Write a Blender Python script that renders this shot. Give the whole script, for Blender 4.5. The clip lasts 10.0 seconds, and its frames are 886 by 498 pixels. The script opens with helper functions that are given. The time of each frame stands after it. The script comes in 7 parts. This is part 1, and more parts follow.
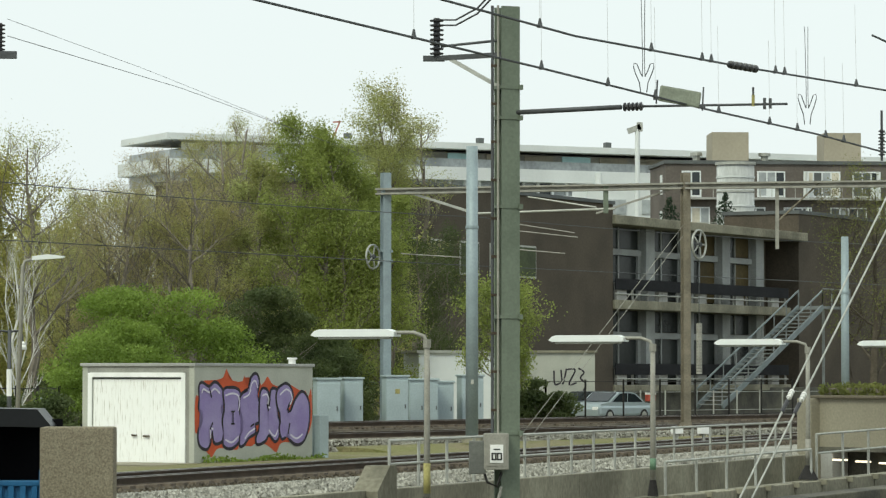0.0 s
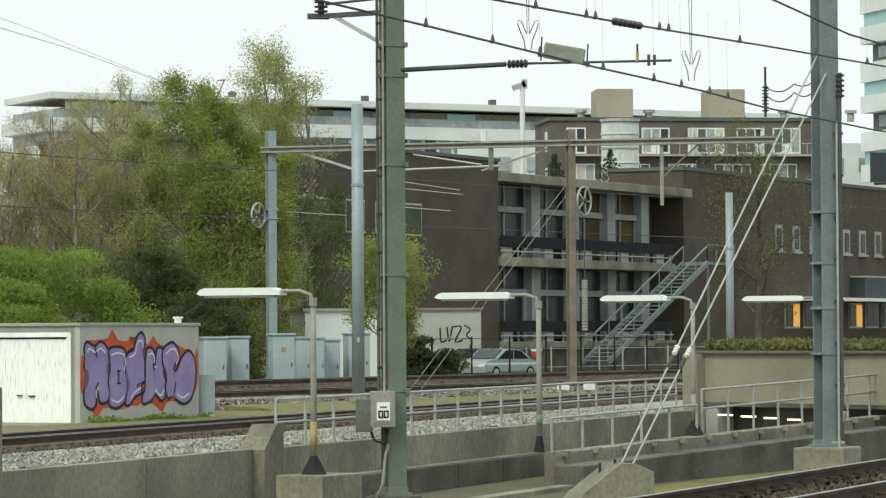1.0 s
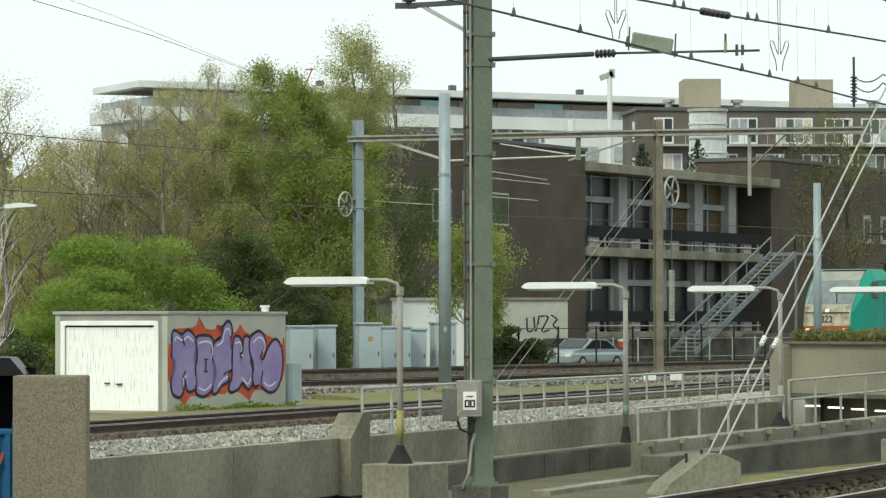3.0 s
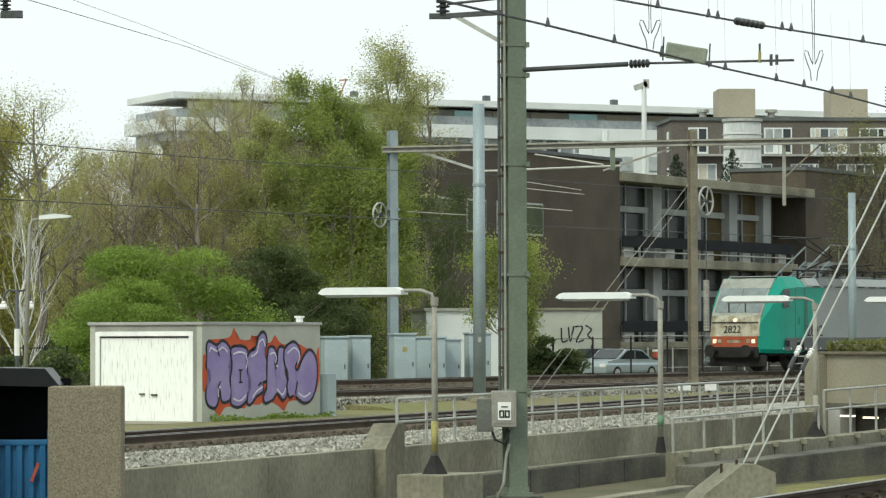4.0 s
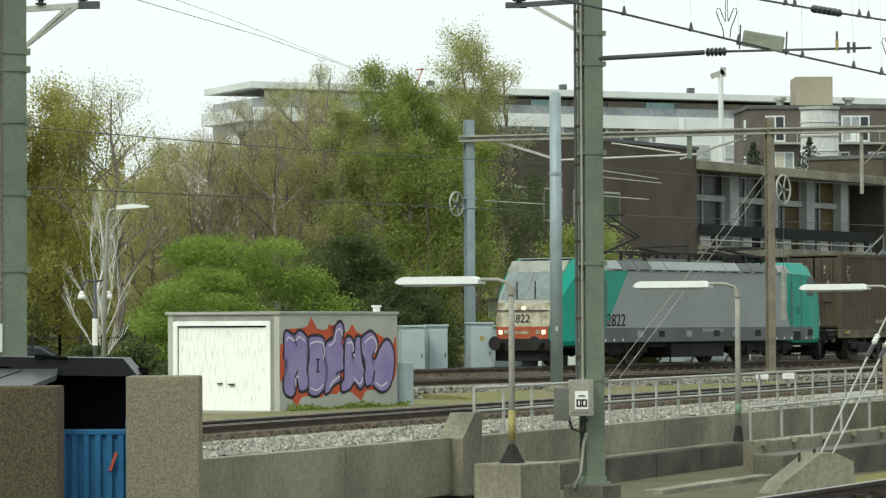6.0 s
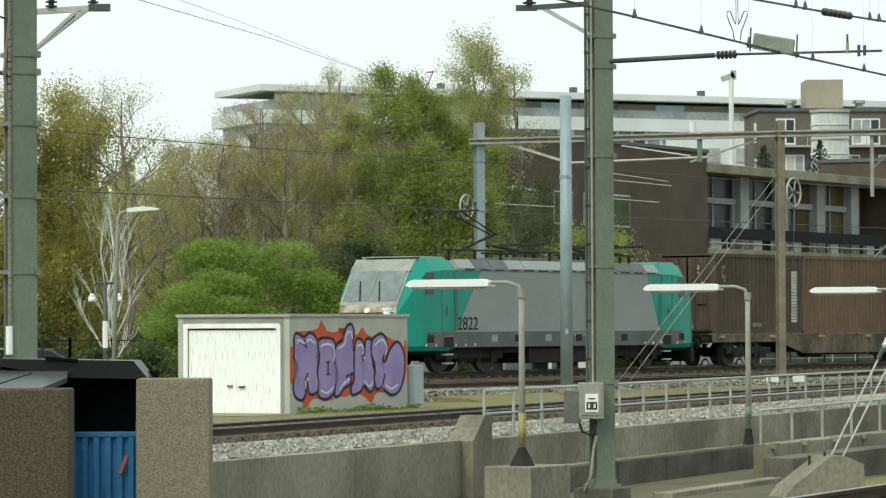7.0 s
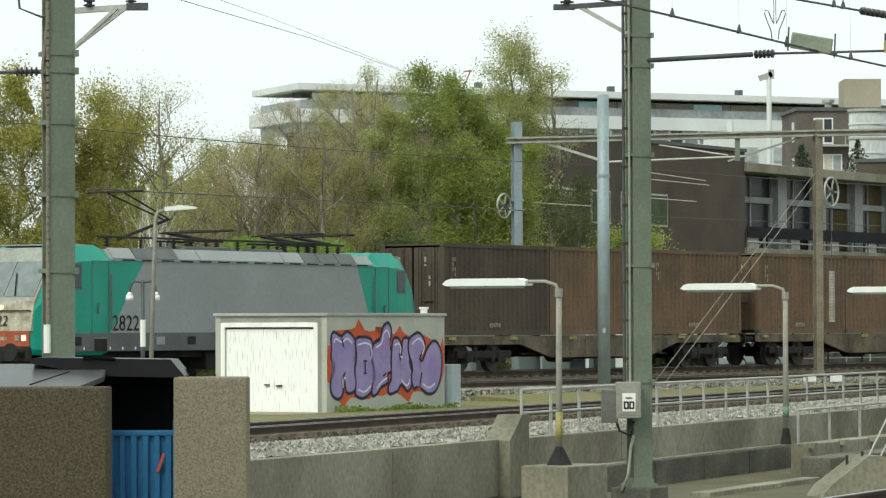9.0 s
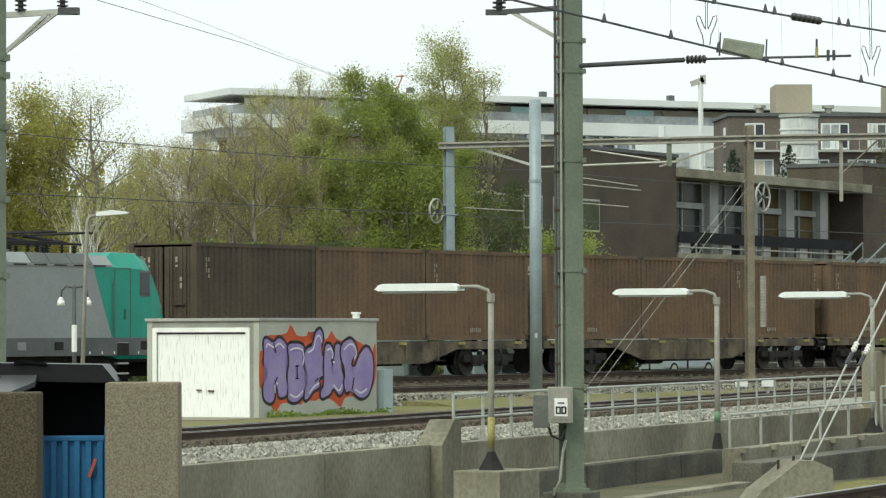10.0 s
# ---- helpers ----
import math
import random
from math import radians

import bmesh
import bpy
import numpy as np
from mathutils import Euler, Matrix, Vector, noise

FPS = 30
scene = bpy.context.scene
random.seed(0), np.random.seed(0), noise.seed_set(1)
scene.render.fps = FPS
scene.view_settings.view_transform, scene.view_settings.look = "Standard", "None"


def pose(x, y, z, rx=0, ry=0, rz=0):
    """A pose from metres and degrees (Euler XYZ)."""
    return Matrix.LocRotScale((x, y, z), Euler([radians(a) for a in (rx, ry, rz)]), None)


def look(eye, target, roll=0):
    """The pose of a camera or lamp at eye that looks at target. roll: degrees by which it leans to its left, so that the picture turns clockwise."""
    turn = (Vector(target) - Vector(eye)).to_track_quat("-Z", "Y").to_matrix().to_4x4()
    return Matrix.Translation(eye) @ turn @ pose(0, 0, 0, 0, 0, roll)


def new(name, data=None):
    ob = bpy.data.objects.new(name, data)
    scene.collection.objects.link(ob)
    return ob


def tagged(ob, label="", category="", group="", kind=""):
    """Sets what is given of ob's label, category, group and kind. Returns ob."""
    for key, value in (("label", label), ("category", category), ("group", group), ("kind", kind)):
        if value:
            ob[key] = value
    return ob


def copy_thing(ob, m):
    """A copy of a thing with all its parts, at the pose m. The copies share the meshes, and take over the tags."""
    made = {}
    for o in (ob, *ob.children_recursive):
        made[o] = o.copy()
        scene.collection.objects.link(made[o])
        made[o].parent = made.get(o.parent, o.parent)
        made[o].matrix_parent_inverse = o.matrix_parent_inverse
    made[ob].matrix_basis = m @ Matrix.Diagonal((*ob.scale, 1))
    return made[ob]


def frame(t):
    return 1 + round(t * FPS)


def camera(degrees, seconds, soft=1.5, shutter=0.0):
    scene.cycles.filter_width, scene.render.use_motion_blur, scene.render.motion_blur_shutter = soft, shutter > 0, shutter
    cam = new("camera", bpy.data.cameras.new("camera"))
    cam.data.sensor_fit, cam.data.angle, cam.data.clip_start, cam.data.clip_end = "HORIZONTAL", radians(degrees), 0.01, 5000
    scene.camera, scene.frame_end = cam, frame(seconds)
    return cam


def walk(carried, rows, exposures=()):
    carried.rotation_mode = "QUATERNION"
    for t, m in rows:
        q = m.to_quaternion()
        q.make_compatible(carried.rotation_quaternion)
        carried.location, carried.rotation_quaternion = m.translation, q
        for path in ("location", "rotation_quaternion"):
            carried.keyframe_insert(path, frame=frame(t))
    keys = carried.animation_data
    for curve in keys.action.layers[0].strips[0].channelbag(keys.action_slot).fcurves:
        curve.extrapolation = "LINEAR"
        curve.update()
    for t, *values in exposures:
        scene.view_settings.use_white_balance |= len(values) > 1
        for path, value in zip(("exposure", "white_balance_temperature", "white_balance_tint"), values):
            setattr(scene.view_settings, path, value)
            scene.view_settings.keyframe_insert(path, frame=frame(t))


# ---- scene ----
EYE = 3.2
cam = camera(14.9, 10.0, soft=1.28)
walk(cam, [
    (0, pose(0, 0, EYE, 92.165, 0, -2.222) @ pose(0, 0, 0, 0, 0, 0.050)),
    (0.1, pose(0, 0, EYE, 92.060, 0, -2.860) @ pose(0, 0, 0, 0, 0, 0.000)),
    (0.2, pose(0, 0, EYE, 91.905, 0, -3.670) @ pose(0, 0, 0, 0, 0, -0.040)),
    (0.3, pose(0, 0, EYE, 91.800, 0, -4.115) @ pose(0, 0, 0, 0, 0, -0.080)),
    (0.4, pose(0, 0, EYE, 91.710, 0, -4.550) @ pose(0, 0, 0, 0, 0, -0.120)),
    (0.5, pose(0, 0, EYE, 91.647, 0, -4.749) @ pose(0, 0, 0, 0, 0, -0.150)),
    (0.6, pose(0, 0, EYE, 91.580, 0, -4.765) @ pose(0, 0, 0, 0, 0, -0.190)),
    (0.7, pose(0, 0, EYE, 91.545, 0, -4.630) @ pose(0, 0, 0, 0, 0, -0.220)),
    (0.8, pose(0, 0, EYE, 91.490, 0, -4.420) @ pose(0, 0, 0, 0, 0, -0.260)),
    (1, pose(0, 0, EYE, 91.446, 0, -4.155) @ pose(0, 0, 0, 0, 0, -0.330)),
    (1.5, pose(0, 0, EYE, 91.406, 0, -3.760) @ pose(0, 0, 0, 0, 0, -0.150)),
    (2, pose(0, 0, EYE, 91.357, 0, -3.296) @ pose(0, 0, 0, 0, 0, -0.275)),
    (3.5, pose(0, 0, EYE, 91.259, 0, -2.416) @ pose(0, 0, 0, 0, 0, -0.055)),
    (4, pose(0, 0, EYE, 91.452, 0, -2.103) @ pose(0, 0, 0, 0, 0, -0.177)),
    (4.5, pose(0, 0, EYE, 91.564, 0, -1.799) @ pose(0, 0, 0, 0, 0, -0.097)),
    (5, pose(0, 0, EYE, 91.489, 0, -1.197) @ pose(0, 0, 0, 0, 0, -0.045)),
    (5.5, pose(0, 0, EYE, 91.272, 0, -0.878) @ pose(0, 0, 0, 0, 0, -0.240)),
    (7, pose(0, 0, EYE, 91.320, 0, -0.631) @ pose(0, 0, 0, 0, 0, -0.245)),
    (7.5, pose(0, 0, EYE, 91.407, 0, -0.321) @ pose(0, 0, 0, 0, 0, -0.330)),
    (8, pose(0, 0, EYE, 91.408, 0, -0.122) @ pose(0, 0, 0, 0, 0, -0.256)),
    (8.5, pose(0, 0, EYE, 91.291, 0, -0.062) @ pose(0, 0, 0, 0, 0, -0.225)),
    (9, pose(0, 0, EYE, 91.307, 0, 0.000) @ pose(0, 0, 0, 0, 0, -0.170)),
    (9.5, pose(0, 0, EYE, 91.412, 0, -0.100) @ pose(0, 0, 0, 0, 0, -0.180)),
    (9.6, pose(0, 0, EYE, 91.410, 0, -0.185) @ pose(0, 0, 0, 0, 0, -0.180)),
    (9.7, pose(0, 0, EYE, 91.405, 0, -0.335) @ pose(0, 0, 0, 0, 0, -0.180)),
    (9.8, pose(0, 0, EYE, 91.400, 0, -0.530) @ pose(0, 0, 0, 0, 0, -0.180)),
    (9.9, pose(0, 0, EYE, 91.395, 0, -0.835) @ pose(0, 0, 0, 0, 0, -0.185)),
    (10, pose(0, 0, EYE, 91.389, 0, -1.148) @ pose(0, 0, 0, 0, 0, -0.185)),
], [(0.0, 0.16), (0.8, 0.22), (1.6, 0.29), (5.0, 0.29), (10.0, 0.31)])

# ---- world and sun: a bright overcast sky ----
world = bpy.data.worlds.new("overcast")
scene.world = world
world.use_nodes = True
wn, wl = world.node_tree.nodes, world.node_tree.links
sky = wn.new("ShaderNodeTexSky")
sky.sky_type, sky.sun_disc = "NISHITA", False
sky.sun_elevation, sky.sun_rotation = radians(48), radians(215)
sky.dust_density, sky.air_density = 4.0, 1.0
veil = wn.new("ShaderNodeMixRGB")
veil.inputs[0].default_value = 0.93
veil.inputs[2].default_value = (8.05, 8.9, 8.7, 1)
wl.new(sky.outputs[0], veil.inputs[1])
wl.new(veil.outputs[0], wn["Background"].inputs[0])
wn["Background"].inputs[1].default_value = 0.1
sun_data = bpy.data.lights.new("sun", "SUN")
sun_data.energy, sun_data.angle, sun_data.color = 1.5, radians(18), (0.96, 1.0, 0.80)
sun = new("sun", sun_data)
sun.matrix_world = look((-40, -60, 80), (0, 0, 0))


# ---- materials ----
def mat(name, col, rough=0.7, var=0.25, scale=3.0, fine=40.0, bump=0.2, metal=0.0, col2=None, stretch=(1, 1, 1), spec=0.3, island=0.0, ramp_at=(0.36, 0.62)):
    """A surface with broad stains, fine grain and relief; scale and fine are features per metre."""
    m = bpy.data.materials.new(name)
    m.use_nodes = True
    n, l = m.node_tree.nodes, m.node_tree.links
    b = n["Principled BSDF"]
    tc = n.new("ShaderNodeTexCoord")
    mp = n.new("ShaderNodeMapping")
    mp.inputs["Scale"].default_value = stretch
    l.new(tc.outputs["Object"], mp.inputs[0])
    big, small = n.new("ShaderNodeTexNoise"), n.new("ShaderNodeTexNoise")
    big.inputs["Scale"].default_value, big.inputs["Detail"].default_value = scale, 6
    small.inputs["Scale"].default_value, small.inputs["Detail"].default_value = fine, 3
    l.new(mp.outputs[0], big.inputs[0])
    l.new(mp.outputs[0], small.inputs[0])
    ramp = n.new("ShaderNodeValToRGB")
    c2 = col2 or tuple(c * (1 - var) for c in col)
    ramp.color_ramp.elements[0].color, ramp.color_ramp.elements[1].color = (*c2, 1), (*col, 1)
    ramp.color_ramp.elements[0].position, ramp.color_ramp.elements[1].position = ramp_at
    l.new(big.outputs[0], ramp.inputs[0])
    mul = n.new("ShaderNodeMixRGB")
    mul.blend_type = "OVERLAY"
    mul.inputs[0].default_value = min(1.0, var * 1.2)
    l.new(ramp.outputs[0], mul.inputs[1])
    l.new(small.outputs[0], mul.inputs[2])
    out = mul.outputs[0]
    if island:
        geo = n.new("ShaderNodeNewGeometry")
        hs = n.new("ShaderNodeHueSaturation")
        mr = n.new("ShaderNodeMapRange")
        mr.inputs[3].default_value, mr.inputs[4].default_value = 1 - island, 1 + island
        l.new(geo.outputs["Random Per Island"], mr.inputs[0])
        l.new(mr.outputs[0], hs.inputs["Value"])
        l.new(out, hs.inputs["Color"])
        out = hs.outputs[0]
    l.new(out, b.inputs["Base Color"])
    b.inputs["Roughness"].default_value, b.inputs["Metallic"].default_value = rough, metal
    b.inputs["Specular IOR Level"].default_value = spec
    if bump:
        bp = n.new("ShaderNodeBump")
        bp.inputs["Strength"].default_value, bp.inputs["Distance"].default_value = bump, 0.02
        l.new(small.outputs[0], bp.inputs["Height"])
        l.new(bp.outputs[0], b.inputs["Normal"])
    return m


def glow(name, col, power):
    m = bpy.data.materials.new(name)
    m.use_nodes = True
    b = m.node_tree.nodes["Principled BSDF"]
    b.inputs["Base Color"].default_value = (*col, 1)
    b.inputs["Emission Color"].default_value = (*col, 1)
    b.inputs["Emission Strength"].default_value = power
    return m


def glass(name, col, rough=0.08):
    m = bpy.data.materials.new(name)
    m.use_nodes = True
    b = m.node_tree.nodes["Principled BSDF"]
    b.inputs["Base Color"].default_value = (*col, 1)
    b.inputs["Roughness"].default_value = rough
    b.inputs["Specular IOR Level"].default_value = 0.5
    return m


def leafy(name, col, col2):
    m = mat(name, col, 0.55, 0.25, 0.5, 6.0, 0.0, col2=col2, island=0.2)
    n, l = m.node_tree.nodes, m.node_tree.links
    b = n["Principled BSDF"]
    thin = n.new("ShaderNodeBsdfTranslucent")
    l.new(b.inputs["Base Color"].links[0].from_socket, thin.inputs[0])
    mix = n.new("ShaderNodeMixShader")
    mix.inputs[0].default_value = 0.45
    l.new(b.outputs[0], mix.inputs[1])
    l.new(thin.outputs[0], mix.inputs[2])
    l.new(mix.outputs[0], n["Material Output"].inputs[0])
    return m


M_EARTH = mat("earth", (0.135, 0.122, 0.08), 0.95, 0.6, 0.7, 18, 0.9, col2=(0.10, 0.10, 0.055))
M_GRASS = mat("grass", (0.165, 0.165, 0.06), 0.95, 0.6, 0.6, 14, 0.9, col2=(0.20, 0.175, 0.10))
M_BALLAST = mat("ballast", (0.41, 0.40, 0.35), 0.9, 0.3, 1.2, 14, 1.0, island=0.32)
M_ASPHALT = mat("asphalt", (0.10, 0.10, 0.10), 0.9, 0.3, 0.3, 20, 0.3)
M_RAIL = mat("rail_rust", (0.075, 0.054, 0.037), 0.8, 0.4, 2, 30, 0.2, 0.0)
M_RAILTOP = mat("rail_head", (0.42, 0.40, 0.38), 0.35, 0.2, 2, 30, 0.05, 0.8)
M_SLEEPER = mat("sleeper", (0.17, 0.14, 0.11), 0.9, 0.3, 2, 20, 0.4)
M_CONC = mat("concrete", (0.30, 0.285, 0.215), 0.9, 0.4, 0.7, 18, 0.4, col2=(0.165, 0.155, 0.115), stretch=(0.6, 0.6, 0.45))
M_CONC_PALE = mat("pale_concrete", (0.42, 0.42, 0.40), 0.9, 0.2, 0.6, 16, 0.25)
M_CONC_GREY = mat("grey_cast_concrete", (0.34, 0.355, 0.345), 0.9, 0.25, 0.6, 16, 0.25)
M_CONC_DARK = mat("wet_and_shaded_concrete", (0.14, 0.134, 0.105), 0.85, 0.5, 0.8, 18, 0.4, col2=(0.07, 0.068, 0.06))
M_AGG = mat("exposed_aggregate", (0.37, 0.325, 0.23), 0.95, 0.75, 52, 150, 1.0, col2=(0.235, 0.20, 0.14))
M_GREENMAST = mat("grey_green_paint", (0.175, 0.21, 0.16), 0.6, 0.2, 1.2, 20, 0.1)
M_BLUEMAST = mat("galvanised_blue_grey", (0.31, 0.375, 0.40), 0.5, 0.15, 1.5, 15, 0.1, 0.2)
M_BROWNMAST = mat("rusty_brown_post", (0.255, 0.225, 0.17), 0.8, 0.35, 1.4, 18, 0.2)
M_GALV = mat("galvanised_steel", (0.47, 0.475, 0.435), 0.5, 0.2, 3, 30, 0.1, 0.4)
M_LAMPPOLE = mat("weathered_lamp_pole", (0.34, 0.33, 0.29), 0.7, 0.25, 3, 30, 0.15)
M_LAMPHEAD = mat("white_fibreglass", (0.82, 0.85, 0.84), 0.4, 0.05, 3, 30, 0.02)
M_YELLOW = mat("yellow_paint", (0.40, 0.36, 0.14), 0.7, 0.3, 8, 40, 0.1)
M_MOSS = mat("green_paint", (0.15, 0.26, 0.17), 0.7, 0.3, 8, 40, 0.1)
M_WIRE = mat("dark_wire", (0.10, 0.105, 0.11), 0.6, 0.2, 2, 20, 0.0, 0.3)
M_INSUL = mat("dark_glazed_insulator", (0.06, 0.06, 0.065), 0.3, 0.2, 5, 30, 0.0)
M_BRICK = mat("brown_brick", (0.104, 0.086, 0.065), 0.9, 0.3, 0.4, 9, 0.3, col2=(0.078, 0.065, 0.050))
M_WHITEPAINT = mat("white_paint_old", (0.93, 0.94, 0.92), 0.6, 0.12, 1.3, 22, 0.1, stretch=(2, 2, 0.4))
M_RENDER = mat("grey_render", (0.47, 0.48, 0.42), 0.9, 0.15, 0.9, 20, 0.2)
M_RENDERDARK = mat("dirty_render", (0.33, 0.33, 0.30), 0.9, 0.25, 0.9, 20, 0.2)
M_PURPLE = mat("purple_spray", (0.28, 0.215, 0.45), 0.7, 0.15, 1.5, 30, 0.05, col2=(0.34, 0.28, 0.50))
M_RED = mat("red_spray", (0.60, 0.10, 0.035), 0.7, 0.2, 1.5, 30, 0.05)
M_BLACKSPRAY = mat("black_spray", (0.035, 0.03, 0.04), 0.7, 0.2, 3, 30, 0.05)
M_WHITESPRAY = mat("pale_spray", (0.70, 0.66, 0.76), 0.7, 0.1, 3, 30, 0.05)
M_TEAL = mat("teal_paint", (0.0, 0.295, 0.215), 0.4, 0.12, 0.8, 14, 0.03, col2=(0.0, 0.26, 0.19), spec=0.4)
M_LOCOGREY = mat("loco_grey_paint", (0.285, 0.308, 0.305), 0.45, 0.12, 0.5, 12, 0.03, spec=0.4)
M_LOCODARK = mat("loco_dark_grey", (0.13, 0.14, 0.14), 0.6, 0.25, 1, 14, 0.1)
M_LOCOCREAM = mat("dirty_cream_paint", (0.50, 0.475, 0.38), 0.6, 0.4, 2.2, 16, 0.05, col2=(0.24, 0.20, 0.13))
M_LOCOGRIME = mat("grey_grime_paint", (0.33, 0.345, 0.31), 0.5, 0.3, 1.6, 16, 0.05, col2=(0.22, 0.225, 0.20))
M_LOCORED = mat("red_band_paint", (0.42, 0.10, 0.05), 0.5, 0.2, 2, 16, 0.03)
M_BLACK = mat("black_grime", (0.028, 0.026, 0.025), 0.8, 0.4, 2, 14, 0.2)
M_WHEEL = mat("dusty_wheel_steel", (0.075, 0.070, 0.062), 0.7, 0.4, 2, 14, 0.1)
M_PANE = glass("dark_glass", (0.02, 0.026, 0.03))
M_CAPGLASS = mat("cab_glass_sky_grey", (0.20, 0.24, 0.24), 0.12, 0.25, 1.0, 4, 0.0, spec=0.8)
M_CONT = mat("brown_container_paint", (0.178, 0.115, 0.070), 0.8, 0.35, 0.7, 14, 0.1, col2=(0.122, 0.087, 0.057))
M_CONT2 = mat("dark_brown_container_paint", (0.098, 0.077, 0.056), 0.8, 0.35, 0.7, 14, 0.1, col2=(0.070, 0.056, 0.043))
M_MARK = mat("faded_lettering_paint", (0.40, 0.35, 0.29), 0.8, 0.3, 5, 30, 0.0)
M_WAGON = mat("wagon_grime", (0.175, 0.145, 0.098), 0.85, 0.4, 1.2, 14, 0.2, col2=(0.06, 0.05, 0.04))
M_PLASTER = mat("white_facade", (0.74, 0.77, 0.77), 0.8, 0.12, 0.15, 3, 0.1)
M_FARGLASS = mat("far_window_band", (0.38, 0.41, 0.42), 0.3, 0.35, 0.4, 2, 0.0, spec=0.6)
M_FARDARK = mat("far_dark_band", (0.12, 0.13, 0.13), 0.7, 0.2, 0.3, 3, 0.0)
M_TAN = mat("tan_cladding", (0.40, 0.36, 0.28), 0.8, 0.12, 0.3, 4, 0.1)
M_BLUEBIN = mat("blue_painted_steel", (0.025, 0.14, 0.30), 0.45, 0.2, 2, 20, 0.05)
M_LID = mat("black_plastic_lid", (0.010, 0.011, 0.012), 0.35, 0.2, 2, 20, 0.05, spec=0.3)
M_AGGDARK = mat("dark_brown_aggregate", (0.155, 0.127, 0.078), 0.95, 0.75, 48, 150, 1.0, col2=(0.07, 0.057, 0.036))
M_DOORWHITE = mat("peeling_white_paint", (0.93, 0.94, 0.92), 0.6, 0.12, 5.0, 22, 0.1, col2=(0.50, 0.48, 0.42), stretch=(7, 7, 0.45), ramp_at=(0.30, 0.43))
M_VERGE = mat("yellow_moss", (0.20, 0.19, 0.055), 0.95, 0.6, 0.9, 16, 1.0, col2=(0.12, 0.11, 0.065))
M_TANK = mat("dull_white_tank", (0.56, 0.58, 0.57), 0.6, 0.3, 0.5, 6, 0.1, stretch=(1, 1, 0.3))
M_GREENPANE = mat("dull_green_glass", (0.065, 0.085, 0.035), 0.45, 0.4, 0.8, 5, 0.0, spec=0.15)
M_SERVICE = mat("grey_brown_service_floor", (0.235, 0.225, 0.195), 0.8, 0.2, 0.2, 3, 0.0)
M_PANEDARK = mat("dark_room_glass", (0.028, 0.032, 0.03), 0.25, 0.3, 0.6, 5, 0.0, spec=0.12)
M_BLUEBAY = mat("dark_blue_bay", (0.045, 0.058, 0.066), 0.5, 0.2, 0.4, 4, 0.0, spec=0.2)
M_AMBER = mat("amber_blind", (0.10, 0.075, 0.03), 0.6, 0.4, 0.5, 5, 0.0, spec=0.12)
M_CURTAIN = mat("cream_curtain", (0.62, 0.58, 0.48), 0.8, 0.25, 0.7, 6, 0.0)
M_CAPPING = mat("weathered_brown_coping", (0.15, 0.13, 0.095), 0.9, 0.35, 1.0, 14, 0.2)
M_BAYBROWN = mat("brown_service_cladding", (0.26, 0.235, 0.18), 0.8, 0.2, 0.2, 3, 0.0)
M_BOXDARK = mat("dark_grey_box_paint", (0.16, 0.165, 0.15), 0.6, 0.25, 3, 30, 0.1)
M_CONC_WARM = mat("yellowed_concrete", (0.31, 0.285, 0.215), 0.9, 0.22, 0.35, 14, 0.2, col2=(0.24, 0.22, 0.165))
M_MASTGREY = mat("dull_blue_grey_steel", (0.225, 0.265, 0.275), 0.55, 0.2, 1.5, 15, 0.1, 0.1)
M_STEEL = mat("dull_dark_steel", (0.24, 0.26, 0.26), 0.6, 0.2, 2, 20, 0.1, 0.1)
M_BOARD = mat("dull_green_grey_board", (0.30, 0.33, 0.26), 0.6, 0.25, 5, 30, 0.1)
M_MATTBLACK = mat("matt_black_rubber_and_shade", (0.006, 0.006, 0.007), 0.95, 0.2, 4, 20, 0.0, spec=0.05)
M_APART = mat("pinkish_brown_brick", (0.15, 0.13, 0.115), 0.9, 0.25, 0.3, 5, 0.1)
M_PARAPET = mat("dark_parapet", (0.022, 0.023, 0.026), 0.8, 0.3, 0.6, 8, 0.0, spec=0.15)
M_BEDBROWN = mat("rusty_ballast", (0.115, 0.095, 0.068), 0.95, 0.45, 1.2, 16, 0.8, island=0.35)
M_LIDGREY = mat("grey_lid_film", (0.085, 0.092, 0.095), 0.35, 0.3, 1.5, 16, 0.05, spec=0.6)
M_CABINET = mat("pale_blue_grey_cabinet", (0.40, 0.48, 0.50), 0.5, 0.14, 1.2, 16, 0.05)
M_BARK = mat("grey_bark", (0.25, 0.22, 0.18), 0.9, 0.35, 3, 20, 0.4)
M_BARKDARK = mat("dark_brown_bark", (0.11, 0.092, 0.07), 0.9, 0.35, 3, 20, 0.4)
M_BIRCH = mat("pale_birch_bark", (0.76, 0.75, 0.71), 0.8, 0.25, 3, 20, 0.3)
M_CARSILVER = mat("silver_blue_car_paint", (0.40, 0.47, 0.50), 0.3, 0.06, 2, 30, 0.0, 0.3, spec=0.6)
M_CARGREY = mat("dark_grey_car_paint", (0.09, 0.11, 0.125), 0.3, 0.06, 2, 30, 0.0, 0.3, spec=0.6)
M_TYRE = mat("tyre_rubber", (0.03, 0.03, 0.03), 0.9, 0.2, 6, 30, 0.1)
M_ORANGE = glow("lit_orange_blind", (0.85, 0.42, 0.06), 0.5)
M_TUBE = glow("fluorescent_tube", (1.0, 0.84, 0.6), 1.3)
M_LAMPLIT = glow("headlight", (1.0, 0.85, 0.55), 0.6)
M_SIGNRUST = mat("faded_red_frame", (0.42, 0.20, 0.15), 0.7, 0.1, 2, 20, 0.0)
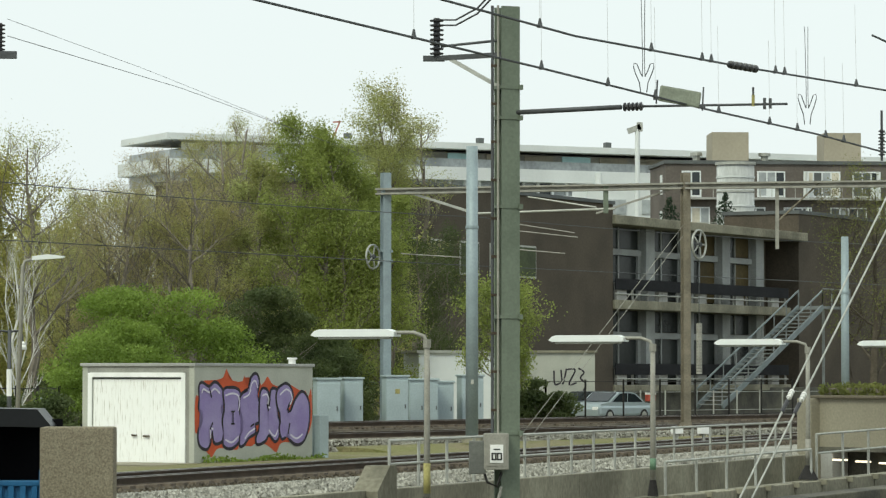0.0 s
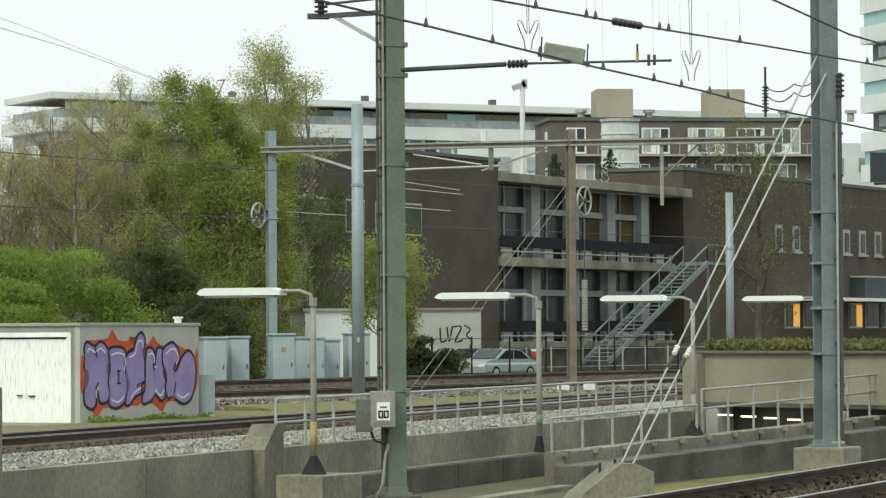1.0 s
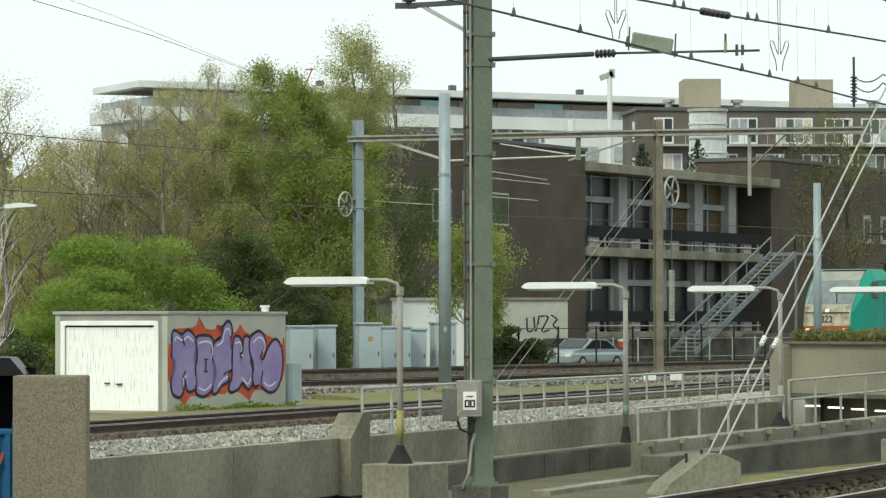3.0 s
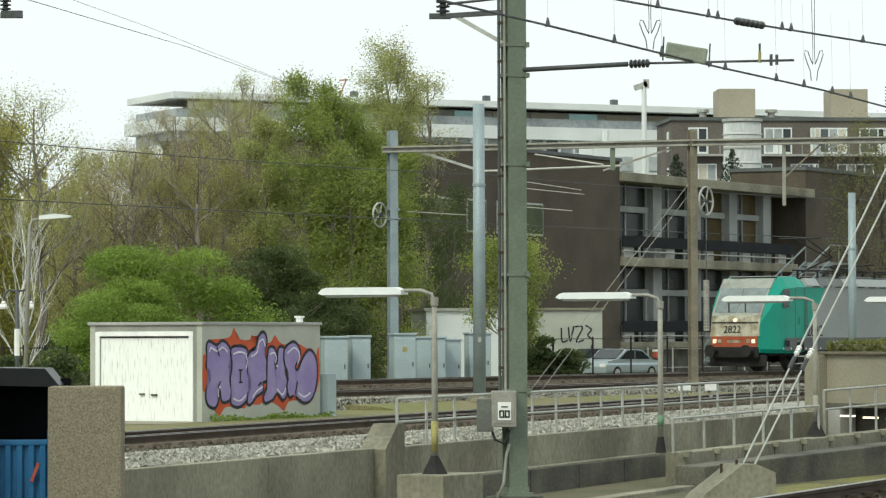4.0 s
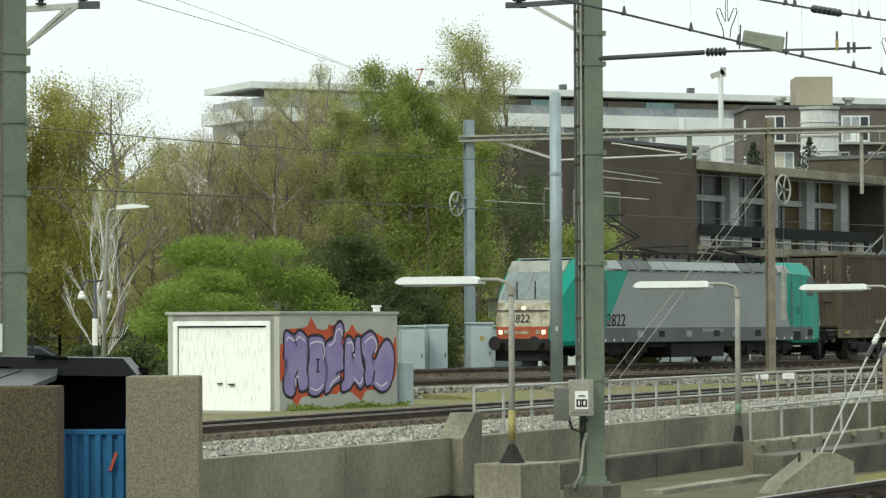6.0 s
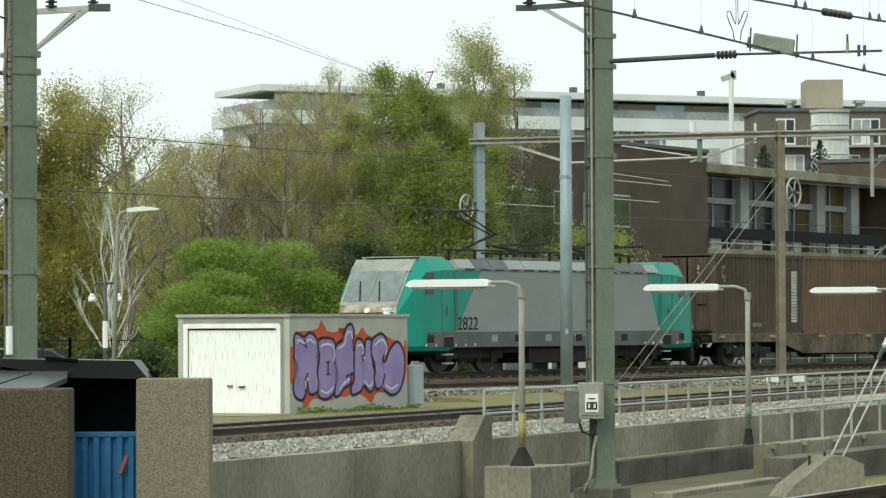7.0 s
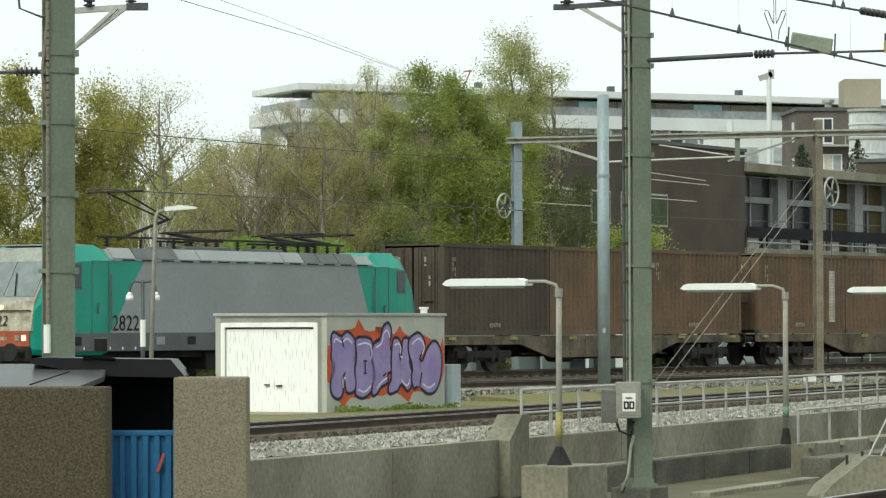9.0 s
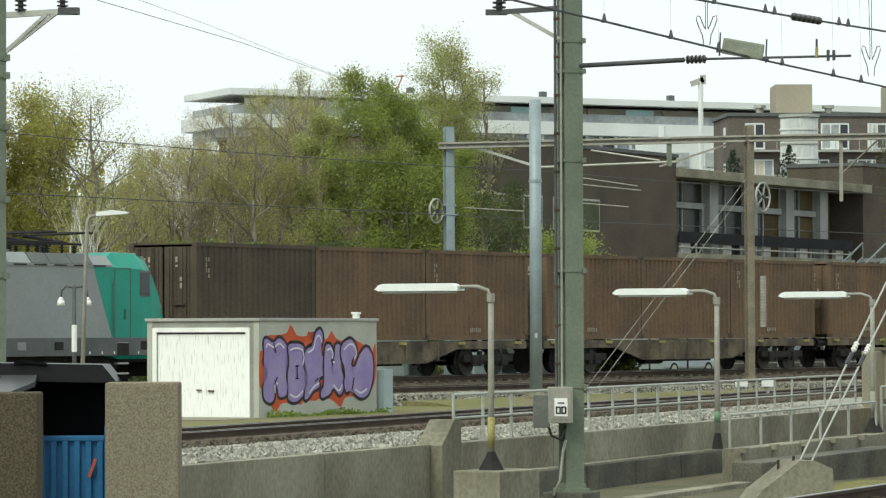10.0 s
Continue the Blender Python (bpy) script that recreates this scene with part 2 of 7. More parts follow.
M_REDSIGN = mat("red_sign", (0.45, 0.09, 0.06), 0.6, 0.1, 2, 20, 0.0)
M_WHITE = mat("white_sign", (0.85, 0.85, 0.83), 0.5, 0.06, 3, 20, 0.0)
M_TURQ = mat("turquoise_glass", (0.35, 0.55, 0.56), 0.3, 0.1, 0.5, 3, 0.0)
L_BRIGHT = leafy("bright_green_leaf", (0.32, 0.375, 0.10), (0.25, 0.305, 0.075))
L_BUSH = leafy("bush_leaf", (0.27, 0.37, 0.075), (0.19, 0.28, 0.05))
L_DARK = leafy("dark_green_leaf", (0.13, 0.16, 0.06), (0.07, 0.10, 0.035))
L_OLIVE = leafy("olive_spring_leaf", (0.43, 0.435, 0.16), (0.38, 0.345, 0.15))
L_BROWN = leafy("brown_bud", (0.42, 0.37, 0.20), (0.36, 0.315, 0.17))
L_GOLD = leafy("golden_green_leaf", (0.42, 0.40, 0.11), (0.35, 0.345, 0.09))
L_CONIFER = leafy("dark_needle", (0.045, 0.075, 0.04), (0.03, 0.05, 0.03))
L_HEDGE = leafy("hedge_leaf", (0.22, 0.23, 0.07), (0.14, 0.16, 0.045))
L_BARETWIG = leafy("brown_olive_bud", (0.20, 0.18, 0.09), (0.14, 0.13, 0.06))
L_PALE = leafy("pale_young_leaf", (0.42, 0.455, 0.18), (0.36, 0.36, 0.13))


# ---- mesh helpers ----
def box(bm, size, at=(0, 0, 0), rz=0.0, rx=0.0, ry=0.0, bevel=0.0):
    m = pose(*at, rx, ry, rz) @ Matrix.Diagonal((*size, 1))
    r = bmesh.ops.create_cube(bm, size=1, matrix=m)
    if bevel:
        edges = {e for v in r["verts"] for e in v.link_edges}
        bmesh.ops.bevel(bm, geom=list(edges), offset=bevel, segments=2, affect="EDGES", profile=0.6)


def rod(bm, a, b, r, r2=None, seg=8):
    a, b = Vector(a), Vector(b)
    d = b - a
    m = Matrix.Translation((a + b) / 2) @ d.to_track_quat("Z", "Y").to_matrix().to_4x4()
    bmesh.ops.create_cone(bm, cap_ends=True, segments=seg, radius1=r, radius2=r if r2 is None else r2, depth=d.length, matrix=m)


def beam(bm, a, b, w, h, up=(0, 0, 1)):
    """A square bar from a to b, w wide and h high."""
    a, b = Vector(a), Vector(b)
    d = (b - a).normalized()
    s = d.cross(Vector(up))
    s = s.normalized() if s.length > 1e-4 else Vector((1, 0, 0))
    u = s.cross(d)
    vs = [bm.verts.new(p + s * i * w / 2 + u * j * h / 2) for p in (a, b) for i, j in ((-1, -1), (1, -1), (1, 1), (-1, 1))]
    for q in ((0, 1, 2, 3), (7, 6, 5, 4), (0, 4, 5, 1), (1, 5, 6, 2), (2, 6, 7, 3), (3, 7, 4, 0)):
        bm.faces.new([vs[i] for i in q])
    bmesh.ops.recalc_face_normals(bm, faces=bm.faces[-6:])


def prism(bm, outline, lo, hi, axis="y"):
    """An outline of (a, b) pairs pushed from lo to hi along an axis; (a, b) is (x, z), (y, z) or (x, y)."""
    put = {"y": lambda a, b, c: (a, c, b), "x": lambda a, b, c: (c, a, b), "z": lambda a, b, c: (a, b, c)}[axis]
    v1 = [bm.verts.new(put(a, b, lo)) for a, b in outline]
    v2 = [bm.verts.new(put(a, b, hi)) for a, b in outline]
    n = len(outline)
    fs = [bm.faces.new(v1), bm.faces.new(v2[::-1])]
    fs += [bm.faces.new((v1[i], v2[i], v2[(i + 1) % n], v1[(i + 1) % n])) for i in range(n)]
    bmesh.ops.recalc_face_normals(bm, faces=fs)


def tube(bm, pts, r, seg=6, r2=None):
    pts = [Vector(p) for p in pts]
    rings = []
    for i, p in enumerate(pts):
        d = (pts[min(i + 1, len(pts) - 1)] - pts[max(i - 1, 0)]).normalized()
        q = d.to_track_quat("Z", "Y")
        rr = r if r2 is None else r + (r2 - r) * i / (len(pts) - 1)
        rings.append([bm.verts.new(p + q @ Vector((math.cos(k * math.tau / seg) * rr, math.sin(k * math.tau / seg) * rr, 0))) for k in range(seg)])
    for a, b in zip(rings, rings[1:]):
        for k in range(seg):
            bm.faces.new((a[k], a[(k + 1) % seg], b[(k + 1) % seg], b[k]))
    bm.faces.new(rings[0][::-1])
    bm.faces.new(rings[-1])


def part(name, bm, material, parent=None, label="", smooth=False):
    me = bpy.data.meshes.new(name)
    bm.to_mesh(me)
    bm.free()
    me.materials.append(material)
    if smooth:
        for p in me.polygons:
            p.use_smooth = True
    ob = new(name, me)
    if parent is not None:
        ob.parent = parent
    if label:
        ob["label"] = label
    return ob


def thing(name, m, label, category, group="", kind=""):
    ob = new(name)
    ob.matrix_world = m
    ob.empty_display_size = 0.2
    return tagged(ob, label, category, group, kind)


def B():
    return bmesh.new()


def one(name, fill, material, parent=None, label="", smooth=False):
    bm = bmesh.new()
    fill(bm)
    return part(name, bm, material, parent, label, smooth)


TRACK = 56.2      # bearing of the freight line, degrees from the x axis
FRONT = 67.3      # bearing of the front line
NEAR_LINE = 64.8  # bearing of the line before the platform
NEAR = 62.0       # bearing of the near line and the lamp row


def along(p, deg, s, w=0.0):
    """From the plan point p, s metres along a bearing and w metres to its left."""
    c, sn = math.cos(radians(deg)), math.sin(radians(deg))
    return p[0] + s * c - w * sn, p[1] + s * sn + w * c


# ---- ground ----
def make_ground():
    bm = B()
    o, deg = (-3.23, 55.7), 66.9
    grid = []
    for s in (-700, -300, -60, -20, 0, 20, 40, 60, 90, 130, 200, 400, 900, 2500):
        row = []
        for w, z in ((-2000, -0.24), (-300, -0.24), (-40, -0.23), (-10, -0.22), (0.0, -0.22), (0.02, 0.98), (3, 0.98), (12, 0.96), (30, 1.0), (60, 1.12), (200, 1.2), (2500, 1.2)):
            row.append(bm.verts.new((*along(o, deg, s, w), z)))
        grid.append(row)
    for a, b in zip(grid, grid[1:]):
        for i in range(len(a) - 1):
            bm.faces.new((a[i], b[i], b[i + 1], a[i + 1]))
    bmesh.ops.recalc_face_normals(bm, faces=bm.faces)
    g = part("ground", bm, M_EARTH)
    tagged(g, "bare earth and weeds between the tracks", "ground", kind="structure")


make_ground()


def stones(bm, o, deg, s0, s1, w0, w1, zf, count, lo, hi, rng):
    """Loose broken stones strewn over a strip."""
    for _ in range(count):
        s, w = rng.uniform(s0, s1), rng.uniform(w0, w1)
        x, y = along(o, deg, s, w)
        r = rng.uniform(lo, hi)
        vs = []
        for d in ((1, 0, 0), (-0.5, 0.87, 0), (-0.5, -0.87, 0), (0.1, 0.1, 1)):
            q = Vector(d) * r * rng.uniform(0.7, 1.3)
            q.rotate(Euler((rng.uniform(-0.5, 0.5), rng.uniform(-0.5, 0.5), rng.uniform(0, 6.3))))
            vs.append(bm.verts.new(q + Vector((x, y, zf(w) + r * 0.1))))
        for f in ((0, 1, 3), (1, 2, 3), (2, 0, 3)):
            bm.faces.new([vs[i] for i in f])


FREIGHT_O = (-2.26, 104.83)
CURVE = 0.14      # degrees by which the freight line turns in a metre


def freight(s, w=0.0):
    """The plan point s metres along the gently curving freight line and w metres to its left, and the line's bearing there."""
    k, a0 = radians(CURVE), radians(TRACK)
    c = max(-3.0, min(60.0, s))
    h = a0 - k * c
    x = FREIGHT_O[0] + (math.sin(a0) - math.sin(h)) / k + (s - c) * math.cos(h) - w * math.sin(h)
    y = FREIGHT_O[1] + (math.cos(h) - math.cos(a0)) / k + (s - c) * math.sin(h) + w * math.cos(h)
    return x, y, h


def prism_run(bm, outline, s0, s1, step):
    """An outline of (y, z) pairs carried along x in steps, so that it can be bent."""
    n = max(1, round((s1 - s0) / step))
    rings = [[bm.verts.new((s0 + (s1 - s0) * i / n, y, z)) for y, z in outline] for i in range(n + 1)]
    m = len(outline)
    fs = [bm.faces.new(rings[0]), bm.faces.new(rings[-1][::-1])]
    for p, q in zip(rings, rings[1:]):
        fs += [bm.faces.new((p[i], q[i], q[(i + 1) % m], p[(i + 1) % m])) for i in range(m)]
    bmesh.ops.recalc_face_normals(bm, faces=fs)


def make_track(name, o, deg, s0, s1, z, bed_z, half_top, half_foot, rng, label, stone_count, curve=None, extra=(), loose=M_BALLAST, near=False):
    """A ballasted track: bed, sleepers and two rails; z is the top of the rail; curve: a line to bend it along."""
    t = thing(name, pose(0, 0, 0) if curve else pose(*o, 0, 0, 0, deg), label, "railway track", kind="structure")
    zb = z - 0.20
    step = 3.0 if curve else 200.0

    def put(nm, fill, material, lab=""):
        bm = B()
        fill(bm)
        if curve:
            for v in bm.verts:
                x, y, _ = curve(v.co.x, v.co.y)
                v.co = (x, y, v.co.z)
        return part(nm, bm, material, t, lab)

    put("ballast_bed", lambda bm: prism_run(bm, [(-half_foot, bed_z), (half_foot, bed_z), (half_top, zb), (-half_top, zb)], s0, s1, step), M_BEDBROWN)

    def sleepers(bm):
        for i in range(int((s1 - s0) / 0.62)):
            box(bm, (0.24, 2.5, 0.12), (s0 + 0.62 * i, 0, zb - (0.055 if near else 0)))
    put("sleepers", sleepers, M_SLEEPER)["kind"] = "stuff"
    for side in (-0.755, 0.755, *extra):
        put("rail", lambda bm: prism_run(bm, [(side - 0.07, zb + 0.05), (side + 0.07, zb + 0.05), (side + 0.018, zb + 0.08), (side + 0.018, z - 0.04), (side + 0.036, z - 0.035),
            (side + 0.036, z - 0.004), (side - 0.036, z - 0.004), (side - 0.036, z - 0.035), (side - 0.018, z - 0.04), (side - 0.018, zb + 0.08)], s0, s1, step), M_RAIL)
        put("rail_head", lambda bm: prism_run(bm, [(side - 0.03, z - 0.005), (side + 0.03, z - 0.005), (side + 0.03, z + 0.003), (side - 0.03, z + 0.003)], s0, s1, step), M_RAILTOP, "polished running surface")
    if near:
        # stones between the rails and the clips that hold them
        put("bed_stones", lambda bm: stones(bm, (0, 0), 0, -8, 22, -1.5, 1.45, lambda w: zb, 16000, 0.03, 0.07, rng), M_BEDBROWN)["kind"] = "stuff"
        put("rail_clips", lambda bm: [box(bm, (0.10, 0.25, 0.05), (s0 + 0.62 * i, sd, zb + 0.075)) for i in range(60, 125) for sd in (-0.755, 0.755)], M_RAIL)["kind"] = "stuff"
    slope = (zb - bed_z) / (half_foot - half_top)

    def zf(w):
        return zb if abs(w) < half_top else zb - (abs(w) - half_top) * slope
    put("loose_ballast", lambda bm: stones(bm, (0, 0), 0, s0, min(s1, s0 + 110), -half_foot, -half_top + 0.1, zf, stone_count, 0.03, 0.065, rng), loose)["kind"] = "stuff"
    return t


RNG = random.Random(4)
FRONT_O = (-0.69, 76.6)
make_track("track_freight", FREIGHT_O, TRACK, -60, 150, 1.75, 0.95, 1.8, 3.0, RNG, "straight ballasted railway line with rusty rails", 3000, freight, loose=M_BEDBROWN)
make_track("track_second", FREIGHT_O, TRACK, -60, 150, 1.52, 0.95, 1.35, 1.55, RNG, "dark rusty railway line before the freight line", 42000, lambda s, w: freight(s, w - 4.1))
make_track("track_front", FRONT_O, FRONT, -40, 110, 1.20, 0.9, 1.7, 2.2, RNG, "ballasted railway line curving past the garage", 7000, None, (-0.42, 1.05), M_BEDBROWN)
make_track("track_near", along((3.87, 32.1), NEAR_LINE, 0, -0.755), NEAR_LINE, -50, 45, 1.60, -0.30, 1.5, 1.9, RNG, "near railway line with worn rails and fastenings", 1500, near=True)

# gravel spread between wall and front line
bm = B()
stones(bm, (-3.23, 55.7), 66.9, -8, 45, 0.3, 3.0, lambda w: 0.99, 21000, 0.04, 0.085, random.Random(9))
tagged(part("trackside_gravel", bm, M_BALLAST), "pale grey crushed stone beside the concrete wall", "gravel", kind="stuff")

# strips of grass and worn ground
def strip(name, o, deg, s0, s1, w0, w1, z, material, label):
    bm = B()
    vs = [bm.verts.new((*along(o, deg, s, w), z)) for s, w in ((s0, w0), (s1, w0), (s1, w1), (s0, w1))]
    bm.faces.new(vs)
    bmesh.ops.recalc_face_normals(bm, faces=bm.faces)
    return tagged(part(name, bm, material), label, "ground", kind="structure")


strip("ground_gravel", (-3.23, 55.7), 66.9, -30, 60, 0.2, 5.0, 0.985, M_BALLAST, "crushed stone bed beside the front line")
strip("ground_grass", FRONT_O, FRONT, -20, 90, 2.2, 16, 1.012, M_GRASS, "worn grass strip between the lines")
strip("ground_verge", (9.9, 69.5), 63.5, 1.5, 60, 0.0, 2.3, -0.212, M_VERGE, "mossy verge beside the near line")


def grass_bank():
    """The low grassy bank between the second and the front line."""
    bm = B()
    prism_run(bm, [(-7.7, 0.9), (-5.4, 0.9), (-5.4, 1.17), (-6.7, 1.12), (-7.7, 1.0)], -3, 70, 3.0)
    for v in bm.verts:
        x, y, _ = freight(v.co.x, v.co.y)
        v.co = (x, y, v.co.z)
    tagged(part("ground_bank", bm, M_GRASS), "low grassy bank beside the rusty line", "ground", kind="structure")


grass_bank()


# ---- retaining walls and railings ----
WALL_O, WALL = (-3.23, 55.7), 66.9


def make_walls():
    t = thing("wall_retaining", pose(*WALL_O, 0, 0, 0, WALL), "stained concrete retaining wall below the ballast", "wall", kind="structure")
    # cast panels, each with a worn top
    s = -12.5
    while s < 11.4:
        one("panel", lambda bm: box(bm, (5.98, 0.24, 1.10), (s + 3.0, -0.06, 0.47), bevel=0.02), M_CONC, t)
        s += 6.0
    while s < 46:
        one("panel", lambda bm: box(bm, (5.98, 0.20, 1.0), (s + 3.0, -0.04, 0.50), bevel=0.02), M_CONC, t)
        s += 6.0
    # sloping buttress at the end of the high panels
    one("buttress", lambda bm: prism(bm, [(10.5, -0.1), (11.5, -0.1), (11.5, 1.48), (11.15, 1.48), (10.5, 1.0)], -0.42, 0.10, "y"), M_CONC, t)
    # lower front wall, proud of the panels above
    f = thing("wall_lower", pose(*along(WALL_O, WALL, 12.0, -0.35), 0, 0, 0, WALL), "dark damp concrete wall and ledge", "wall", kind="structure")
    for k in range(5):
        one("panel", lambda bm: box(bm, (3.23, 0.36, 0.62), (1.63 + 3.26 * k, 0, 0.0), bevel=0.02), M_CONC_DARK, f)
    one("ledge", lambda bm: box(bm, (16.3, 0.32, 0.04), (8.15, 0.03, 0.325), bevel=0.01), M_CONC, f, "pale worn top of the wall")
    c = thing("cable_trough", pose(5.1, 67.6, -0.21, 0, 0, 66), "row of pale concrete cable trough lids", "cable trough")
    for k in range(11):
        one("lid", lambda bm: box(bm, (0.98, 0.42, 0.12), (0.5 + k * 1.0, 0, 0.03), rz=0.6 * math.sin(k * 2.3), bevel=0.02), M_CONC, c)


make_walls()


def railing(o, deg, length, z, h, step, label, bars=2, rise=0.0):
    t = thing("railing", pose(*o, z, 0, -rise, deg), label, "railing")
    n = round(length / step)
    for i in range(n + 1):
        one("post", lambda bm: box(bm, (0.05, 0.05, h), (i * step, 0, h / 2)), M_GALV, t)
    for k in range(bars):
        one("rail", lambda bm: rod(bm, (0, 0, h - k * 0.46), (n * step, 0, h - k * 0.46), 0.028), M_GALV, t)
    return t


railing(along(WALL_O, WALL, 12.2, 0.02), WALL, 30.4, 0.98, 0.96, 1.6, "galvanised steel railing on the retaining wall")


def footing_ledge():
    """The long stepped ledge that carries lamps and railing past the underpass."""
    a, b = (7.39, 74.00), (19.53, 92.00)
    deg = math.degrees(math.atan2(b[1] - a[1], b[0] - a[0]))
    ln = math.dist(a, b) + 6
    t = thing("wall_ledge", pose(*a, 0, 0, -1.15, deg), "stepped concrete ledge with joints beside the underpass", "wall", kind="structure")
    s = 1.5
    while s < ln:
        one("block", lambda bm: box(bm, (1.47, 0.5, 1.0), (s + 0.74, 0.35, 0.03), bevel=0.02), M_CONC, t)
        s += 1.5
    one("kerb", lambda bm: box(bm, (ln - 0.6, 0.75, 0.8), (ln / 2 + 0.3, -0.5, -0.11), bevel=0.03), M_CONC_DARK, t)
    s = 1.5
    while s < ln:
        one("stub", lambda bm: box(bm, (0.16, 0.2, 0.12), (s, 0.05, 0.50)), M_CONC, t)
        s += 1.5
    return a, deg


LEDGE_O, LEDGE = footing_ledge()
railing(along(LEDGE_O, LEDGE, 1.5, 0.4), LEDGE, 7.5, 0.55, 0.76, 1.5, "galvanised railing along the underpass ledge", 1, 1.15)
railing(along(LEDGE_O, LEDGE, 9.3, 0.4), LEDGE, 16.5, 0.70, 1.12, 1.5, "taller two-bar galvanised railing before the underpass", 2, 1.15)


def underpass():
    a, b = (14.41, 97.00), (19.10, 90.00)
    deg = math.degrees(math.atan2(b[1] - a[1], b[0] - a[0]))
    ln = math.dist(a, b)
    t = thing("wall_underpass", pose(*a, 0, 0, 0, deg), "concrete head wall over a dark underpass", "underpass", kind="structure")
    one("head_wall", lambda bm: box(bm, (ln - 0.5, 0.35, 1.5), (ln / 2 + 0.1, 0.1, 1.86), bevel=0.02), M_CONC_WARM, t)
    one("end_pier", lambda bm: box(bm, (0.6, 0.8, 2.6), (0.05, 0, 1.3), bevel=0.03), M_CONC_WARM, t)
    one("reveal", lambda bm: box(bm, (0.5, 0.6, 1.05), (0.62, 0.25, 0.55)), M_CONC_PALE, t, "pale side of the opening")
    one("end_pier", lambda bm: box(bm, (0.4, 0.9, 2.55), (ln + 0.1, -0.1, 1.27), bevel=0.03), M_CONC_WARM, t)
    one("coping", lambda bm: box(bm, (ln + 0.4, 0.5, 0.09), (ln / 2, 0.05, 2.645), bevel=0.03), M_CAPPING, t)
    # back wall and soffit are coloured dark to stand for the shade inside
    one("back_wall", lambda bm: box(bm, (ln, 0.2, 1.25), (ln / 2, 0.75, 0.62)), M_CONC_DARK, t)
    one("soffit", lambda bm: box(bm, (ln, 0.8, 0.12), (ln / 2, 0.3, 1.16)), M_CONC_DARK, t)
    for i in range(4):
        lamp = one("tube_lamp", lambda bm: box(bm, (0.56, 0.08, 0.05), (1.27 + 0.95 * i, -0.12, 0.86 - 0.03 * i)), M_TUBE, t, "lit fluorescent tube")
    # planted trough with a clipped hedge on top
    h = thing("hedge", pose(*a, 2.72, 0, 0, deg), "clipped yellow-green hedge on the concrete head wall", "hedge")
    rng = random.Random(3)
    bm = B()
    for _ in range(5200):
        leaf(bm, (rng.uniform(0.1, ln), rng.uniform(0.1, 1.0), rng.uniform(-0.05, 0.22 + 0.1 * math.sin(_ * 0.7))), rng.uniform(0.05, 0.1), rng)
    part("foliage", bm, L_HEDGE, h)
    one("woody_core", lambda bm: box(bm, (ln - 0.3, 0.7, 0.2), (ln / 2, 0.55, 0.08)), M_BARK, h)


def leaves_mesh(name, centres, seed, material, parent=None, label=""):
    """Many small folded leaves, one for each (x, y, z, size), turned at random."""
    c = np.asarray(centres, dtype=float).reshape(-1, 4)
    n, g = len(c), np.random.default_rng(seed)
    a = g.normal(size=(n, 3))
    a /= np.linalg.norm(a, axis=1)[:, None]
    b = np.cross(a, g.normal(size=(n, 3)))
    b /= np.linalg.norm(b, axis=1)[:, None] + 1e-9
    up = np.cross(a, b)
    corners = [c[:, :3] + c[:, 3:] * (i * a + j * b + 0.2 * abs(i) * up) for i, j in ((-1, -0.1), (0, -0.6), (1, 0.1), (0, 0.6))]
    co = np.stack(corners, 1).reshape(-1).astype(np.float32)
    me = bpy.data.meshes.new(name)
    me.vertices.add(4 * n)
    me.vertices.foreach_set("co", co)
    me.loops.add(4 * n)
    me.loops.foreach_set("vertex_index", np.arange(4 * n, dtype=np.int32))
    me.polygons.add(n)
    me.polygons.foreach_set("loop_start", np.arange(0, 4 * n, 4, dtype=np.int32))
    me.update(calc_edges=True)
    me.materials.append(material)
    ob = new(name, me)
    if parent is not None:
        ob.parent = parent
    if label:
        ob["label"] = label
    return ob


def leaf(bm, at, r, rng):
    e = Euler((rng.uniform(0, 6.3), rng.uniform(0, 6.3), rng.uniform(0, 6.3)))
    p = Vector(at)
    vs = []
    for a, b in ((-1, -0.1), (0, -0.6), (1, 0.1), (0, 0.6)):
        q = Vector((a * r, b * r, 0.2 * r * abs(a)))
        q.rotate(e)
        vs.append(bm.verts.new(p + q))
    bm.faces.new(vs)


underpass()


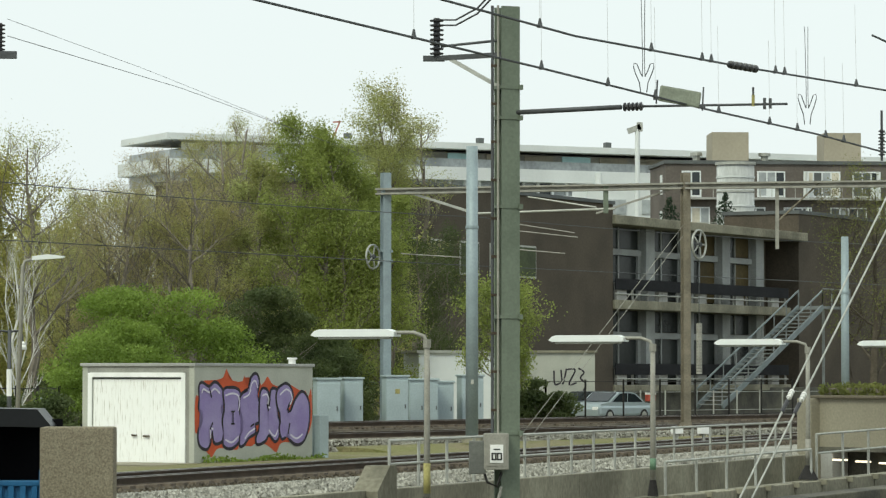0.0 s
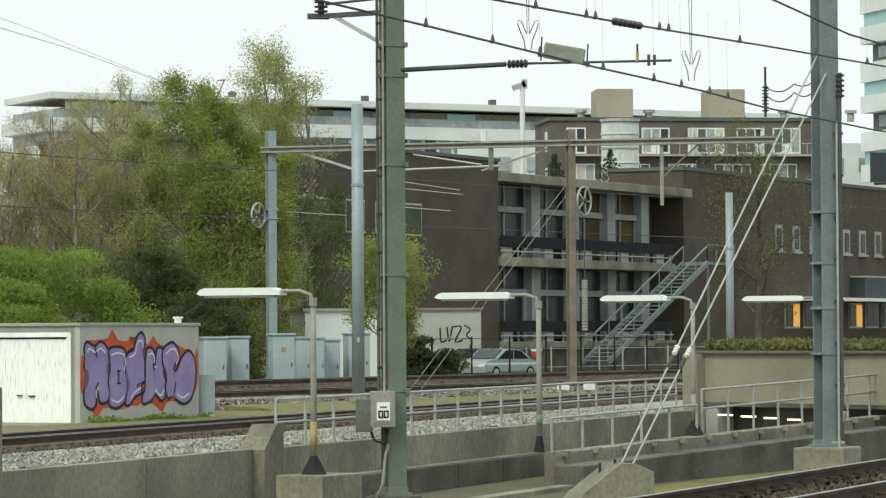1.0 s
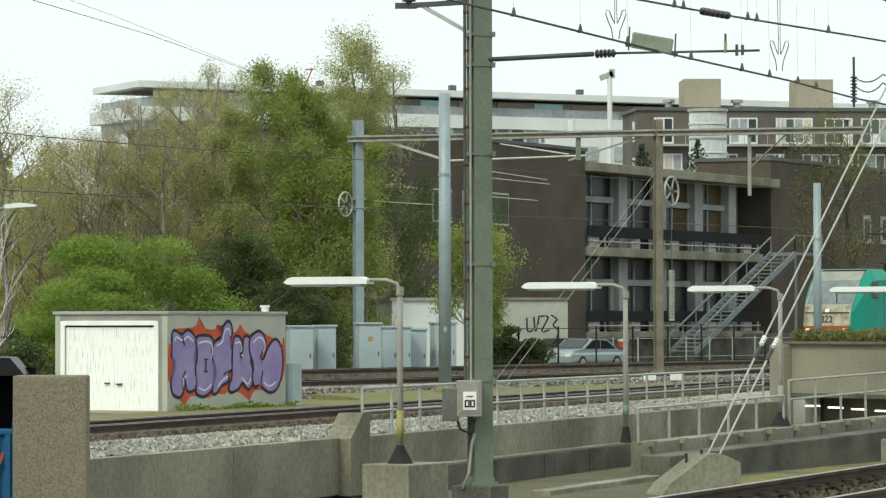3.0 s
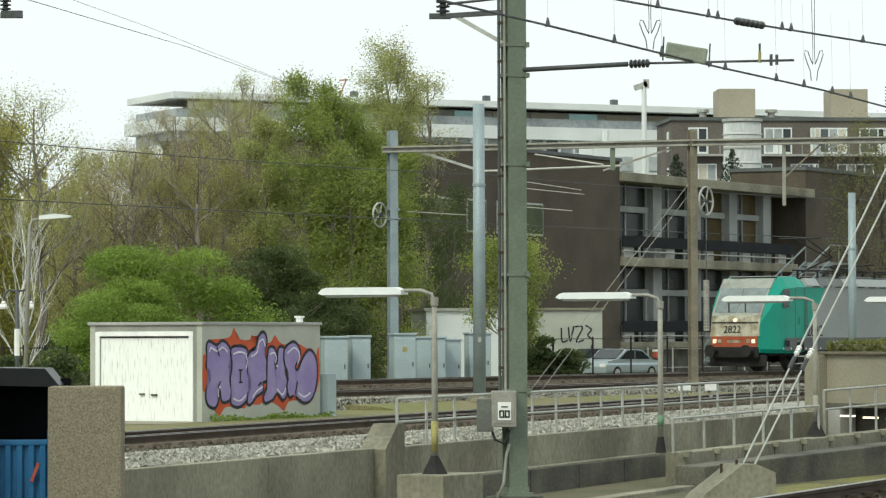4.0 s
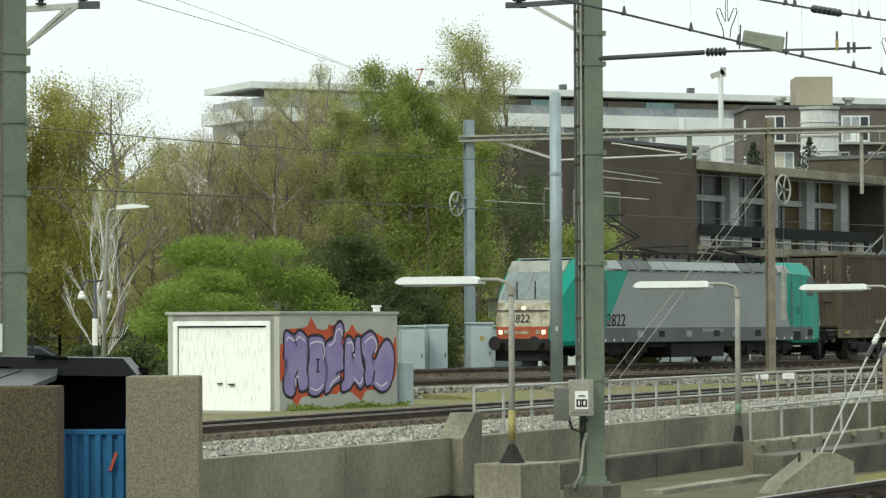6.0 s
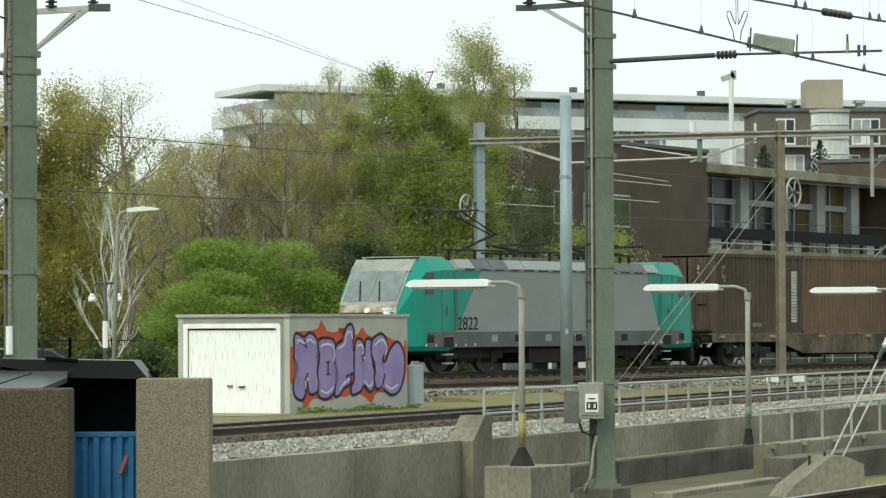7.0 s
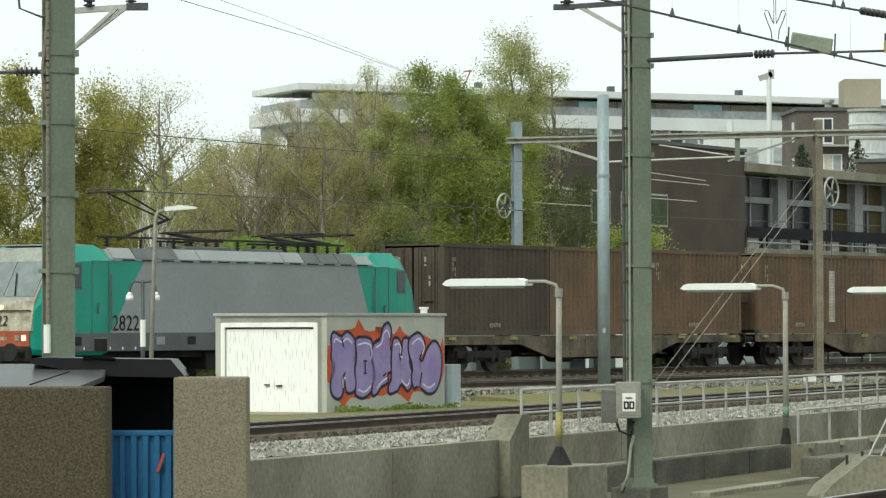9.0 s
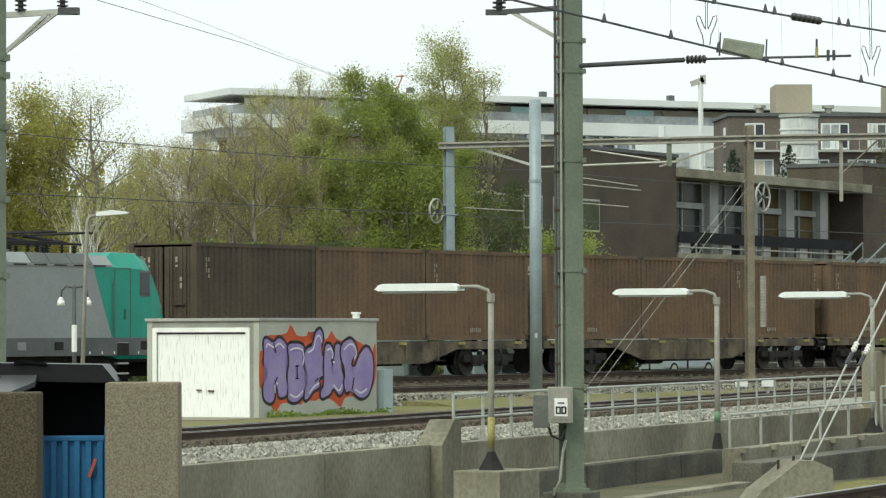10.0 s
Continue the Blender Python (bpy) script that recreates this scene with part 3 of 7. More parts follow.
# ---- platform lamps ----
def platform_lamp(x, y, zb, top, foot, label, band=None, band_z=(0.42, 0.98), cone=0.27):
    t = thing("platform_lamp", pose(x, y, zb), label, "lamp", "platform lamps")
    h = top - zb
    one("pole", lambda bm: tube(bm, [(0, 0, 0.2), (0, 0, h * 0.55), (0, 0, h - 0.1)], 0.062, 10, 0.052), M_LAMPPOLE, t, "weathered grey steel pole", True)
    one("painted_band", lambda bm: rod(bm, (0, 0, band_z[0]), (0, 0, band_z[1]), 0.066), band or M_YELLOW, t, "flaking paint band", True)
    one("base_cone", lambda bm: rod(bm, (0, 0, 0.0), (0, 0, 0.34), cone, 0.075, 6), M_BLACK, t, "dark pyramid base")
    d = Vector((-0.88, 0.47, 0))
    one("bracket_arm", lambda bm: tube(bm, [(0, 0, h - 0.14), d * 0.06 + Vector((0, 0, h + 0.0)), d * 0.28 + Vector((0, 0, h + 0.07)), d * 0.75 + Vector((0, 0, h + 0.07))], 0.035, 8), M_LAMPPOLE, t, "", True)
    one("collar", lambda bm: rod(bm, (0, 0, h - 0.22), (0, 0, h - 0.06), 0.075), M_LAMPPOLE, t)
    hd = one("head", lambda bm: prism(bm, [(0.62, -0.055), (2.3, -0.055), (2.38, -0.02), (2.3, 0.055), (2.2, 0.085), (0.8, 0.085), (0.62, 0.03)], -0.15, 0.15, "y"), M_LAMPHEAD, t, "long white fibreglass lamp housing")
    hd.matrix_basis = pose(0, 0, h + 0.05, 0, 0, math.degrees(math.atan2(d.y, d.x)))
    df = one("diffuser", lambda bm: box(bm, (1.5, 0.2, 0.05), (1.5, 0, -0.075), bevel=0.015), M_GALV, t, "greyed lens under the housing")
    df.matrix_basis = hd.matrix_basis
    if foot:
        f = one("lamp_footing", lambda bm: box(bm, (1.5, 1.0, foot + 0.2), (0, 0, -0.1), bevel=0.03), M_CONC)
        f.matrix_world = pose(x + 0.1, y + 0.1, zb - foot / 2, 0, 0, 58)
        tagged(f, "square concrete footing block under a lamp", "footing")
    return t


platform_lamp(2.15, 63.00, 0.62, 3.96, 0.66, "platform lamp with a long white head on a grey pole")
platform_lamp(7.29, 72.20, 0.67, 3.97, 0.0, "platform lamp with white head and a green painted band", M_MOSS, (0.56, 0.80), 0.13)
platform_lamp(12.03, 81.80, 0.73, 4.00, 0.0, "platform lamp with a long white head beside guy wires", M_LAMPPOLE)
platform_lamp(17.04, 91.00, 0.54, 4.07, 0.0, "platform lamp partly behind a steel mast", M_LAMPPOLE)


# ---- garage with spray-painted side ----
GX, GY, GDEG = -2.96, 86.08, 61.4


def ribbon(bm, pts, w, y, closed=False):
    """A flat painted stroke with round ends on the plane at y, drawn in x and z."""
    pts = [Vector((p[0], p[1])) for p in pts]
    fine = []
    n = len(pts)
    for i in range(n - 1):
        p0, p1, p2, p3 = pts[max(i - 1, 0)], pts[i], pts[i + 1], pts[min(i + 2, n - 1)]
        for k in range(6):
            u = k / 6
            fine.append(0.5 * ((2 * p1) + (p2 - p0) * u + (2 * p0 - 5 * p1 + 4 * p2 - p3) * u * u + (3 * p1 - p0 - 3 * p2 + p3) * u ** 3))
    fine.append(pts[-1])
    L, R = [], []
    for i, p in enumerate(fine):
        d = (fine[min(i + 1, len(fine) - 1)] - fine[max(i - 1, 0)])
        d = d.normalized() if d.length > 1e-6 else Vector((1, 0))
        nrm = Vector((-d.y, d.x)) * w / 2
        L.append(bm.verts.new((p.x + nrm.x, y, p.y + nrm.y)))
        R.append(bm.verts.new((p.x - nrm.x, y, p.y - nrm.y)))
    for i in range(len(fine) - 1):
        bm.faces.new((L[i], R[i], R[i + 1], L[i + 1]))
    for p in (fine[0], fine[-1]):
        bm.faces.new([bm.verts.new((p.x + math.cos(k * math.tau / 14) * w / 2, y - 0.0006, p.y + math.sin(k * math.tau / 14) * w / 2)) for k in range(14)])


def closed_curve(pts, n=5):
    """A smooth closed outline through the given corners."""
    pts = [Vector(p) for p in pts]
    out, m = [], len(pts)
    for i in range(m):
        p0, p1, p2, p3 = pts[i - 1], pts[i], pts[(i + 1) % m], pts[(i + 2) % m]
        for k in range(n):
            u = k / n
            out.append(0.5 * ((2 * p1) + (p2 - p0) * u + (2 * p0 - 5 * p1 + 4 * p2 - p3) * u * u + (3 * p1 - p0 - 3 * p2 + p3) * u ** 3))
    return out


def blot(bm, pts, y):
    """A filled patch of paint on the plane at y."""
    f = bm.faces.new([bm.verts.new((p[0], y, p[1])) for p in pts])
    bmesh.ops.triangulate(bm, faces=[f], ngon_method="EAR_CLIP")


# bubble letters in metres along and up the wall
LETTERS = [
    [(0.25, 1.95), (0.36, 2.05), (0.72, 1.95), (1.02, 2.06), (1.32, 1.93), (1.46, 1.72), (1.32, 1.42), (1.44, 1.08), (1.50, 0.78), (1.36, 0.60), (1.02, 0.57), (0.92, 0.84), (0.76, 0.86), (0.78, 0.58), (0.60, 0.42), (0.28, 0.52), (0.22, 0.82), (0.42, 1.10), (0.38, 1.36), (0.24, 1.44), (0.28, 1.66)],
    [(1.48, 1.86), (1.85, 1.92), (2.22, 1.86), (2.32, 1.64), (2.26, 1.40), (2.40, 1.10), (2.38, 0.80), (2.24, 0.58), (1.86, 0.42), (1.48, 0.50), (1.52, 0.80), (1.44, 1.10), (1.54, 1.45)],
    [(2.42, 1.76), (2.76, 1.88), (2.90, 2.18), (3.14, 2.28), (3.28, 2.08), (3.16, 1.72), (3.40, 1.44), (3.30, 1.10), (3.00, 1.00), (3.10, 0.80), (2.76, 0.68), (2.50, 0.50), (2.32, 0.48), (2.36, 0.68), (2.52, 0.98), (2.38, 1.22), (2.30, 1.54)],
    [(3.42, 1.84), (3.66, 1.88), (3.80, 1.72), (3.72, 1.50), (3.88, 1.46), (3.96, 1.86), (4.24, 1.84), (4.30, 1.56), (4.22, 1.30), (4.36, 1.05), (4.38, 0.74), (4.18, 0.56), (3.84, 0.74), (3.62, 0.58), (3.24, 0.50), (3.18, 0.64), (3.36, 0.90), (3.34, 1.34)],
    [(4.30, 1.86), (4.70, 2.02), (4.98, 1.92), (5.08, 1.70), (4.80, 1.40), (4.98, 1.26), (5.30, 1.62), (5.66, 1.80), (5.98, 1.54), (6.00, 1.02), (5.76, 0.58), (5.38, 0.46), (5.00, 0.58), (4.86, 0.74), (4.56, 0.62), (4.42, 0.86), (4.50, 1.18), (4.28, 1.52)],
]


def make_garage():
    m = pose(GX, GY, 0.97, 0, 0, GDEG)
    t = thing("garage", m, "small concrete garage with a peeling white double door", "garage")
    L, W, H = 6.25, 3.34, 2.5
    one("wall", lambda bm: box(bm, (L, 0.15, H), (L / 2, 0.075, H / 2)), M_RENDER, t, "pale grey-green rendered side wall")
    one("wall", lambda bm: box(bm, (L, 0.15, H), (L / 2, W - 0.075, H / 2)), M_RENDER, t)
    one("wall", lambda bm: box(bm, (0.15, W - 0.3, H), (L - 0.075, W / 2, H / 2)), M_RENDER, t)
    one("pier", lambda bm: box(bm, (0.15, 0.10, H), (0.075, 0.20, H / 2)), M_RENDERDARK, t)
    one("pier", lambda bm: box(bm, (0.15, 0.16, H), (0.075, W - 0.23, H / 2)), M_RENDERDARK, t)
    one("lintel", lambda bm: box(bm, (0.15, W - 0.56, 0.16), (0.075, W / 2 - 0.03, H - 0.08)), M_RENDERDARK, t)
    one("roof", lambda bm: box(bm, (L + 0.1, W + 0.1, 0.08), (L / 2, W / 2, H + 0.04), bevel=0.015), M_CONC_PALE, t, "flat roof with pale edge strip")
    one("roof_vent", lambda bm: (rod(bm, (L - 0.6, 0.3, H + 0.08), (L - 0.6, 0.3, H + 0.2), 0.1), rod(bm, (L - 0.6, 0.3, H + 0.2), (L - 0.6, 0.3, H + 0.25), 0.14)), M_WHITE, t)
    fr = one("door_frame", lambda bm: (box(bm, (0.12, 0.12, 2.33), (0.02, 0.31, 1.165)), box(bm, (0.12, 0.12, 2.33), (0.02, W - 0.24, 1.165)), box(bm, (0.12, W - 0.55, 0.12), (0.018, W / 2 + 0.035, 2.28))), M_WHITEPAINT, t, "white painted timber frame")
    rng = random.Random(8)
    for leaf_no in (0, 1):
        y0 = 0.385 + leaf_no * 1.322
        d = one("door_leaf", lambda bm: box(bm, (0.04, 1.318, 2.15), (0.075, y0 + 0.66, 1.1)), M_DOORWHITE, t, "peeling white boarded door leaf")
        for i in range(11):
            one("board", lambda bm: box(bm, (0.03, 0.1185, 2.15 - rng.uniform(0, 0.02)), (0.045 + rng.uniform(-0.003, 0.003), y0 + 0.06 + 0.120 * i, 1.09)), M_DOORWHITE, d)
    one("door_handle", lambda bm: box(bm, (0.05, 0.17, 0.04), (0.0, 1.42, 0.72)), M_RAIL, t, "rusty latch")
    one("door_handle", lambda bm: box(bm, (0.05, 0.14, 0.035), (0.0, 1.78, 0.74)), M_RAIL, t)
    # painting on the side wall, coat over coat
    p = thing("graffiti", m, "purple bubble lettering with black outline and red flames", "graffiti")
    bm = B()
    halo = [(0.03, 0.85), (0.05, 1.70), (0.24, 1.75), (0.30, 2.10), (1.05, 2.15), (1.45, 2.22), (1.62, 2.44), (1.78, 2.18), (2.22, 2.10), (2.38, 2.05), (2.56, 2.26), (2.66, 2.02), (2.9, 2.2), (3.2, 2.2), (3.44, 2.02), (3.62, 2.12),
            (3.78, 2.24), (4.0, 2.06), (4.36, 1.98), (4.9, 2.04), (5.5, 1.88), (5.86, 1.85), (6.0, 1.68), (6.16, 1.92), (6.22, 1.45), (6.19, 1.0), (5.9, 0.62), (5.2, 0.5), (4.52, 0.48), (4.26, 0.24), (3.95, 0.36), (3.6, 0.47), (3.1, 0.48),
            (2.9, 0.42), (2.3, 0.44), (2.14, 0.34), (1.4, 0.40), (1.1, 0.36), (0.86, 0.17), (0.66, 0.34), (0.3, 0.45), (0.22, 0.8)]
    blot(bm, closed_curve(halo, 3), -0.003)
    part("red_flame_coat", bm, M_RED, p)
    for i, pts in enumerate(LETTERS):
        mid = sum((Vector(q) for q in pts), Vector((0, 0))) / len(pts)
        shape = closed_curve(pts)
        bm = B()
        ribbon(bm, [*pts, pts[0], pts[1]], 0.17, -0.006 - 0.003 * i)
        part("outline", bm, M_BLACKSPRAY, p)
        bm = B()
        blot(bm, shape, -0.0075 - 0.003 * i)
        part("fill", bm, M_PURPLE, p)
        # sprayed sheen inside the edges
        inner = [Vector(q).lerp(mid, 0.16) for q in pts]
        for a, b in ((0, 5), (len(pts) // 2 + 1, len(pts) // 2 + 4)):
            bm = B()
            ribbon(bm, inner[a:b], 0.05, -0.024)
            part("highlight", bm, M_WHITESPRAY, p)
    for s, w in (([(1.92, 1.34), (1.92, 1.02)], 0.05), ([(1.84, 1.34), (2.0, 1.34)], 0.04), ([(1.84, 1.02), (2.0, 1.02)], 0.04), ([(0.76, 0.9), (0.88, 1.05)], 0.05), ([(0.72, 1.93), (0.82, 1.72)], 0.05),
                 ([(3.0, 1.0), (2.86, 0.94)], 0.05), ([(3.72, 1.5), (3.78, 1.36)], 0.06), ([(4.92, 1.48), (4.82, 1.36)], 0.06), ([(4.86, 0.74), (4.94, 0.98)], 0.06)):
        bm = B()
        ribbon(bm, s, w, -0.026)
        part("inner_line", bm, M_BLACKSPRAY, p)
    c = one("grey_cabinet", lambda bm: box(bm, (0.5, 0.5, 1.2), (0, 0, 0.6), bevel=0.02), M_CABINET)
    c.matrix_world = pose(*along((GX, GY), GDEG, L + 0.4, 0.1), 0.97, 0, 0, GDEG)
    tagged(c, "small grey-blue utility cabinet beside the garage", "cabinet")
    strip("ground_apron", (GX, GY), GDEG, -2.6, 0, -0.3, 3.6, 1.022, M_CONC_WARM, "concrete apron before the garage door")
    bm = B()
    for _ in range(600):
        s = rng.uniform(0.3, L + 0.3)
        leaf(bm, (*along((GX, GY), GDEG, s, -rng.uniform(0.02, 0.3)), 0.99 + rng.uniform(0, 0.12 + 0.08 * math.sin(s * 2))), rng.uniform(0.03, 0.07), rng)
    tagged(part("weeds", bm, L_BUSH), "low weeds along the garage wall", "weeds", kind="stuff")


make_garage()


# ---- foreground blocks and waste container ----
def foreground():
    one_block = lambda w, d, h: (lambda bm: box(bm, (w, d, h), (0, 0, h / 2), bevel=0.025))
    for xa, xb, yt, dist, label in ((306, 436, 667, 33, "square exposed-aggregate concrete pillar"), (-190, 187, 684, 31, "broad exposed-aggregate concrete wall block")):
        x0, x1 = (xa - 784) / 6000 * dist, (xb - 784) / 6000 * dist
        zt = EYE - (yt - 578) / 6000 * dist
        # the broad left block takes the darker, browner aggregate
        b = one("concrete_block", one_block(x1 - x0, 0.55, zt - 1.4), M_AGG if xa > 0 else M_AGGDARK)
        b.matrix_world = pose((x0 + x1) / 2, dist + 0.28, 1.4)
        tagged(b, label, "concrete block")
    # open steel waste container between them
    t = thing("waste_container", pose(-3.34, 34.60, 1.4), "blue corrugated steel waste container with black lids", "waste container")
    w = 1.62
    one("tub", lambda bm: (box(bm, (w, 0.04, 2.13 - 1.45), (0.0, 0, (2.13 - 1.4) / 2)), box(bm, (w, 0.04, 0.6), (0, 1.1, 0.3)), box(bm, (0.04, 1.1, 0.75), (-w / 2, 0.55, 0.4)), box(bm, (0.04, 1.1, 0.75), (w / 2, 0.55, 0.4))), M_BLUEBIN, t)
    for i in range(14):
        one("rib", lambda bm: box(bm, (0.06, 0.05, 0.68), (-w / 2 + 0.05 + i * 0.118, -0.035, 0.36), bevel=0.008), M_BLUEBIN, t)
    one("rim", lambda bm: box(bm, (w + 0.06, 0.09, 0.06), (0, -0.02, 2.12 - 1.4), bevel=0.015), M_BLUEBIN, t)
    one("reflector", lambda bm: box(bm, (0.03, 0.012, 0.2), (0.46, -0.07, 0.42), ry=20), M_REDSIGN, t, "faded red reflector strip")
    # near-black sheet that puts the shade of the open inside into colour
    one("inside_shade", lambda bm: prism(bm, [(0.62, 0.70), (0.70, 0.70), (0.80, 1.36), (0.72, 1.36)], -w / 2, w / 2 - 0.05, "x"), M_MATTBLACK, t, "black sheet standing for the shade inside")
    one("lid", lambda bm: prism(bm, [(-0.86, 1.475), (-0.80, 1.495), (0.56, 1.47), (0.70, 1.30), (0.66, 1.285), (-0.1, 1.30), (-0.86, 1.43)], -0.05, 0.95, "y"), M_LID, t, "raised glossy black lid")
    one("hinge", lambda bm: (rod(bm, (-0.3, -0.08, 1.50), (0.0, -0.08, 1.47), 0.018), box(bm, (0.10, 0.06, 0.05), (-0.28, -0.07, 1.49))), M_MATTBLACK, t)
    one("corner_post", lambda bm: box(bm, (0.07, 0.09, 0.86), (0.62, -0.06, 0.43), bevel=0.015), M_BLUEBIN, t)
    # a second container beside it, its lid shut
    q = thing("waste_container", pose(-4.75, 33.75, 1.4), "blue steel waste container with a shut grey-black lid", "waste container")
    one("tub", lambda bm: box(bm, (2.1, 1.0, 1.10), (0, 0.55, 0.56), bevel=0.03), M_BLUEBIN, q)
    one("lid", lambda bm: prism(bm, [(-1.1, 0.0), (1.10, 0.0), (1.32, 0.5), (1.30, 1.12), (-1.1, 1.12)], 0, 0.05, "z"), M_LIDGREY, q, "grey-black plastic lid with a sheen").matrix_basis = pose(0, 0, 1.155, 11.5)
    one("lid_edge", lambda bm: box(bm, (2.25, 0.05, 0.11), (0, -0.02, 1.13), bevel=0.015), M_LID, q)
    one("handle", lambda bm: rod(bm, (0.62, 0.1, 1.225), (0.95, 0.7, 1.345), 0.010), M_MATTBLACK, q)
    one("bow", lambda bm: prism(bm, [(-1.0, 1.40), (-0.42, 1.40), (-0.24, 1.30), (-1.0, 1.28)], 0.8, 1.1, "y"), M_LID, q, "black hinge cover")


foreground()
def marker_post():
    t = thing("marker_post", pose(11.3, 53.6, -0.23), "short post with a rounded white cap", "post")
    one("post", lambda bm: box(bm, (0.14, 0.14, 0.93), (0, 0, 0.465), bevel=0.02), M_GALV, t)
    one("cap", lambda bm: box(bm, (0.62, 0.4, 0.26), (0, 0, 1.01), bevel=0.09), M_WHITE, t, "rounded white cap")


marker_post()


def platforms():
    """Paved platforms on both sides of the near line."""
    edge = lambda y, side: 3.87 + 0.68 + (y - 32.1) * 0.4706 + side * 2.35
    for label, outline in (("asphalt platform under the waste containers", [(-30, -7), (edge(-7, -1), -7), (edge(35, -1), 35), (-30, 35)]),
                           ("asphalt platform across the near line", [(edge(-40, 1), -40), (30, -40), (30, 20), (edge(20, 1), 20)])):
        tagged(one("platform", lambda bm: prism(bm, outline, -0.23, 1.39, "z"), M_ASPHALT), label, "platform", kind="structure")


platforms()


# ---- masts, arms and wires ----
def h_mast(name, x, y, zb, zt, wid, material, label, deg, foot=True, clamps=()):
    """A broad-flange steel mast: two flanges and a web, with clamp bands."""
    t = thing(name, pose(x, y, zb, 0, 0, deg), label, "mast", "railway masts")
    h = zt - zb
    for s in (-1, 1):
        one("flange", lambda bm: box(bm, (wid, 0.03, h), (0, s * wid * 0.45, h / 2)), material, t)
    one("web", lambda bm: box(bm, (0.03, wid * 0.86, h), (0, 0, h / 2)), material, t)
    for z in clamps:
        one("clamp", lambda bm: (box(bm, (wid + 0.1, wid + 0.02, 0.06), (0, 0, z - zb)), box(bm, (0.07, wid + 0.14, 0.09), (wid / 2, 0, z - zb))), material, t)
    if foot:
        one("base_plate", lambda bm: (box(bm, (wid + 0.16, wid + 0.16, 0.06), (0, 0, 0.03)), box(bm, (wid + 0.04, wid + 0.04, 0.1), (0, 0, 0.1))), material, t)
    return t


def insulator(bm, a, b, r=0.09, n=5, seg=12):
    """One turned body with n sheds from a to b."""
    a, b = Vector(a), Vector(b)
    q = (b - a).to_track_quat("Z", "Y")
    prof = [(0.0, 0.45)]
    for i in range(n):
        u = (i + 0.5) / n
        prof += [(u - 0.30 / n, 0.45), (u - 0.22 / n, 0.95), (u + 0.10 / n, 1.0), (u + 0.22 / n, 0.5)]
    prof.append((1.0, 0.45))
    rings = [[bm.verts.new(a.lerp(b, u) + q @ Vector((math.cos(k * math.tau / seg) * r * w, math.sin(k * math.tau / seg) * r * w, 0))) for k in range(seg)] for u, w in prof]
    for p, o in zip(rings, rings[1:]):
        for k in range(seg):
            bm.faces.new((p[k], p[(k + 1) % seg], o[(k + 1) % seg], o[k]))
    bm.faces.new(rings[0][::-1])
    bm.faces.new(rings[-1])


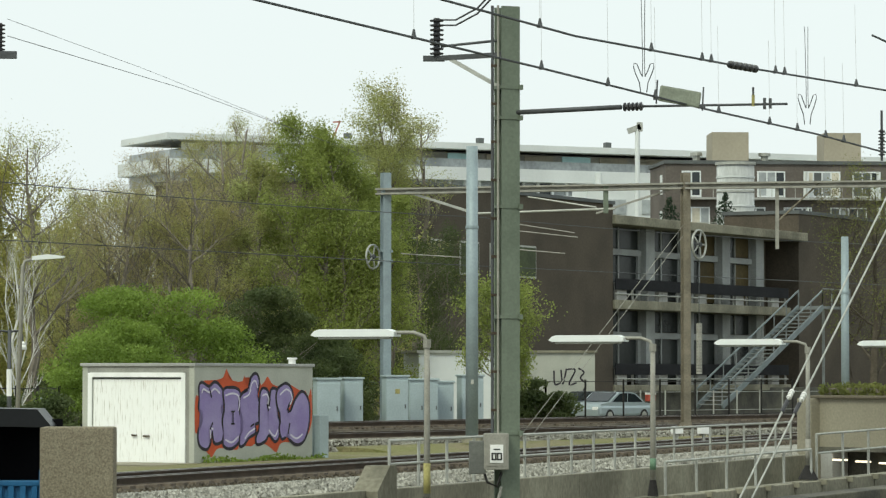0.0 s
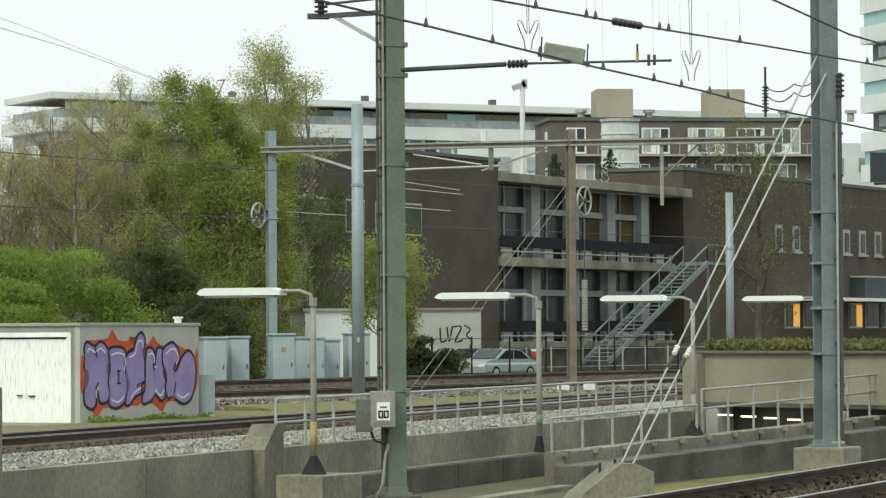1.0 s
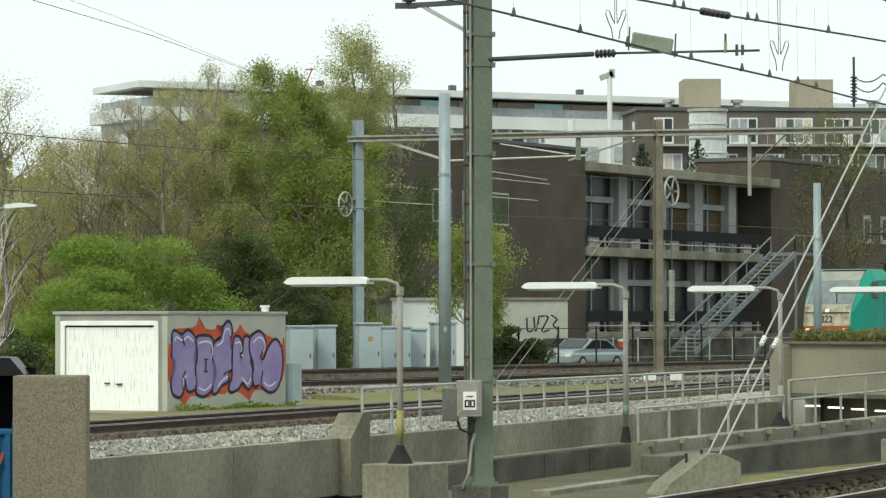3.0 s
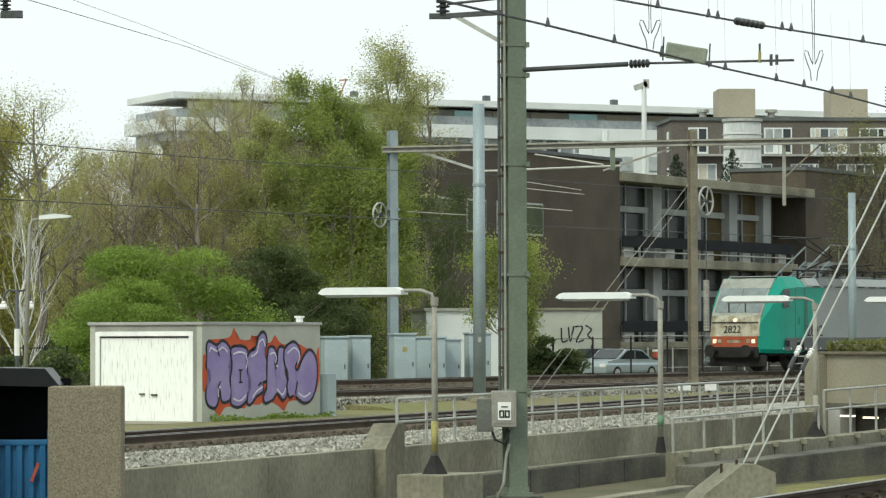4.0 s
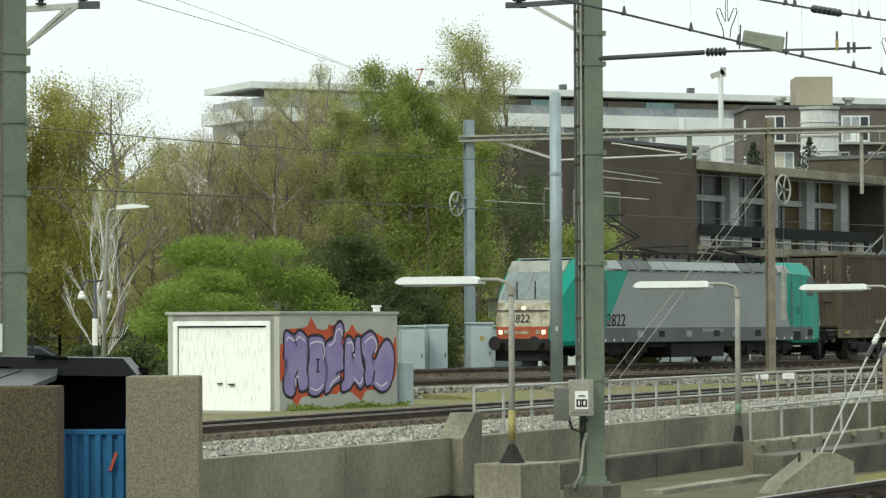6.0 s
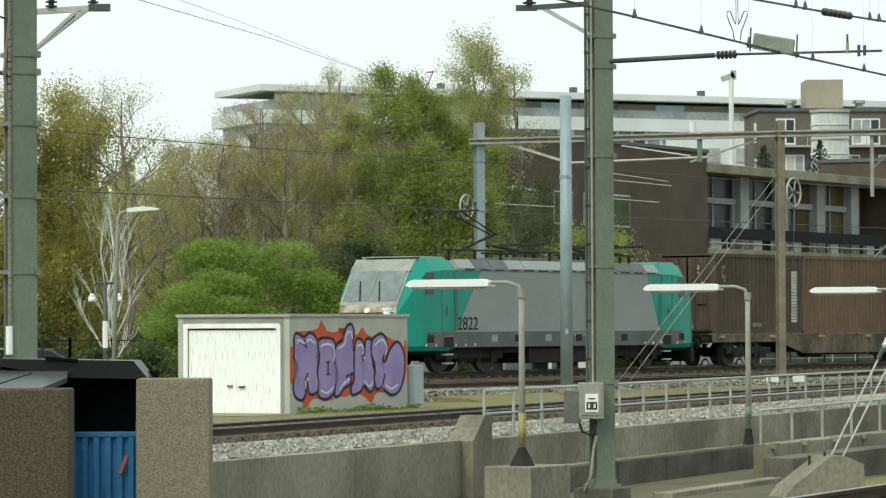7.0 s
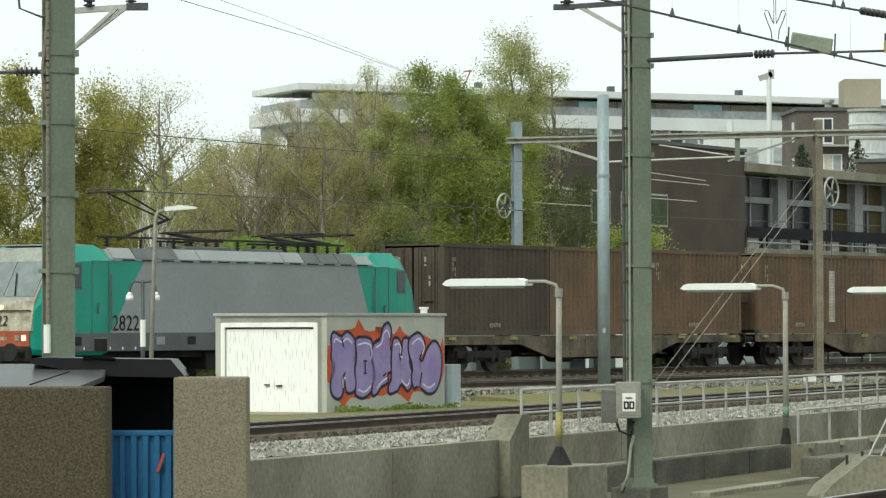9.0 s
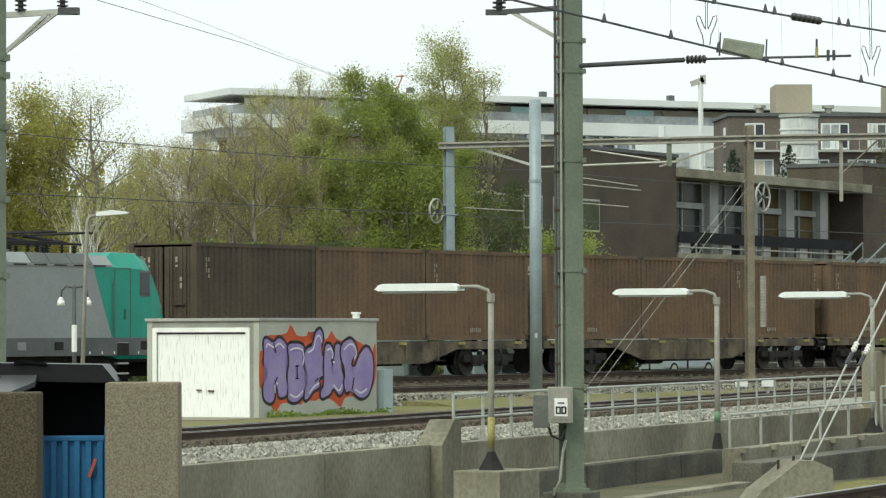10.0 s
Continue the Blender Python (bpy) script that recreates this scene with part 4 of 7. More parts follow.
def main_mast():
    x, y = 3.58, 62.00
    t = h_mast("overhead_line_mast", x, y, 0.26, 10.0, 0.36, M_GREENMAST, "grey-green steel mast with cable pipes and a switch box", 20,
               clamps=(8.51, 7.95, 6.32, 4.30, 2.18))
    f = one("mast_footing", lambda bm: box(bm, (0.8, 0.8, 0.7), (0, 0, 0.0), bevel=0.03), M_CONC_DARK)
    f.matrix_world = pose(x, y, 0.26 - 0.35, 0, 0, NEAR)
    tagged(f, "dark concrete mast footing", "footing")
    # parts below are given in plan metres about the mast's foot
    g = thing("mast_equipment", pose(x, y, 0), "control boxes, cable pipes and cantilever arm on the mast", "line equipment")
    one("switch_box", lambda bm: box(bm, (0.45, 0.25, 0.66), (-0.22, -0.36, 1.85), bevel=0.02), M_LAMPPOLE, g, "grey metal switch box")
    one("small_box", lambda bm: box(bm, (0.30, 0.22, 0.60), (-0.56, -0.34, 1.74), bevel=0.02), M_BOXDARK, g, "grey meter box")
    one("box_door", lambda bm: box(bm, (0.36, 0.02, 0.56), (-0.22, -0.49, 1.87)), M_LAMPPOLE, g)
    one("white_plate", lambda bm: box(bm, (0.24, 0.012, 0.33), (-0.215, -0.507, 1.81), bevel=0.004), M_WHITE, g, "white sign plate")
    for k in (-1, 1):
        one("character_ring", lambda bm: (box(bm, (0.025, 0.012, 0.13), (-0.215 + k * 0.05 - 0.033, -0.517, 1.76)), box(bm, (0.025, 0.012, 0.13), (-0.215 + k * 0.05 + 0.033, -0.517, 1.76)),
            box(bm, (0.07, 0.012, 0.025), (-0.215 + k * 0.05, -0.517, 1.76 + 0.055)), box(bm, (0.07, 0.012, 0.025), (-0.215 + k * 0.05, -0.517, 1.76 - 0.055))), M_BLACK, g, "black letter on the plate")
    one("caption_bar", lambda bm: box(bm, (0.12, 0.012, 0.02), (-0.215, -0.516, 1.89)), M_BLACK, g)
    one("hose", lambda bm: tube(bm, [(-0.45, -0.35, 1.50), (-0.38, -0.4, 1.29), (-0.2, -0.4, 1.21), (-0.12, -0.36, 1.47)], 0.025), M_BLACK, g, "black cable loop", True)
    one("cable", lambda bm: tube(bm, [(-0.12, -0.3, 1.21), (-0.17, -0.3, 1.0), (-0.22, -0.3, 0.5), (-0.34, -0.3, 0.2)], 0.03), M_LAMPPOLE, g, "", True)
    one("pipe", lambda bm: rod(bm, (-0.28, -0.22, 1.6), (-0.28, -0.22, 10.0), 0.028), M_WIRE, g, "thin dark cable pipe")
    one("pipe", lambda bm: rod(bm, (-0.18, -0.28, 1.6), (-0.18, -0.28, 10.0), 0.022), M_LAMPPOLE, g, "thin grey cable pipe")
    for i in range(10):
        one("pipe_clip", lambda bm: box(bm, (0.16, 0.05, 0.05), (-0.23, -0.24, 2.6 + 0.7 * i)), M_RAIL, g)
    # steady arm towards the near line
    zc = 8.05
    e = Vector((4.72, -2.5, 0))
    one("arm_tube", lambda bm: rod(bm, (0, 0, zc), e * 0.425 + Vector((0, 0, zc + 0.03)), 0.045), M_WIRE, g, "dark cantilever tube", True)
    one("arm_insulator", lambda bm: insulator(bm, e * 0.432 + Vector((0, 0, zc + 0.03)), e * 0.505 + Vector((0, 0, zc + 0.03)), 0.08), M_INSUL, g)
    one("arm_rod", lambda bm: rod(bm, e * 0.505 + Vector((0, 0, zc + 0.03)), e * 1.02 + Vector((0, 0, zc - 0.02)), 0.022), M_WIRE, g, "", True)
    one("yellow_tip", lambda bm: box(bm, (0.05, 0.05, 0.2), e * 0.90 + Vector((0, 0, zc + 0.06))), M_YELLOW, g, "yellow marker")
    one("tip_rod", lambda bm: rod(bm, e * 0.90 + Vector((0, 0, zc + 0.1)), e * 0.90 + Vector((0, 0, zc + 0.3)), 0.02), M_WIRE, g)
    one("tip_hooks", lambda bm: (box(bm, (0.05, 0.05, 0.2), e * 0.94 + Vector((0, 0, zc))), box(bm, (0.05, 0.05, 0.18), e * 0.96 + Vector((0, 0, zc)))), M_WIRE, g)
    # top bracket reaching to the other side, with a post insulator
    zb = 9.11
    b = Vector((-1.32, 0.7, 0))
    one("bracket_beam", lambda bm: beam(bm, (0, 0, zb + 0.02), b + Vector((0, 0, zb)), 0.09, 0.09), M_WIRE, g)
    one("bracket_strut", lambda bm: beam(bm, (-0.1, 0.05, 8.51), b * 0.8 + Vector((0, 0, zb)), 0.07, 0.07), M_GALV, g, "diagonal steel strut")
    one("post_insulator", lambda bm: insulator(bm, b * 0.96 + Vector((0, 0, zb + 0.05)), b * 0.96 + Vector((0, 0, zb + 0.75)), 0.13, 8), M_INSUL, g)
    one("bracket_clamp", lambda bm: box(bm, (0.4, 0.14, 0.1), b + Vector((0, 0, zb))), M_WIRE, g)
    one("bracket_rod", lambda bm: rod(bm, b * 0.9 + Vector((0, 0, zb + 0.22)), Vector((-0.15, 0.05, zb + 0.28)), 0.025), M_WIRE, g)
    for k in (0.0, 0.1):
        one("jumper_cable", lambda bm: tube(bm, [b * 0.96 + Vector((0, 0, zb + 0.62 + k)), b * 0.7 + Vector((0, 0, zb + 0.60 + k)), b * 0.4 + Vector((0, 0, zb + 0.8 + k)), b * 0.15 + Vector((0, 0, zb + 1.15 + k))], 0.018, 6), M_WIRE, g)


main_mast()


def left_mast():
    x, y = -5.45, 48.00
    t = h_mast("overhead_line_mast", x, y, -0.22, 9.5, 0.37, M_GREENMAST, "grey-green steel mast with a rusty chain pipe", 25, clamps=(7.08, 6.83, 6.10, 5.08, 4.00))
    g = thing("mast_equipment", pose(x, y, 0), "bracket, insulators and chain pipe on the mast", "line equipment")
    for i in range(46):
        one("chain_link", lambda bm: rod(bm, (-0.12, -0.26, 3.3 + i * 0.105), (-0.12, -0.26, 3.38 + i * 0.105), 0.03), M_BROWNMAST, g)
    one("pipe", lambda bm: tube(bm, [(-0.12, -0.26, 3.0), (-0.12, -0.26, 6.2), (-0.2, -0.26, 6.8), (-0.12, -0.26, 7.6), (-0.15, -0.2, 9.4)], 0.022), M_BROWNMAST, g, "rusty brown cable")
    one("white_sleeve", lambda bm: rod(bm, (-0.13, -0.27, 2.84), (-0.13, -0.27, 3.24), 0.05), M_WHITE, g, "white cable sleeve")
    zb = 7.73
    one("bracket_beam", lambda bm: beam(bm, (0, 0, zb - 0.05), (1.14, -0.2, zb), 0.08, 0.08), M_GALV, g)
    for k in (0, 0.12):
        one("bracket_strut", lambda bm: beam(bm, (0.2, -0.05, 7.14), (0.85 + k, -0.2, zb - 0.02), 0.05, 0.05), M_GALV, g)
    one("bracket_clamp", lambda bm: box(bm, (0.3, 0.12, 0.1), (1.14, -0.2, zb)), M_WIRE, g)
    one("post_insulator", lambda bm: insulator(bm, (0.45, -0.1, zb), (0.45, -0.1, zb + 0.45), 0.085, 7), M_INSUL, g)
    one("post_insulator", lambda bm: insulator(bm, (1.05, -0.2, zb + 0.05), (1.05, -0.2, zb + 0.45), 0.08, 7), M_INSUL, g)
    zi = 6.83
    one("side_insulator", lambda bm: insulator(bm, (-0.28, 0, zi), (-0.62, 0, zi), 0.07), M_INSUL, g)
    one("side_rod", lambda bm: rod(bm, (0, 0, zi), (-1.6, 0, zi - 0.02), 0.025), M_WIRE, g)
    one("loop_cable", lambda bm: tube(bm, [(-0.7, 0, 9.4), (-0.55, 0, 7.73), (-0.25, 0, 7.61), (0, 0, 7.63)], 0.018), M_WIRE, g)


left_mast()


def right_mast():
    x, y = 14.23, 76.00
    zb = 0.61
    t = h_mast("overhead_line_mast", x, y, zb, 12.5, 0.46, M_MASTGREY, "blue-grey steel mast on a concrete footing", 20, clamps=(5.93, 4.77, 3.75, 2.72))
    f = one("mast_footing", lambda bm: box(bm, (1.35, 1.2, zb + 0.28), (0, 0, -0.11), bevel=0.05), M_CONC)
    f.matrix_world = pose(x, y, zb / 2 - 0.03, 0, 0, NEAR)
    tagged(f, "worn concrete footing block of the mast", "footing")
    g = thing("mast_equipment", pose(x, y, 0), "cable pipes, guys and insulators on the mast", "line equipment")
    one("pipe", lambda bm: rod(bm, (0.30, -0.2, zb + 0.2), (0.30, -0.2, 9.01), 0.05), M_WIRE, g, "dark cable pipe")
    one("pipe", lambda bm: rod(bm, (0.22, -0.25, zb), (0.22, -0.25, 7.98), 0.03), M_GALV, g)
    for i in range(7):
        one("pipe_clip", lambda bm: box(bm, (0.22, 0.08, 0.07), (0.26, -0.2, 2.0 + i * 0.95)), M_WIRE, g)
    one("pipe_head", lambda bm: insulator(bm, (0.32, -0.2, 8.50), (0.32, -0.2, 9.08), 0.1, 5), M_INSUL, g)
    zt = 9.50
    ax, ay, az = 8.46, 68.00, 0.45
    one("bracket_plate", lambda bm: box(bm, (0.5, 0.3, 0.05), (0.1, -0.1, zb + 0.1)), M_GALV, g)
    one("stay_brace", lambda bm: beam(bm, (0.2, -0.1, zb), (0.36, -0.25, zb + 0.8), 0.06, 0.06), M_BLUEMAST, g)
    for i, k in enumerate((-0.12, 0.12)):
        gw = thing("guy_wire", pose(0, 0, 0), "tight steel guy rope with turnbuckles and white sleeves", "guy wire", "mast guys")
        a, b = Vector((x - 0.15 + 0.3 * i, y, zt - 0.2 * i)), Vector((ax + 0.24 * i, ay, az))
        one("rope", lambda bm: rod(bm, b, a, 0.021), M_GALV, gw)
        one("sleeve", lambda bm: insulator(bm, b.lerp(a, 0.255), b.lerp(a, 0.275), 0.06, 3), M_WHITE, gw)
        one("turnbuckle", lambda bm: rod(bm, b.lerp(a, 0.225), b.lerp(a, 0.25), 0.045), M_INSUL, gw)
    blk = one("anchor_block", lambda bm: prism(bm, [(-0.95, -0.2), (0.78, -0.2), (0.75, 0.45), (0.35, 0.62), (0.05, 0.62), (-0.75, 0.05)], -0.45, 0.45, "y"), M_CONC)
    blk.matrix_world = pose(ax - 0.15, ay, -0.03, 0, 0, 15)
    tagged(blk, "wedge-shaped concrete anchor block for guys", "anchor block")
    one("anchor_eye", lambda bm: rod(bm, (-0.2, 0.1, 0.40), (-0.2, 0.1, 0.62), 0.03), M_RAIL, blk)
    one("anchor_eye", lambda bm: rod(bm, (0.05, -0.1, 0.5), (0.05, -0.1, 0.7), 0.03), M_RAIL, blk)


right_mast()


def round_post(name, x, y, zb, zt, r0, r1, material, label):
    t = thing(name, pose(x, y, zb), label, "mast", "railway masts")
    h = zt - zb
    one("shaft", lambda bm: tube(bm, [(0, 0, 0), (0, 0, h)], r0, 14, r1), material, t, "", True)
    one("collar", lambda bm: rod(bm, (0, 0, h * 0.72), (0, 0, h * 0.73), r0 * 1.05), material, t)
    one("base", lambda bm: rod(bm, (0, 0, -0.05), (0, 0, 0.12), r0 * 1.6), M_CONC, t)
    one("tag", lambda bm: box(bm, (0.08, 0.02, 0.14), (0, -r0, h * 0.2)), M_GALV, t)


round_post("round_mast", 4.93, 104.00, 1.24, 10.30, 0.195, 0.175, M_BLUEMAST, "tapering blue-grey tubular steel mast")
round_post("round_mast", 18.67, 118.00, 1.0, 8.13, 0.15, 0.13, M_BLUEMAST, "blue-grey tubular mast behind the hedge")


def portal():
    ax, ay = 2.58, 118.00
    bx, by = 12.46, 112.50
    zt = 9.74
    post_a = h_mast("portal_post", ax, ay, 1.58, 10.32, 0.30, M_BLUEMAST, "blue-grey steel portal post", 20, clamps=(7.58, 7.24, 9.65))
    post_b = h_mast("portal_post", bx, by, 1.55, 10.02, 0.25, M_BROWNMAST, "brown weathered steel portal post", 20, clamps=(9.50,))
    cx, cy = 18.9, 109.7
    t = thing("portal_beam", pose(0, 0, 0), "grey lattice beam carrying the overhead line", "portal beam")
    a, b, c = Vector((ax - 0.3, ay, zt)), Vector((bx, by, zt - 0.08)), Vector((cx, cy, zt - 0.14))
    for p, q in ((a, b), (b, c)):
        one("chord", lambda bm: (beam(bm, p, q, 0.3, 0.06), beam(bm, p - Vector((0, 0, 0.16)), q - Vector((0, 0, 0.16)), 0.3, 0.06), beam(bm, p - Vector((0, 0, 0.08)), q - Vector((0, 0, 0.08)), 0.04, 0.14)), M_LAMPPOLE, t)
    one("knee_brace", lambda bm: beam(bm, a.lerp(b, 0.1) - Vector((0, 0, 0.1)), a.lerp(b, 0.33) - Vector((0, 0, 0.9)), 0.08, 0.08), M_GALV, t)
    one("knee_brace", lambda bm: beam(bm, b.lerp(a, 0.05) - Vector((0, 0, 0.2)), b.lerp(a, 0.28) - Vector((0, 0, 0.95)), 0.06, 0.06), M_LAMPPOLE, t)
    for k in (0.31, 0.75, ):
        p = a.lerp(b, k)
        one("hanger", lambda bm: beam(bm, p, p - Vector((0, 0, 0.95)), 0.16, 0.16, (1, 0, 0)), M_GREENMAST, t, "hanging drop post")
    p = b.lerp(c, 0.45)
    one("hanger", lambda bm: beam(bm, p, p - Vector((0, 0, 2.2)), 0.11, 0.11, (1, 0, 0)), M_LAMPPOLE, t)
    one("hanger_brace", lambda bm: rod(bm, p - Vector((0, 0, 1.3)), b.lerp(c, 0.66), 0.03), M_BROWNMAST, t)
    one("tie_rod", lambda bm: rod(bm, a.lerp(b, 0.31) - Vector((0, 0, 0.9)), a.lerp(b, 0.78) - Vector((0, 0, 0.8)), 0.04), M_GALV, t)
    one("tie_rod", lambda bm: rod(bm, a.lerp(b, 0.5) - Vector((0, 0, 0.35)), a.lerp(b, 0.72) - Vector((0, 0, 0.75)), 0.03), M_GALV, t)
    for k, z0, z1 in ((0.45, -1.25, -1.6), (0.46, -1.5, -1.75), (0.42, -2.1, -2.3), (0.08, -2.25, -2.4)):
        p = a.lerp(b, k)
        q = a.lerp(b, k + 0.2)
        one("registration_arm", lambda bm: rod(bm, p + Vector((0, 0, z0)), q + Vector((0, 0, z1)), 0.018), M_LAMPPOLE, t, "thin steady arm")
    # tension wheels on the posts
    for post, px, py, zz, r in ((post_a, ax - 0.45, ay - 0.3, 7.38, 0.42), (post_b, bx + 0.42, by - 0.3, 7.62, 0.48)):
        bm = B()
        rod(bm, (0, 0, -0.08), (0, 0, 0.08), 0.08)
        w = part("tension_wheel", bm, M_WIRE, post, "spoked tensioning wheel")
        bpy.context.view_layer.update()
        w.matrix_basis = post.matrix_basis.inverted() @ pose(px, py, zz, 90, 0, 55)
        bm = B()
        pts = [(math.cos(k * math.tau / 20) * r, math.sin(k * math.tau / 20) * r, 0) for k in range(21)]
        tube(bm, pts, 0.035, 5)
        part("rim", bm, M_GALV, w)
        for k in range(5):
            one("spoke", lambda bm: beam(bm, (0, 0, 0), (math.cos(k * math.tau / 5) * r, math.sin(k * math.tau / 5) * r, 0), 0.05, 0.03), M_GALV, w)
    wt = thing("balance_weight", pose(bx + 0.42, by - 0.25, 3.31), "stack of grey balance discs beside a post", "weight")
    for k in range(17):
        one("disc", lambda bm: rod(bm, (0, 0, k * 0.1), (0, 0, k * 0.1 + 0.085), 0.10), M_LAMPPOLE, wt)
    r = one("weight_rope", lambda bm: rod(bm, (bx + 0.42, by - 0.25, 4.81), (bx + 0.42, by - 0.25, 7.53), 0.012), M_WIRE)
    tagged(r, "thin rope from wheel to weights", "rope")
    for k in (0, 0.35):
        gx, gy, gz = 6.27, 106.00, 1.20
        gy2 = one("guy_wire", lambda bm: rod(bm, (gx + k, gy, 1.0), (bx, by, 8.37 - k), 0.010), M_LAMPPOLE)
        tagged(gy2, "steel guy rope from the brown post", "guy wire", "portal guys")
    for px in (1402, 1445):
        q = one("marker_box", lambda bm: box(bm, (0.35, 0.25, 0.24), (0, 0, 0.2), bevel=0.02), M_WHITE)
        one("leg", lambda bm: box(bm, (0.08, 0.08, 0.5), (0, 0, -0.12)), M_GALV, q)
        q.matrix_world = pose(*{1402: (11.89, 110.00), 1445: (12.76, 110.00)}[px], 1.28, 0, 0, 20)
        tagged(q, "small white trackside box", "box")


portal()


def wire(name, pts, r, label, sag=0.0):
    fine = []
    for a, b in zip(pts, pts[1:]):
        a, b = Vector(a), Vector(b)
        for k in range(8):
            u = k / 8
            fine.append(a.lerp(b, u) - Vector((0, 0, sag * 4 * u * (1 - u))))
    fine.append(Vector(pts[-1]))
    return tagged(one(name, lambda bm: tube(bm, fine, r, 5), M_WIRE), label, "wire", "overhead wires")


def freight_wires():
    for z, r in ((8.7, 0.014), (7.02, 0.014)):
        wire("overhead_wire", [(*freight(k)[:2], z) for k in (-46, -16, 14, 44, 74, 130)], r, "overhead wire above the freight line", 0.12 if z > 8 else 0)


freight_wires()

# near catenary: carrier with hangers, feeder and clamps
NW = [(-1.57, 42.20, 8.11), (3.44, 51.40, 7.92), (6.57, 57.30, 7.79), (9.31, 62.00, 7.68), (11.18, 65.90, 7.62), (14.62, 72.00, 7.54), (18.01, 79.00, 7.70)]
near_a = wire("overhead_wire", NW, 0.019, "thick dark overhead wire on hangers")
NB = [(0.89, 45.00, 8.46), (3.98, 51.00, 8.36), (7.21, 57.00, 8.47), (10.70, 63.00, 8.59), (15.49, 71.00, 8.69)]
near_b = wire("overhead_wire", NB, 0.019, "thick dark upper overhead wire")
wire("overhead_wire", [(10.00, 60.00, 9.31), (12.47, 64.00, 8.90), (14.84, 68.00, 8.80)], 0.02, "dark feeder wire above the near line")
wire("overhead_wire", [(-4.31, 48.00, 8.02), (-2.72, 70.00, 9.17), (2.38, 117.00, 10.67)], 0.006, "thin wire running past the trees", 0.0)
wire("overhead_wire", [(-4.31, 48.00, 8.26), (-3.33, 66.00, 9.22), (2.38, 117.00, 10.57)], 0.004, "thin carrier wire running past the trees", 0.0)


def wire_fittings():
    def pt(chain, k):
        n = len(chain) - 1
        i = min(int(k * n), n - 1)
        return Vector(chain[i]).lerp(Vector(chain[i + 1]), k * n - i)
    for chain, ks in ((NW, (0.10, 0.17, 0.235, 0.285, 0.36, 0.43, 0.47, 0.52, 0.565)), (NB, (0.2, 0.36, 0.44, 0.455, 0.56, 0.575, 0.7, 0.82, 0.9))):
        for k in ks:
            p = pt(chain, k)
            f = thing("wire_clamp", Matrix.Translation(p), "dark clamp and dropper on the overhead wire", "wire clamp", "wire clamps")
            one("clamp", lambda bm: rod(bm, (0, 0, -0.02), (0, 0, 0.12), 0.05, 0.015, 6), M_WIRE, f)
            one("dropper", lambda bm: rod(bm, (0, 0, 0.1), (0, 0.15, 1.5), 0.0025, None, 4), M_GALV, f)
    # cable loops
    for p, s in ((Vector((5.46, 55.50, 7.89)), 0.26), (Vector((9.05, 61.50, 7.82)), 0.30)):
        f = thing("cable_loop", Matrix.Translation(p), "looped cable hanging over the wire", "cable")
        for k in (-1, 1):
            one("loop", lambda bm: tube(bm, [(k * 0.05, 0, 0), (k * 0.07, 0, s * 0.6), (k * 0.13, 0, s * 1.15), (k * 0.17, 0, s * 1.6), (k * 0.16, 0, s * 1.85), (k * 0.11, 0, s * 1.8), (k * 0.06, 0, s * 1.3), (k * 0.02, 0, s * 1.0)], 0.009, 5), M_WIRE, f)
            one("lead", lambda bm: tube(bm, [(k * 0.02, 0, s), (k * 0.015, 0.02, s * 2), (k * 0.03, 0.1, s * 6)], 0.006, 4), M_WIRE, f)
    # sign board on the wire
    p = Vector((6.20, 56.80, 7.90))
    f = thing("wire_sign_board", Matrix.Translation(p), "grey rectangular board hung on the overhead wire", "sign board")
    q = one("board", lambda bm: box(bm, (0.72, 0.05, 0.27), (0, 0, 0), bevel=0.03), M_BOARD, f)
    q.matrix_basis = pose(0, 0, 0.03, 0, 9, 8)
    for k in (-0.4, 0.38):
        one("clip", lambda bm: (rod(bm, (k, 0, -0.15 - k * 0.15), (k + 0.02, 0, 0.25 - k * 0.15), 0.014), box(bm, (0.1, 0.05, 0.05), (k, 0, -0.07 - k * 0.17))), M_WIRE, f)
    # section insulator on the upper wire
    a, b = pt(NB, 0.485), pt(NB, 0.53)
    f = one("section_insulator", lambda bm: insulator(bm, a, b, 0.07, 6), M_INSUL)
    tagged(f, "ribbed dark insulator in the overhead wire", "insulator")
    f = one("section_insulator", lambda bm: (insulator(bm, (13.55, 80.00, 8.46), (13.55, 80.00, 9.10), 0.085, 8), rod(bm, (13.55, 80, 8.35), (13.55, 80, 9.55), 0.03)), M_INSUL)
    tagged(f, "upright dark insulator beside the mast", "insulator")
    wire("jumper_cable", [(13.55, 80.00, 9.07), (14.07, 79.00, 9.06), (14.17, 76.00, 9.09)], 0.016, "jumper cable between insulator and mast", 0.15)
    wire("jumper_cable", [(13.55, 80.00, 8.89), (14.07, 79.00, 8.86), (14.17, 76.00, 8.90)], 0.016, "jumper cable between insulator and mast", 0.2)


wire_fittings()


